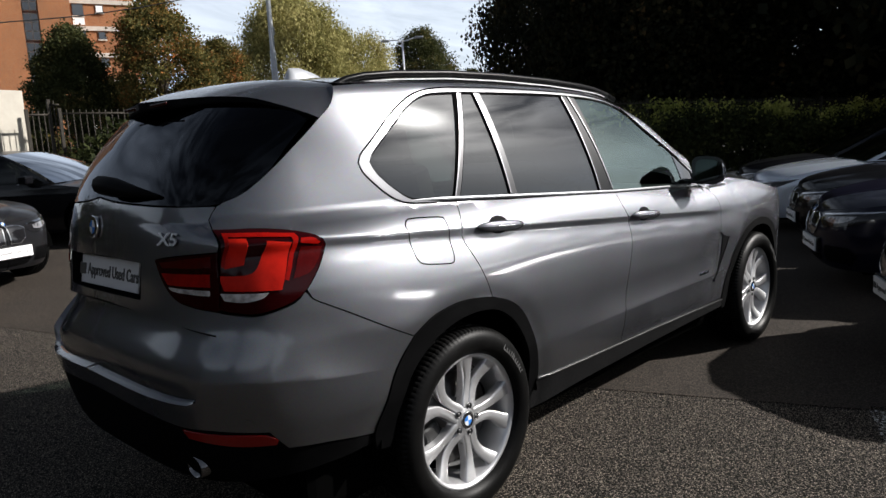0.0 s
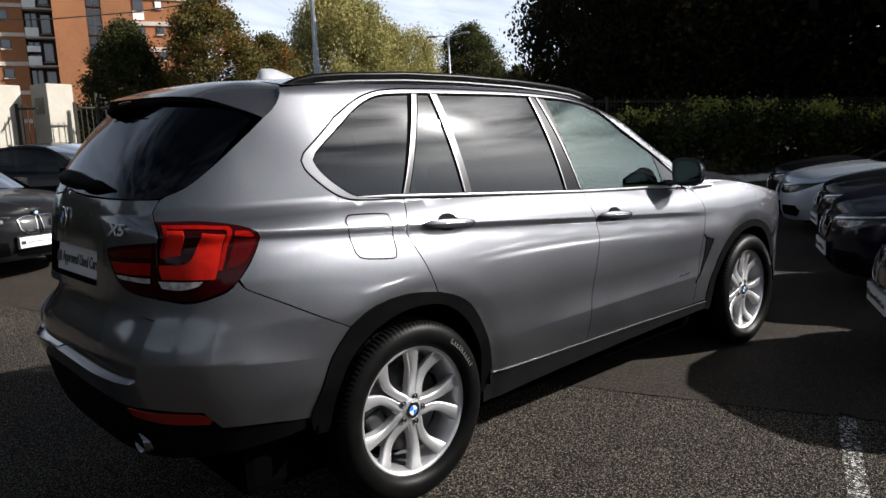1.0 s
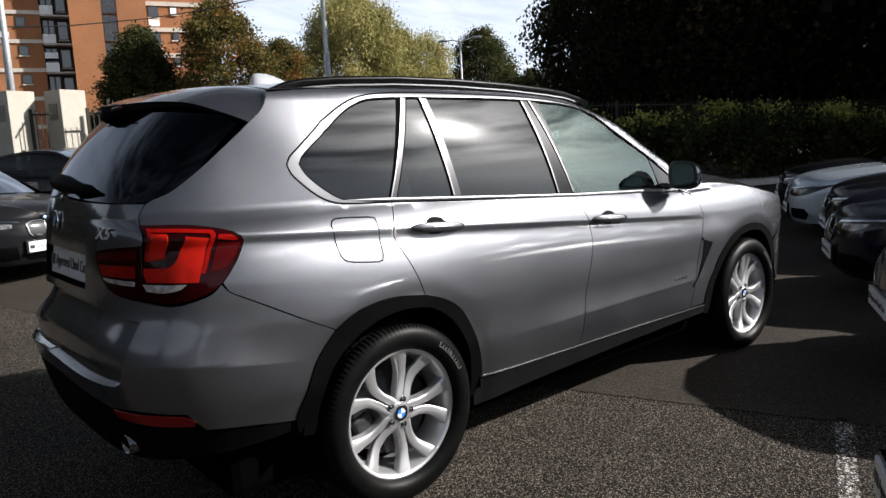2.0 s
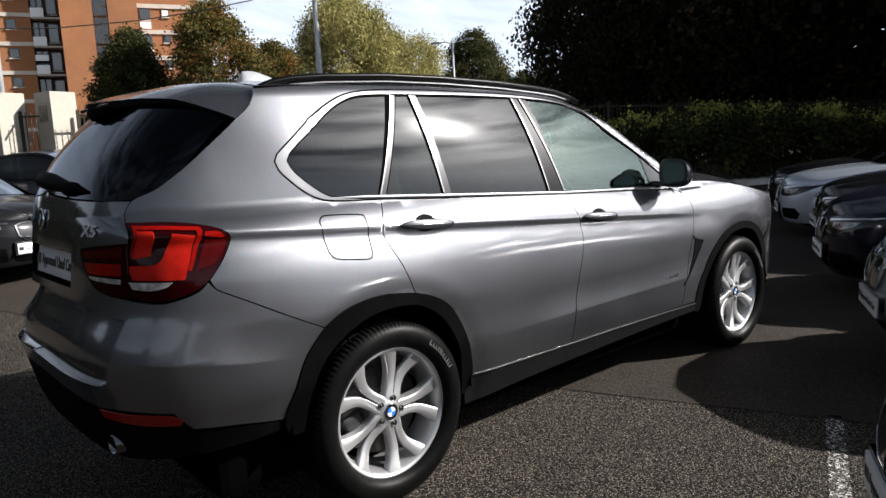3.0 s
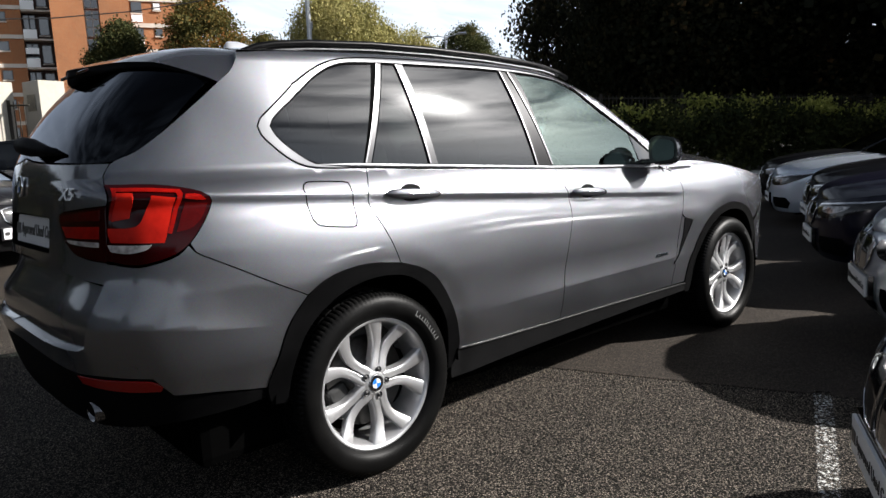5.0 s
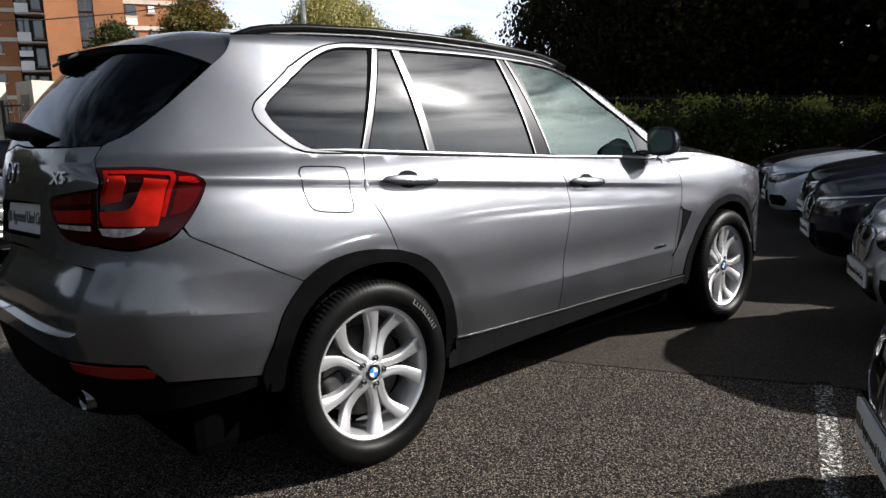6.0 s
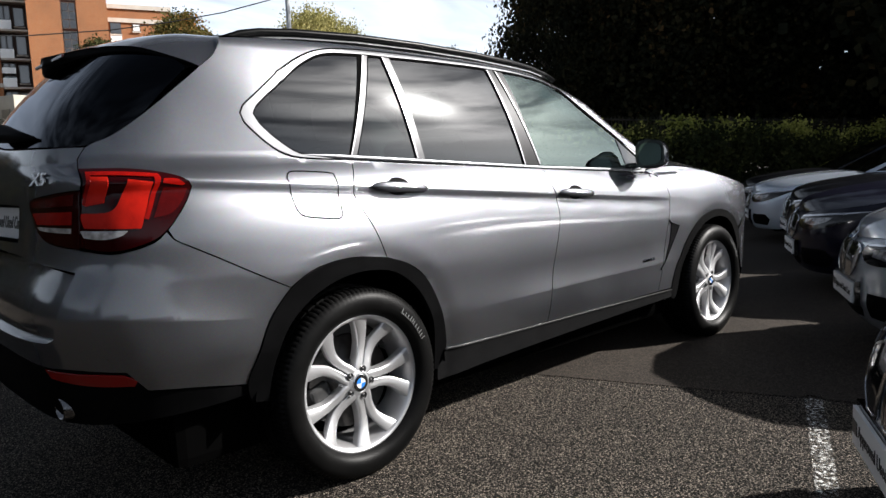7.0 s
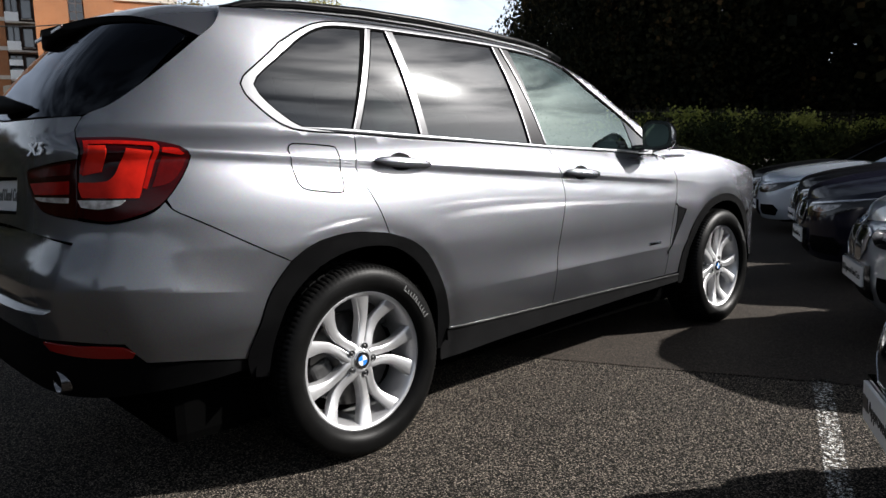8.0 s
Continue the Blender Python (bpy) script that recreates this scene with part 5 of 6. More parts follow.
rows_y = [-20.0, -8.0, -2.1, 1.2, 4.0, 1.2 + 1 / 0.045, 40.0]
v, f = grid(lambda u, y: (2.05 - 0.372 * (y + 2.1) + 45 * u + (0.012 * math.sin(y * 9) if u == 0 else 0), y, ground_height(0, y) + 0.004), [0.0, 0.3, 1.0], rows_y)
tagged(part("road", mesh_from("road", v, f, smooth=False), SMOOTH), "older smooth dark asphalt beyond a straight joint", "road", kind="structure")

# worn white line
WORN = shader("worn_white_line", (0.55, 0.55, 0.53), 0.8)
wat = coords(WORN)
wear = ramp(WORN, noisy(WORN, wat, 55.0, 6.0, 0.75), [(0.49, (0.0, 0.0, 0.0)), (0.64, (1, 1, 1))])
tr = add(WORN, "ShaderNodeBsdfTransparent")
mx = add(WORN, "ShaderNodeMixShader")
link(WORN, wear, mx.inputs[0])
link(WORN, tr.outputs[0], mx.inputs[1])
link(WORN, bsdf(WORN).outputs[0], mx.inputs[2])
link(WORN, mx.outputs[0], WORN.node_tree.nodes["Material Output"].inputs["Surface"])
bump(WORN, noisy(WORN, wat, 120.0, 4.0), 0.8, 0.004)


def stripe(p, q, wide, z=0.004):
    p, q = Vector((*p, 0)), Vector((*q, 0))
    n = Vector((-(q - p).y, (q - p).x, 0)).normalized() * wide / 2
    pts = [p - n, q - n, q + n, p + n]
    return mesh_from("line", [(a.x, a.y, ground_height(a.x, a.y) + z) for a in pts], [(0, 1, 2, 3)], smooth=False)


tagged(part("painted_line", stripe((2.02, -1.87), (-0.8, -2.98), 0.078), WORN), "worn white painted line on asphalt", "road marking", kind="structure")


# ---- saloon cars of the other rows ----
S_WRAP_N, S_WRAP_T = -0.25, -2.95
S_N_WAY, S_N_ANG = corner_table(2.5, 1.05, 0.89)
S_T_WAY, S_T_ANG = corner_table(3.2, 0.85, 0.88)
S_SECTION = smooth_table([0.14, 0.22, 0.35, 0.50, 0.66, 0.76, 0.80, 0.86, 0.92], [0.80, 0.845, 0.872, 0.888, 0.902, 0.900, 0.893, 0.882, 0.862])
S_NOSE = smooth_table([0.14, 0.22, 0.36, 0.50, 0.59, 0.665, 0.745, 0.95], [0.66, 0.74, 0.80, 0.80, 0.785, 0.75, 0.66, 0.40])
S_TAIL = smooth_table([0.15, 0.3, 0.6, 0.9, 1.1], [-3.66, -3.78, -3.82, -3.76, -3.70])
S_EDGE = smooth_table([-4.0, -3.6, -3.1, -2.6, -0.9, -0.55, 0.1, 0.5, 0.9, 1.4, 2.0], [0.98, 1.0, 0.985, 0.955, 0.915, 0.902, 0.838, 0.766, 0.710, 0.684, 0.675])


def saloon_hull(s, z):
    s, z = np.broadcast_arrays(np.asarray(s, float), np.asarray(z, float))
    a = np.interp(s - S_WRAP_N, S_N_WAY, S_N_ANG)
    b = np.interp(S_WRAP_T - s, S_T_WAY, S_T_ANG)
    xn = S_WRAP_N + (S_NOSE(z) - S_WRAP_N) * np.sin(a)**(2 / 2.5)
    xt = S_WRAP_T - (S_WRAP_T - S_TAIL(z)) * np.sin(b)**(2 / 3.2)
    x = np.where(s > S_WRAP_N, xn, np.where(s < S_WRAP_T, xt, s))
    k = np.where(s > S_WRAP_N, np.clip(np.cos(a), 0, 1)**(2 / 2.5), np.where(s < S_WRAP_T, np.clip(np.cos(b), 0, 1)**(2 / 3.2), 1.0))
    d = np.maximum(z - 0.92, 0)
    w = np.where(z > 0.92, 0.862 - 0.36 * d - 0.35 * d * d, S_SECTION(z))
    w = w + (np.exp(-(x / 0.36)**2) + np.exp(-((x + 2.81) / 0.36)**2)) * 0.014 * np.clip((0.9 - z) / 0.2, 0, 1)
    return np.stack([x, w * k, z], -1)


S_FRONT, S_BACK = S_WRAP_N + float(S_N_WAY[-1]), S_WRAP_T - float(S_T_WAY[-1])
S_TYRE = tyre_mesh(0.325, 0.225, 0.222, 72)
S_RIM = join_meshes("rim", [revolve([(0.19, 0.08), (0.198, -0.06), (0.21, -0.082), (0.224, -0.084), (0.226, -0.078), (0.224, 0.08)], 48), revolve([(0.0, -0.075), (0.05, -0.073), (0.06, -0.05)], 24)])
S_BACKING = join_meshes("backing", [revolve([(0.0, 0.0), (0.2, 0.0)], 24)])


def flat_spoke():
    v = [(-0.020, -0.072, 0.04), (0.020, -0.072, 0.04), (-0.034, -0.080, 0.205), (0.034, -0.080, 0.205), (-0.020, -0.03, 0.04), (0.020, -0.03, 0.04), (-0.034, -0.04, 0.205), (0.034, -0.04, 0.205)]
    return mesh_from("spoke", v, [(0, 1, 3, 2), (0, 2, 6, 4), (1, 5, 7, 3), (2, 3, 7, 6)], smooth=False)


S_SPOKE = flat_spoke()
HEAD_GLASS = mottled("headlight_glass", [(0.35, (0.03, 0.03, 0.033)), (0.65, (0.20, 0.20, 0.21))], 26.0, 0.12, 0.0, Coat_Weight=0.5)
DIM_CHROME = shader("dull_chrome", (0.42, 0.42, 0.43), 0.12, 1.0)
HEAD_DARK = shader("headlight_bezel", (0.008, 0.008, 0.009), 0.12, 0.0, Coat_Weight=0.15, Specular_IOR_Level=0.2)
PLATE_WHITE = shader("show_plate", (0.7, 0.7, 0.7), 0.3)


def arch(cx, r, n=9, z=0.33):
    return [(cx - r * math.cos(math.pi * (k / (n - 1) * 1.16 - 0.08)), z + r * math.sin(math.pi * (k / (n - 1) * 1.16 - 0.08))) for k in range(n)]


SALOON_MESH = {}


def saloon_meshes():
    """All panels of a saloon, made once and shared."""
    M = SALOON_MESH
    top = lambda xs: [(x, float(S_EDGE(x))) for x in xs]
    side = [(S_BACK + 0.002, 0.30), (S_BACK + 0.002, 0.99)] + top([-3.9, -3.6, -3.1, -2.6, -1.8, -0.9, -0.55, -0.2, 0.1, 0.4, 0.7, 1.0, 1.3]) + [(S_FRONT - 0.002, 0.678), (S_FRONT - 0.002, 0.20), (0.9, 0.19), (0.42, 0.21)] \
        + arch(0.0, 0.372)[::-1] + [(-0.45, 0.19), (-2.36, 0.19)] + arch(-2.81, 0.372)[::-1] + [(-3.3, 0.24)]
    glassline = [(-0.62, 0.935), (-0.95, 1.10), (-1.20, 1.235), (-1.45, 1.325), (-1.75, 1.365), (-2.15, 1.365), (-2.55, 1.315), (-2.85, 1.22), (-3.05, 1.08), (-3.02, 1.01), (-2.6, 0.975), (-1.6, 0.945)]
    upper = [(-0.50, 0.925), (-0.90, 1.12), (-1.18, 1.265), (-1.45, 1.365), (-1.75, 1.405), (-2.15, 1.405), (-2.6, 1.345), (-2.95, 1.22), (-3.2, 1.06), (-3.15, 0.99), (-2.6, 0.962), (-1.6, 0.932), (-0.9, 0.918)]
    for sd in (-1, 1):
        M["body_side", sd] = patch("body_side", saloon_hull, side, sd, 0.002, 0, 0.02, cell=0.06, step=0.04, lines=[lambda s: 0.0 * s + 0.78])
        M["window_frame", sd] = patch("window_frame", saloon_hull, upper, sd, 0.001, 0, 0.01, [glassline], cell=0.08, step=0.03)
        M["side_window", sd] = patch("side_window", saloon_hull, glassline, sd, -0.004, -0.008, 0, cell=0.08, step=0.04)
        M["door_joint", sd] = patch("door_joint", saloon_hull, [(-1.72, 0.93), (-1.715, 0.93), (-1.735, 0.32), (-1.745, 0.32)], sd, 0, 0.001, 0, step=0.05)
        M["front_joint", sd] = patch("front_joint", saloon_hull, [(-0.62, 0.91), (-0.615, 0.91), (-0.605, 0.32), (-0.613, 0.32)], sd, 0, 0.001, 0, step=0.05)
        M["headlight", sd] = patch("headlight", saloon_hull, [(0.34, 0.728), (0.62, 0.706), (0.90, 0.682), (1.08, 0.660), (1.10, 0.620), (1.02, 0.568), (0.84, 0.562), (0.62, 0.608)], sd, 0, 0.006, 0.012, cell=0.05)
        M["headlight_lens", sd] = patch("headlight_lens", saloon_hull, [(0.68, 0.664), (0.85, 0.654), (0.98, 0.638), (0.97, 0.604), (0.85, 0.596), (0.72, 0.628)], sd, 0, 0.0085, 0.003, cell=0.05)
        M["light_brow", sd] = patch("light_brow", saloon_hull, [(0.36, 0.721), (0.62, 0.702), (0.90, 0.678), (1.06, 0.662), (1.05, 0.652), (0.88, 0.666), (0.62, 0.688)], sd, 0, 0.010, 0.003, cell=0.05)
        M["kidney_grille", sd] = patch("kidney_grille", saloon_hull, [(S_FRONT - 0.025, 0.650), (1.20, 0.650), (1.12, 0.628), (1.13, 0.53), (1.20, 0.475), (S_FRONT - 0.04, 0.48)], sd, 0, 0.012, 0.012, cell=0.05)
        M["kidney_rim", sd] = patch("kidney_rim", saloon_hull, [(S_FRONT - 0.018, 0.658), (1.195, 0.658), (1.11, 0.632), (1.12, 0.525), (1.195, 0.468), (S_FRONT - 0.034, 0.473)], sd, 0, 0.014, 0.01,
                                    [[(S_FRONT - 0.027, 0.650), (1.20, 0.650), (1.12, 0.628), (1.13, 0.53), (1.20, 0.475), (S_FRONT - 0.042, 0.48)]], step=0.012)
        M["lower_intake", sd] = patch("lower_intake", saloon_hull, [(S_FRONT - 0.003, 0.375), (1.12, 0.375), (1.05, 0.30), (1.10, 0.245), (S_FRONT - 0.003, 0.235)], sd, 0, 0.003, 0.0, cell=0.06)
        M["side_intake", sd] = patch("side_intake", saloon_hull, [(0.98, 0.40), (0.70, 0.40), (0.62, 0.33), (0.70, 0.25), (1.0, 0.26)], sd, 0, 0.003, 0.0, cell=0.06)

    def lid(x0, x1, mid, bow):
        def at(u, v):
            s = x0 + (x1 - x0) * u
            e = saloon_hull(s, float(S_EDGE(s)))
            x = float(e[0]) + bow * u * (1 - v * v)
            w = 1 - abs(v)**2.4
            rib = 0.012 * math.exp(-((abs(v) - (0.62 - 0.2 * u)) / 0.07)**2)
            return (x, -float(e[1]) * v, float(e[2]) + (mid(u) - float(e[2])) * w + rib)
        return at
    M["bonnet"] = mesh_from("bonnet", *grid(lid(-0.60, 1.36, lambda u: 0.945 - 0.035 * u - 0.222 * u**2.6, 0.0), np.linspace(0, 1, 30), np.linspace(-0.998, 0.998, 33)))
    M["boot_lid"] = mesh_from("boot_lid", *grid(lid(-3.15, -4.2, lambda u: 1.04 - 0.01 * u, 0.0), np.linspace(0, 1, 8), np.linspace(-0.998, 0.998, 21), True))

    def roof(u, v):
        x = -1.46 - u * 1.20
        z0 = float(np.interp(x, [-2.66, -2.15, -1.75, -1.46], [1.332, 1.405, 1.405, 1.367]))
        w = float(saloon_hull(x, z0)[1])
        return (x, -w * v, z0 + 0.045 * (1 - abs(v)**2.2))
    M["roof"] = mesh_from("roof", *grid(roof, np.linspace(0, 1, 12), np.linspace(-1, 1, 17), True))

    def screen(u, v):
        a, b = Vector(roof(0, v)), Vector((-0.52 + 0.12 * (1 - v * v), -0.77 * v, 0.925 + 0.03 * (1 - v * v)))
        p = a.lerp(b, u)
        return (p.x, p.y, p.z + 0.035 * math.sin(math.pi * u))
    M["windscreen"] = mesh_from("windscreen", *grid(screen, np.linspace(0, 1, 10), np.linspace(-1, 1, 13)))

    def back(u, v):
        a, b = Vector(roof(1, v)), Vector((-3.22 - 0.08 * (1 - v * v), -0.74 * v, 1.0 + 0.03 * (1 - v * v)))
        p = a.lerp(b, u)
        return (p.x, p.y, p.z + 0.03 * math.sin(math.pi * u))
    M["rear_window"] = mesh_from("rear_window", *grid(back, np.linspace(0, 1, 8), np.linspace(-1, 1, 11), True))


saloon_meshes()
CABIN_GLASS = glass("smoked_car_glass", (0.85, 0.95, 0.95), 0.10, 1.28)


def saloon(label, paint, m, lift=0.0):
    car = thing("saloon_car", label, "car", "saloon cars in the car park", m)
    M = SALOON_MESH
    side_of = {}
    for sd in (-1, 1):
        body = side_of[sd] = part("body_side", M["body_side", sd].copy(), paint, car)
        part("window_frame", M["window_frame", sd].copy(), paint, car)
        part("side_window", M["side_window", sd].copy(), CABIN_GLASS, car, "dark side window")
        part("door_joint", M["door_joint", sd].copy(), SEAM, body)
        part("door_joint", M["front_joint", sd].copy(), SEAM, body)
        head = part("headlight", M["headlight", sd].copy(), HEAD_DARK, car, "dark bezel headlight")
        part("lens", M["headlight_lens", sd].copy(), HEAD_GLASS, head)
        part("light_brow", M["light_brow", sd].copy(), DIM_CHROME, head)
        grille = part("kidney_grille", M["kidney_grille", sd].copy(), GLOSS_BLACK, car, "black grille in a chrome surround")
        part("surround", M["kidney_rim", sd].copy(), DIM_CHROME, grille)
        part("lower_intake", M["lower_intake", sd].copy(), CLADDING, car)
        part("side_intake", M["side_intake", sd].copy(), CLADDING, car)
        mirror = part("door_mirror", box(-0.93, -0.78, min(sd * 0.86, sd * 1.02), max(sd * 0.86, sd * 1.02), 0.93, 1.05, 0.035, 3), paint, car)
        part("mirror_trim", box(-0.95, -0.80, min(sd * 0.87, sd * 1.01), max(sd * 0.87, sd * 1.01), 0.936, 0.944, 0.003), CHROME, mirror)
        for wx in (0.0, -2.81):
            w = part("wheel", S_RIM, ALLOY, car)
            w.matrix_basis = pose(wx, sd * 0.78, 0.325) @ pose(0, 0, 0, 0, 0, 180 if sd > 0 else 0)
            part("tyre", S_TYRE, TYRE, w)
            part("backing", S_BACKING, UNDER, w)
            for k in range(7):
                part("spoke", S_SPOKE, ALLOY, w).matrix_basis = pose(0, 0, 0, 0, 360 / 7 * k, 0)
            v, f = grid(lambda u, v: (wx + 0.368 * math.cos(math.pi * u), sd * (0.55 + 0.33 * v), 0.33 + 0.368 * math.sin(math.pi * u)), np.linspace(0, 1, 16), [0, 1])
            part("arch_liner", mesh_from("arch_liner", v, f), UNDER, car)
    part("bonnet", M["bonnet"].copy(), paint, car)
    part("boot_lid", M["boot_lid"].copy(), paint, car)
    part("roof", M["roof"].copy(), paint, car)
    part("windscreen", M["windscreen"].copy(), CABIN_GLASS, car, "dark windscreen")
    part("rear_window", M["rear_window"].copy(), CABIN_GLASS, car, "dark rear window")
    part("underbody", box(-3.5, 0.5, -0.60, 0.60, 0.17, 0.5), UNDER, car)
    part("dashboard", box(-1.2, -0.65, -0.68, 0.68, 0.6, 0.93, 0.05), LEATHER, car)
    for sx in (-1.75, -2.6):
        for sy in (-0.36, 0.36):
            part("seat", box(sx - 0.1, sx + 0.06, sy - 0.24, sy + 0.24, 0.5, 1.12, 0.05), LEATHER, car)
    pl = part("number_plate", box(-0.26, 0.26, -0.006, 0.006, -0.056, 0.056, 0.002), PLATE_WHITE, car, "white dealer plate")
    pl.matrix_basis = pose(0.814, 0, 0.385, 0, 0, 90)
    writing("lettering", "Approved Used Cars", 0.055, INK, pl, pose(0.03, -0.007, 0.0, 90, 0, 0), wide=0.9)
    part("mark_bar", box(-0.25, -0.195, -0.008, -0.004, -0.02, 0.02), INK, pl)
    hold = part("plate_holder", box(-0.28, 0.28, -0.002, 0.03, -0.07, 0.07, 0.003), GLOSS_BLACK, car)
    hold.matrix_basis = pose(0.805, 0, 0.385, 0, 0, 90)
    roundel(car, pose(0.765, 0, 0.690, 0, 0, 90) @ pose(0, 0, 0, -45, 0, 0), 0.038)
    return car


SILVER = car_paint("silver_paint", (0.36, 0.40, 0.46), 0.4, 0.36)
BLUE_SILVER = car_paint("blue_silver_paint", (0.26, 0.28, 0.31), 0.45, 0.36)
BLACK_PAINT = car_paint("black_paint", (0.004, 0.004, 0.005), 0.0, 0.35, 0.5)
MIDNIGHT = car_paint("dark_blue_paint", (0.005, 0.005, 0.011), 0.0, 0.35, 0.5)
DARK_GREY = car_paint("dark_grey_paint", (0.008, 0.008, 0.009), 0.0, 0.35, 0.4)
HEAD = 117.5
for paint, label, nx, ny in [(SILVER, "silver saloon car in the parking row", 0.42, -2.58), (BLUE_SILVER, "blue-silver saloon car in the parking row", 3.06, -1.68), (MIDNIGHT, "very dark blue saloon car in the parking row", 5.05, -0.62),
                             (BLACK_PAINT, "black saloon car in the parking row", 7.06, 0.20), (SILVER, "light silver saloon car in the parking row", 8.65, 1.32), (BLACK_PAINT, "black saloon car beside the silver one", 10.35, 2.2)]:
    at = Vector((nx, ny, 0)) - Vector((math.cos(radians(HEAD)), math.sin(radians(HEAD)), 0)) * 0.81
    saloon(label, paint, pose(at.x, at.y, ground_height(at.x, at.y), 0, 0, HEAD))
saloon("dark grey saloon car facing the lane", DARK_GREY, pose(*GREY_AT[:2], ground_height(*GREY_AT[:2]) + GREY_AT[2], 0, 0, GREY_AT[3]))
saloon("black saloon car parked across", BLACK_PAINT, pose(*SIDE_AT[:2], ground_height(*SIDE_AT[:2]) + SIDE_AT[2], 0, 0, SIDE_AT[3]))


# ---- trees, hedges ----
def foliage(name, stops, rough=0.75):
    m = shader(name, rough=rough, Specular_IOR_Level=0.12)
    geo = add(m, "ShaderNodeNewGeometry")
    part_, whole = add(m, "ShaderNodeMath"), add(m, "ShaderNodeMath")
    part_.operation, part_.inputs[1].default_value = "MULTIPLY", 0.55
    link(m, geo.outputs["Random Per Island"], part_.inputs[0])
    whole.operation, whole.inputs[1].default_value = "MULTIPLY_ADD", 1.5
    shift = add(m, "ShaderNodeMath")
    shift.operation, shift.inputs[1].default_value = "SUBTRACT", 0.52
    link(m, part_.outputs[0], shift.inputs[0])
    link(m, noisy(m, coords(m), 0.55, 3.0), whole.inputs[0])
    link(m, shift.outputs[0], whole.inputs[2])
    tone = ramp(m, whole.outputs[0], stops)
    link(m, tone, bsdf(m).inputs["Base Color"])
    thin, both_ = add(m, "ShaderNodeBsdfTranslucent"), add(m, "ShaderNodeMixShader")
    both_.inputs[0].default_value = 0.35
    link(m, tone, thin.inputs["Color"])
    link(m, bsdf(m).outputs[0], both_.inputs[1])
    link(m, thin.outputs[0], both_.inputs[2])
    link(m, both_.outputs[0], m.node_tree.nodes["Material Output"].inputs["Surface"])
    return m


# near-black stops stand in for the shade in the crowns
SHADE_LEAF = foliage("shade_dark_leaves", [(0.0, (0.005, 0.006, 0.0032)), (0.5, (0.0125, 0.014, 0.006)), (0.85, (0.034, 0.028, 0.011)), (1.0, (0.11, 0.064, 0.026))])
# shaded lower hedge and sunlit top growth are told apart by leaf colour
HEDGE_LEAF = foliage("hedge_leaves", [(0.0, (0.010, 0.015, 0.005)), (0.6, (0.028, 0.034, 0.010)), (1.0, (0.085, 0.085, 0.028))])
LIT_TOP_LEAF = foliage("sunlit_hedge_top_leaves", [(0.0, (0.09, 0.11, 0.025)), (0.5, (0.22, 0.23, 0.05)), (1.0, (0.45, 0.42, 0.12))])
AUTUMN_LEAF = foliage("autumn_leaves", [(0.0, (0.03, 0.036, 0.012)), (0.45, (0.08, 0.075, 0.022)), (0.7, (0.14, 0.10, 0.028)), (1.0, (0.30, 0.10, 0.03))])
WILLOW_LEAF = foliage("willow_leaves", [(0.0, (0.12, 0.12, 0.04)), (0.5, (0.24, 0.22, 0.08)), (1.0, (0.36, 0.31, 0.13))])
CONIFER_LEAF = foliage("conifer_leaves", [(0.0, (0.02, 0.026, 0.01)), (0.7, (0.05, 0.055, 0.018)), (1.0, (0.14, 0.10, 0.03))])
BARK = mottled("bark", [(0.3, (0.05, 0.04, 0.03)), (0.7, (0.13, 0.10, 0.08))], 12.0, 0.9, 0.01, 40.0)


def leaves(centres, spread, size, count, rng, droop=0.0, lean=None):
    """Many small leaf blades strewn round clump centres, as one mesh."""
    c = np.repeat(np.asarray(centres, float), count, 0)
    n = len(c)
    off = rng.normal(size=(n, 3)) * spread
    off[:, 2] *= 0.75
    if droop:
        off[:, 2] -= droop * rng.random(n) ** 0.7 * 2
    p = c + off
    d = rng.normal(size=(n, 3))
    if droop:
        d = d * 0.45 + np.array([0, 0, -1.0])
    d /= np.linalg.norm(d, axis=1)[:, None]
    e = np.cross(d, rng.normal(size=(n, 3)))
    e /= np.linalg.norm(e, axis=1)[:, None] + 1e-9
    s = size * rng.uniform(0.6, 1.35, n)[:, None]
    wide = 0.30 if droop else 0.45
    quad = np.stack([p, p + d * s * 0.5 + e * s * wide, p + d * s, p + d * s * 0.5 - e * s * wide], 1).reshape(-1, 3)
    me = bpy.data.meshes.new("leaves")
    me.vertices.add(4 * n)
    me.vertices.foreach_set("co", quad.ravel())
    me.loops.add(4 * n)
    me.loops.foreach_set("vertex_index", np.arange(4 * n))
    me.polygons.add(n)
    me.polygons.foreach_set("loop_start", np.arange(n) * 4)
    me.update(calc_edges=True)
    return me


def crown_points(n, rng, w, h, z0, kind):
    """Clump centres inside an uneven crown."""
    pts = []
    bumps = [(rng.uniform(0, 6.28), rng.uniform(0.2, 0.9), rng.uniform(0.12, 0.32)) for _ in range(7)]
    while len(pts) < n:
        a, t = rng.uniform(0, 2 * math.pi), rng.uniform(0, 1)
        if kind == "cone":
            r = (1 - t)**0.75 * (0.85 + 0.15 * math.sin(t * 40 + a * 3))
        elif kind == "column":
            r = 1.0 - 0.35 * t**3
        else:
            r = math.sqrt(max(0, 1 - (2 * t - 0.85)**2 / 1.32))
        for ba, bt, bs in bumps if kind != "cone" else ():
            r += bs * math.exp(-((t - bt) / 0.16)**2 - (math.sin((a - ba) / 2) / 0.35)**2) - 0.05
        q = rng.uniform(0.35, 1)**0.5
        pts.append((w * r * q * math.cos(a), w * r * q * math.sin(a), z0 + h * t))
    return pts


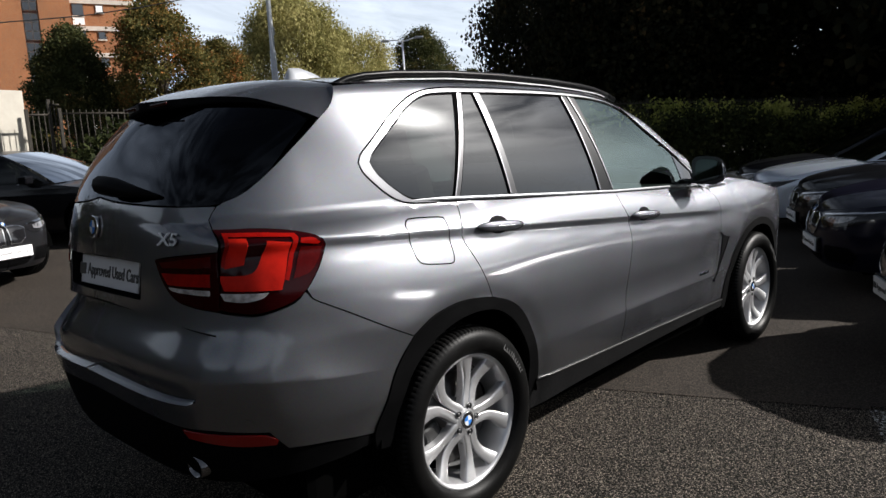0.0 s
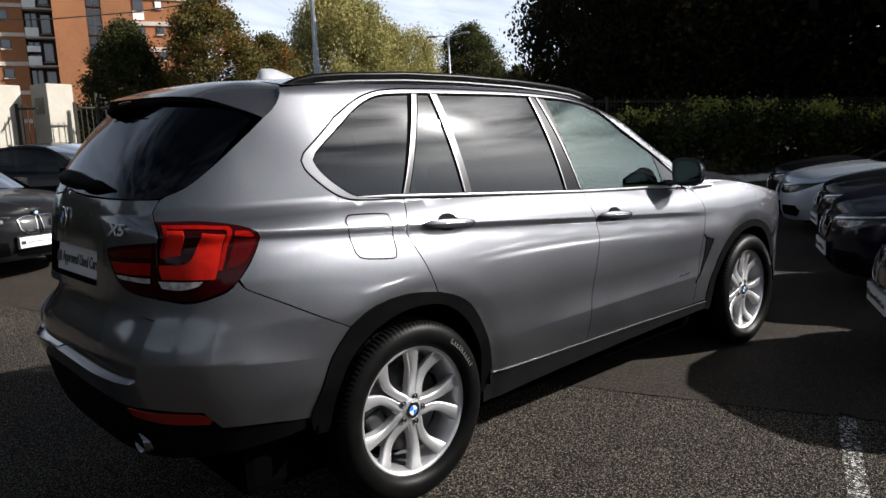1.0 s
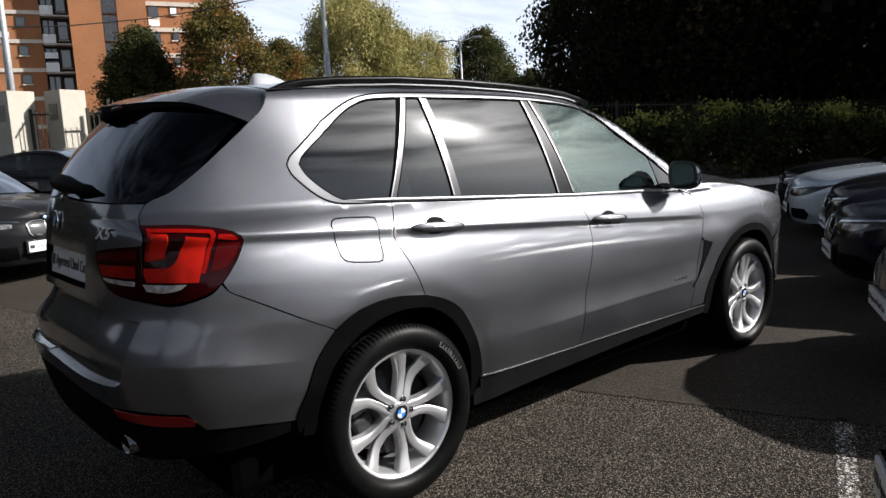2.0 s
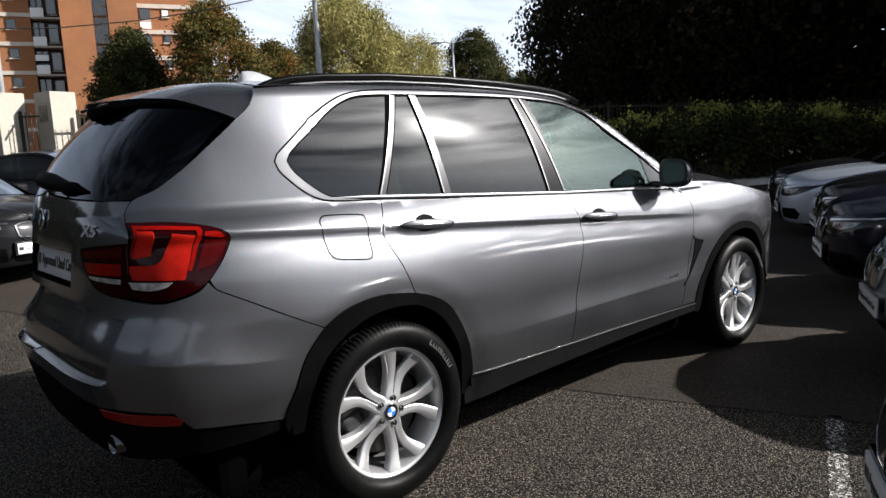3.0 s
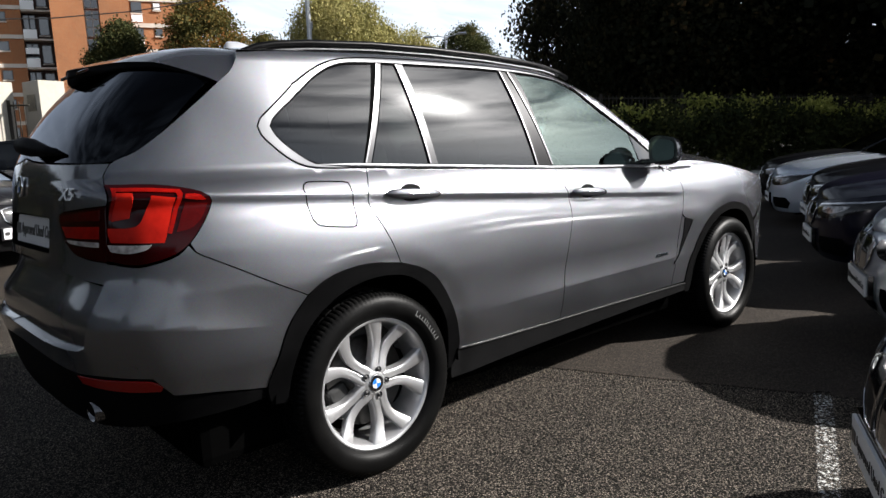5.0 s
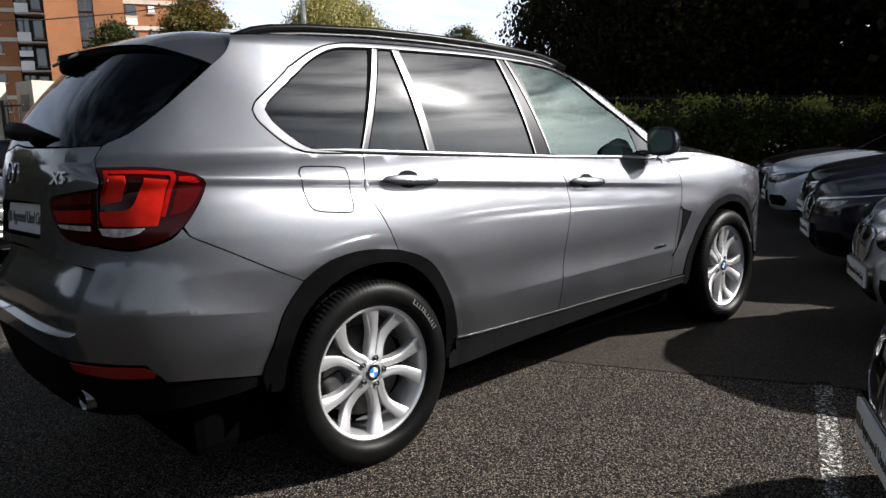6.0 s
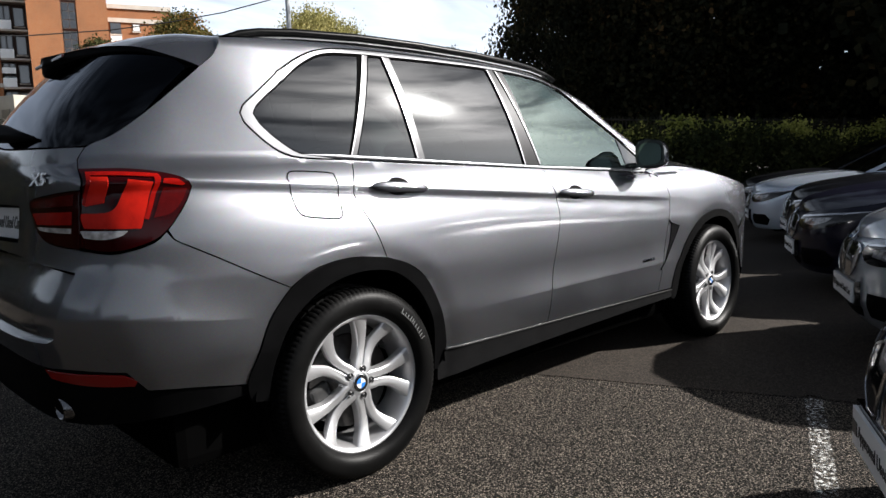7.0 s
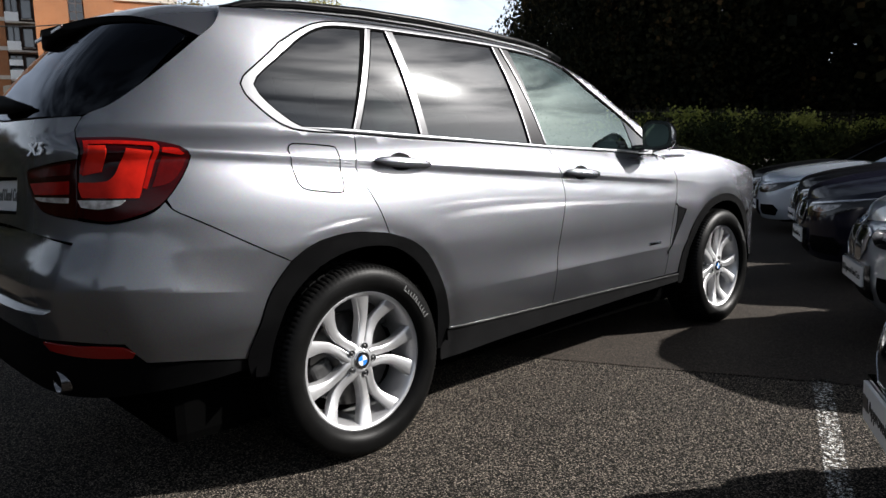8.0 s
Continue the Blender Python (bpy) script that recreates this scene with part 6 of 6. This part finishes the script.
def tree_meshes(seed, w, h, z0, kind, clumps, per, size, spread, droop=0.0):
    rng = np.random.default_rng(seed)
    pts = crown_points(clumps, rng, w, h, z0, kind)
    crown = leaves(pts, spread, size, per, rng, droop)
    top = z0 + h * (0.9 if kind == "cone" else 0.62)
    r0 = 0.02 * (z0 + h) + 0.06
    bits = [tube([(0, 0, -0.3), (0.03, 0.02, top * 0.3), (-0.05, 0.04, top * 0.65), (0.02, 0, top)], [r0 * 1.25, r0, r0 * 0.6, r0 * 0.15], 10)]
    for k in range(9 if kind != "cone" else 5):
        q = pts[int(rng.integers(len(pts)))]
        zb = z0 * 0.8 + (q[2] - z0) * 0.35
        bits.append(tube([(0, 0, zb), (q[0] * 0.45, q[1] * 0.45, zb + (q[2] - zb) * 0.55), q], [r0 * 0.45, r0 * 0.25, r0 * 0.06], 6))
    return join_meshes("trunk", bits), crown


def tree(kind_label, meshes, leaf, x, y, turn=0.0, size=1.0, group=""):
    t = thing("tree", kind_label, "tree", group, pose(x, y, ground_height(x, y), 0, 0, turn) @ Matrix.Diagonal((size, size, size, 1)))
    part("trunk", meshes[0], BARK, t)
    crown = meshes[1]
    if crown.materials and crown.materials[0] != leaf:
        crown = crown.copy()
        crown.materials.clear()
    part("crown", crown, leaf, t)
    return t


EYE_X, EYE_Y = -1.67, -3.19


def polar(az, r):
    return EYE_X + r * math.cos(radians(az)), EYE_Y + r * math.sin(radians(az))


BIG = [tree_meshes(s, 4.6, 13.0, 1.2, "round", 460, 150, 0.17, 0.50) for s in (3, 4)]
WEEP = tree_meshes(5, 3.6, 12.5, 1.5, "round", 480, 260, 0.15, 0.36, 0.55)
BUSHY = tree_meshes(9, 4.6, 13.0, 1.2, "round", 260, 60, 0.45, 0.6)
OVAL = tree_meshes(6, 3.2, 7.2, 1.6, "round", 230, 230, 0.12, 0.34)
WILL = tree_meshes(7, 4.6, 7.6, 1.6, "round", 300, 300, 0.13, 0.34, 0.5)
CONE = tree_meshes(8, 4.3, 6.8, 0.4, "cone", 460, 180, 0.11, 0.26)
# tall trees behind the fence, their shade put into the near-black leaf colour
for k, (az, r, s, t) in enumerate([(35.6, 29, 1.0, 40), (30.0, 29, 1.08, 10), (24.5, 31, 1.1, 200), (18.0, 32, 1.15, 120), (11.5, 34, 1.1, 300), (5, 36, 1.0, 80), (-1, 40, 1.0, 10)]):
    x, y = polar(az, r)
    tree("tall leafy tree behind the railings, its shade put into the leaf colour", WEEP if k == 0 else BIG[k % 2] if r < 33 else BUSHY, SHADE_LEAF, x, y, t, s, "dark trees behind the railings")
tree("pale green weeping willow in the distance", WILL, WILLOW_LEAF, *polar(55.6, 47), 30, 1.15)
tree("pale green weeping willow in the distance", WILL, WILLOW_LEAF, *polar(51.6, 50), 130, 0.95)
tree("dark green rounded tree in the distance", OVAL, CONIFER_LEAF, *polar(45.4, 58), 10, 1.05)
tree("green and rust coloured autumn tree", OVAL, AUTUMN_LEAF, *polar(65.0, 36), 60, 0.86)
tree("green and rust coloured autumn tree", OVAL, AUTUMN_LEAF, *polar(60.9, 40), 160, 0.72)
tree("dark green bushy conifer", CONE, CONIFER_LEAF, *polar(70.8, 38), 0, 0.93)
for az in (41.8, 43.5, 48.6, 58.6, 63.2, 67.5):
    tree("green and rust coloured autumn tree", OVAL, AUTUMN_LEAF if az > 57 else CONIFER_LEAF, *polar(az, 52), az * 7, 0.62)
# trees outside the view, added only to be mirrored as dark shapes
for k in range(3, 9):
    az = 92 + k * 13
    tree("unseen tree added to darken the reflections in the car", BUSHY, SHADE_LEAF, *polar(az, 24 + 4 * (k % 2)), k * 70, 0.45 + 0.05 * (k % 3), "trees beyond the car park")


# sun blockers right of the view, added to keep the hedge in shade
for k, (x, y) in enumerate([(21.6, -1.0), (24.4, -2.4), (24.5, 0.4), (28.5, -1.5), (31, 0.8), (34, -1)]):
    tree("unseen tall tree added to cast shade on the hedge", BUSHY, SHADE_LEAF, x, y, k * 80, 0.85, "trees beyond the car park")


def hedge(name, pts, wide, high, seed, per=150, size=0.10, leaf=None, dense=9, spread=0.17, label="clipped green laurel hedge below the railings", low=0.0, uneven=0.40):
    rng = np.random.default_rng(seed)
    cs = []
    for (x0, y0), (x1, y1) in zip(pts, pts[1:]):
        n = int(math.hypot(x1 - x0, y1 - y0) * dense)
        for k in range(n):
            t = rng.random()
            x, y = x0 + (x1 - x0) * t, y0 + (y1 - y0) * t
            d = Vector((y0 - y1, x1 - x0)).normalized() * rng.uniform(-0.5, 0.5) * wide
            hh = high * (0.88 + uneven * noise.noise(Vector((x * 0.9, y * 0.9, 3.0))) + 0.1 * noise.noise(Vector((x * 2.7, y * 2.7, 9.0))))
            cs.append((x + d.x, y + d.y, ground_height(x, y) + hh * (low + (1 - low) * rng.random()**0.6)))
    me = leaves(cs, spread, size, per, rng)
    return tagged(part(name, me, leaf or HEDGE_LEAF), label, "hedge", kind="stuff")


# bushes behind the camera, added as a dark horizon for paint and glass
hedge("hedge", [polar(212, 40), polar(240, 42), polar(270, 44), polar(300, 46), polar(318, 48)], 2.5, 4.2, 17, 46, 0.4, SHADE_LEAF, 16, 0.4, "unseen line of bushes added as a dark horizon for reflections", uneven=0.12)
FENCE = [polar(74.2, 17.3), polar(72.7, 17.2), polar(66.3, 18.0), polar(56, 20), polar(45, 20.5), (13.4, 7.5), (24.1, 4.84), (31, 3.1)]
hedge("hedge", [(11.2, 7.3), (13.2, 6.4), (23.9, 3.75), (30, 2.3)], 1.3, 1.74, 11, dense=15)
# lighter leaves paint the sunlight on the top growth
hedge("hedge_shoots", [(11.2, 7.3), (13.2, 6.4), (23.9, 3.75), (30, 2.3)], 1.2, 1.92, 15, 60, 0.075, LIT_TOP_LEAF, 7, 0.13, "yellow-green top growth of the hedge, its sunlight put into the colour", 0.84)
# unseen evergreen rows, added so the tail and rear window mirror something dark
hedge("hedge", [polar(128, 16), polar(150, 16)], 1.6, 6.2, 13, 80, 0.34, SHADE_LEAF, 34, 0.33, "unseen tall evergreen screen added to darken the tail's reflections", uneven=0.12)
hedge("hedge", [polar(94, 18), polar(110, 16.5), polar(128, 16)], 1.3, 3.1, 19, 60, 0.26, SHADE_LEAF, 26, 0.26, "unseen evergreen hedge added to darken the tail's reflections", uneven=0.08)
hedge("hedge", [polar(150, 16), polar(180, 18), polar(215, 24), polar(240, 27)], 1.6, 4.9, 14, 60, 0.26, SHADE_LEAF, 40, 0.33, uneven=0.06, label="unseen tall evergreen screen added to darken the tail's reflections")
hedge("hedge", [polar(94, 17.5), polar(110, 16), polar(128, 15.5), polar(150, 15.5), polar(180, 17.5), polar(215, 23.5), polar(240, 26.5)], 1.2, 2.2, 21, 60, 0.26, SHADE_LEAF, 30, 0.3, "unseen dense bushes added to close gaps in the dark reflections", uneven=0.1)
hedge("hedge", [polar(73.2, 16.6), polar(66.0, 17.2), polar(60, 18)], 0.9, 1.75, 12)


# ---- railings, gate, kerb ----
RAILING = shader("dark_painted_steel", (0.03, 0.026, 0.021), 0.75, 0.0, Specular_IOR_Level=0.15)
RENDER_COAT = mottled("cream_render", [(0.3, (0.28, 0.255, 0.215)), (0.7, (0.36, 0.335, 0.285))], 2.5, 0.85, 0.002, 60.0)
KERB = mottled("pale_concrete_kerb", [(0.3, (0.30, 0.29, 0.27)), (0.7, (0.44, 0.43, 0.40))], 3.0, 0.85, 0.002, 80.0)
PICKET = join_meshes("picket", [tube([(0, 0, 0.08), (0, 0, 1.0)], 0.011, 6)])


def fence_run(p, q, top, group="railing panels"):
    """One panel of upright railings between two points, with rails and posts."""
    p, q = Vector((*p, 0)), Vector((*q, 0))
    n = max(2, int((q - p).length / 0.125))
    z0 = ground_height(p.x, p.y)
    z1 = ground_height(q.x, q.y)
    f = thing("fence", "dark painted upright steel railings", "fence", group, pose(p.x, p.y, z0))
    d = q - p
    for h in (0.12, top - 0.08):
        part("rail", join_meshes("rail", [tube([(0, 0, h), (d.x, d.y, h + z1 - z0)], 0.022, 6)]), RAILING, f)
    part("post", box(-0.03, 0.03, -0.03, 0.03, 0, top + 0.03, 0.004), RAILING, f)
    for k in range(1, n):
        t = k / n
        o = part("picket", PICKET, RAILING, f)
        o.matrix_basis = pose(d.x * t, d.y * t, (z1 - z0) * t) @ Matrix.Diagonal((1, 1, top, 1))


def split(p, q, long=2.5):
    n = max(1, round(math.hypot(q[0] - p[0], q[1] - p[1]) / long))
    return [((p[0] + (q[0] - p[0]) * k / n, p[1] + (q[1] - p[1]) * k / n), (p[0] + (q[0] - p[0]) * (k + 1) / n, p[1] + (q[1] - p[1]) * (k + 1) / n)) for k in range(n)]


for a, b in zip(FENCE[1:], FENCE[2:]):
    for p, q in split(a, b):
        top = float(np.interp(math.degrees(math.atan2(p[1] - EYE_Y, p[0] - EYE_X)), [15, 35, 60, 72], [2.12, 2.08, 2.10, 2.12]))
        fence_run(p, q, top)


def gate_pillar(az, r, wide, top, deep=0.55, turn=0.0):
    x, y = polar(az, r)
    g = ground_height(x, y)
    t = thing("gate_pillar", "cream rendered concrete gate pillar", "pillar", "gate pillars", pose(x, y, g, 0, 0, turn))
    part("shaft", box(-wide / 2, wide / 2, -deep / 2, deep / 2, -0.2, top - g - 0.0, 0.012), RENDER_COAT, t)
    part("plaque", box(-wide / 2 - 0.018, -wide / 2 - 0.002, -0.14, 0.14, top - g - 0.62, top - g - 0.28, 0.004), mottled("dull_brass", [(0.3, (0.10, 0.09, 0.07)), (0.7, (0.18, 0.16, 0.12))], 8.0, 0.6), t)
    return t


gate_pillar(76.0, 17.7, 0.575, 3.09, 0.575, 18)
gate_pillar(79.1, 17.9, 0.575, 3.09, 0.575, 18)
fence_run(polar(74.7, 17.0), polar(73.3, 17.3), 2.1)
fence_run(polar(78.2, 17.7), polar(77.0, 17.2), 2.1)
fence_run(polar(73.3, 17.3), polar(72.7, 17.2), 2.3)
# kerb and footway below the hedge
kb = [(10.6, 7.0), (12.9, 5.75), (23.6, 3.05), (30, 1.6)]
for (x0, y0), (x1, y1) in zip(kb, kb[1:]):
    for p, q in split((x0, y0), (x1, y1), 0.9):
        d = (Vector((*q, 0)) - Vector((*p, 0)))
        k = tagged(part("kerb", box(0.004, d.length - 0.004, -0.07, 0.07, -0.1, 0.14, 0.012), KERB), "pale concrete kerb stone", "kerb", "kerb stones", "structure")
        k.matrix_basis = pose(p[0], p[1], ground_height(*p), 0, 0, math.degrees(math.atan2(d.y, d.x)))
v, f = grid(lambda u, w: (10.6 + 19.4 * u + 0.0, float(np.interp(10.6 + 19.4 * u, [10.6, 12.9, 23.6, 30], [7.0, 5.75, 3.05, 1.6])) + 0.07 + w * 0.7, ground_height(0, float(np.interp(10.6 + 19.4 * u, [10.6, 12.9, 23.6, 30], [7.0, 5.75, 3.05, 1.6]))) + 0.13), np.linspace(0, 1, 12), [0, 1])
tagged(part("pavement", mesh_from("pavement", v, f), KERB), "narrow pale concrete footway", "pavement", kind="structure")

# ---- lamp posts, cable ----
GALV = mottled("galvanised_steel", [(0.3, (0.24, 0.25, 0.26)), (0.7, (0.36, 0.37, 0.38))], 6.0, 0.55, 0.0, metal=0.4)
px, py = polar(79.15, 21)
near_pole = thing("utility_pole", "pale grey steel pole that carries the cable", "pole", m=pose(px, py, ground_height(px, py)))
part("shaft", join_meshes("shaft", [tube([(0, 0, 0), (0, 0, 7.5)], [0.10, 0.075], 12)]), GALV, near_pole)
part("bracket", box(-0.16, 0.10, -0.06, 0.06, 3.95, 4.1, 0.01), GALV, near_pole)
px, py = polar(57.45, 24)
pole = thing("lamp_post", "tall grey galvanised lamp post", "lamp post", m=pose(px, py, ground_height(px, py)))
part("shaft", join_meshes("shaft", [tube([(0, 0, 0), (0, 0, 2.6), (0, 0, 2.62), (0, 0, 4.0), (0, 0, 4.02), (0, 0, 10)], [0.115, 0.115, 0.10, 0.095, 0.078, 0.065], 16)]), GALV, pole)
part("cabinet_door", box(-0.05, 0.05, -0.125, -0.105, 0.6, 1.1, 0.004), GALV, pole)
part("bracket", box(0.07, 0.12, -0.04, 0.04, 4.5, 4.75, 0.008), GALV, pole)
lx, ly = polar(47.1, 42)
lamp2 = thing("street_lamp", "double-armed grey street lamp", "street lamp", m=pose(lx, ly, ground_height(lx, ly), 0, 0, -43))
part("shaft", join_meshes("shaft", [tube([(0, 0, 0), (0, 0, 6.5)], [0.09, 0.055], 10)]), GALV, lamp2)
for s in (-1, 1):
    arm = part("arm", join_meshes("arm", [tube([(0, 0, 6.42), (s * 0.4, 0, 6.52), (s * 0.75, 0, 6.62 if s > 0 else 6.5)], 0.035, 8)]), GALV, lamp2)
    part("lantern", box(s * 0.95 - 0.25, s * 0.95 + 0.25, -0.12, 0.12, 6.55 if s > 0 else 6.43, 6.67 if s > 0 else 6.55, 0.04, 3), GALV, arm)
cable = []
for az, el in ((84, 9.3), (79.4, 9.55), (75.3, 9.75), (70.0, 10.35), (66, 11.0), (62.2, 11.75), (55, 13.6), (45, 17)):
    x, y = polar(az, 30)
    cable.append((x, y, 1.39 + 30 * math.tan(radians(el))))
c = part("overhead_cable", join_meshes("overhead_cable", [tube(cable, 0.022, 6)]), shader("black_cable", (0.01, 0.01, 0.01), 0.6))
tagged(c, "black overhead cable slung across the sky", "cable")

# ---- brick flats ----
BRICK = shader("orange_brick", rough=0.9)
bat = coords(BRICK)
bat.node.inputs["Rotation"].default_value = (radians(90), 0, 0)
bt = add(BRICK, "ShaderNodeTexBrick", Scale=4.4)
link(BRICK, bat, bt.inputs["Vector"])
bt.inputs["Color1"].default_value, bt.inputs["Color2"].default_value, bt.inputs["Mortar"].default_value = (0.29, 0.108, 0.038, 1), (0.225, 0.08, 0.029, 1), (0.24, 0.14, 0.075, 1)
wash = ramp(BRICK, noisy(BRICK, bat, 0.4, 5.0), [(0.3, (0.85, 0.85, 0.85)), (0.7, (1.12, 1.1, 1.08))])
bm_ = add(BRICK, "ShaderNodeMixRGB")
bm_.blend_type, bm_.inputs[0].default_value = "MULTIPLY", 1.0
link(BRICK, bt.outputs["Color"], bm_.inputs[1])
link(BRICK, wash, bm_.inputs[2])
link(BRICK, bm_.outputs[0], bsdf(BRICK).inputs["Base Color"])
# darker colour for the strip set back between the front wings
SET_BACK_BRICK = mottled("set_back_brick", [(0.3, (0.10, 0.045, 0.03)), (0.7, (0.16, 0.07, 0.045))], 3.0, 0.9)
BAND = mottled("pale_concrete_band", [(0.3, (0.40, 0.35, 0.30)), (0.7, (0.50, 0.45, 0.39))], 1.5, 0.85)
PANEL = shader("white_panel", (0.75, 0.75, 0.74), 0.5)
PANE = shader("window_pane", (0.03, 0.035, 0.04), 0.05, 0.0, Coat_Weight=1.0)
FRAME_DARK = shader("dark_window_frame", (0.04, 0.04, 0.042), 0.5)
R = 80.0
ux, uy = polar(74, R)
flats = thing("apartment_building", "orange brick block of flats with pale bands", "building", m=pose(ux, uy, 0, 0, 0, 74 - 90))


def flat_window(x0, x1, y, z0, z1, panel=False, mull=1):
    w = part("window", box(x0, x1, y - 0.06, y + 0.1, z0, z1), FRAME_DARK, flats)
    step = (x1 - x0) / mull
    for k in range(mull):
        part("pane", box(x0 + step * k + 0.07, x0 + step * (k + 1) - 0.07, y - 0.09, y - 0.062, z0 + 0.07, z1 - 0.07), PANE if not panel else PANEL, w)
    part("sill", box(x0 - 0.05, x1 + 0.05, y - 0.16, y - 0.0, z0 - 0.12, z0), BAND, w)


def wing(x0, x1, y0, y1, top, brick=BRICK):
    part("wall", box(x0, x1, y0, y1, -1, top), brick, flats)
    part("roof", box(x0 - 0.15, x1 + 0.15, y0 - 0.15, y1 + 0.15, top, top + 0.45), BAND, flats)


# near-black colour for the wall set furthest back
RECESS_BRICK = mottled("recess_brick", [(0.3, (0.028, 0.016, 0.012)), (0.7, (0.05, 0.027, 0.02))], 3.0, 0.9)
PALE_FRAME = shader("pale_glazing_bar", (0.42, 0.40, 0.36), 0.5)
wing(-16, -4.1, 1.5, 12, 24)
wing(-1.5, 1.38, -0.5, 12, 26)
wing(2.75, 5.45, -0.5, 12, 26)
wing(5.45, 11.6, 2.0, 12, 18.95)
wing(-4.1, -1.5, 2.8, 12, 24.5, RECESS_BRICK)
wing(1.38, 2.75, 0.6, 12, 24, SET_BACK_BRICK)
for k in range(8):
    z = 2.75 + 2.72 * k
    part("band", box(-16.05, -4.05, 1.38, 1.6, z - 0.03, z + 0.33), BAND, flats)
    flat_window(-6.2, -5.35, 1.5, z + 1.55, z + 2.45)
    flat_window(-10.6, -9.7, 1.5, z + 1.55, z + 2.45)
    # balconies with white fronts
    b = part("balcony", box(-4.05, -1.55, 1.55, 2.8, z - 0.15, z + 0.02), BAND, flats)
    part("balcony_front", box(-4.05, -2.9, 1.48, 1.56, z + 0.02, z + 0.86), PANEL, b)
    flat_window(-4.0, -2.95, 2.7, z + 0.9, z + 2.4, mull=2)
    flat_window(-2.7, -1.8, 2.8, z + 0.5, z + 2.3)
    stair = part("window", box(1.42, 2.70, 0.5, 0.62, z + 0.10, z + 2.62), PALE_FRAME, flats, "tall glazed stair window with pale bars")
    for zz in (0.18, 1.0, 1.82):
        for xx in (1.50, 2.12):
            part("pane", box(xx, xx + 0.52, 0.44, 0.494, z + zz, z + zz + 0.72), PANE, stair)
    zb = 2.0 + 2.6 * k
    if zb < 18:
        part("band", box(5.45, 11.65, 1.86, 2.1, zb, zb + 0.42), BAND, flats)
        if zb < 17:
            part("window_panel", box(5.75, 6.8, 1.9, 2.02, zb + 0.55, zb + 1.30), PANEL, flats)
            flat_window(5.75, 6.8, 2.0, zb + 1.42, zb + 2.55)
            flat_window(7.88, 8.62, 2.0, zb + 1.76, zb + 2.5, panel=k == 5)
part("window_panel", box(-4.05, -2.9, 1.48, 1.56, 12.2, 12.75), PANEL, flats)
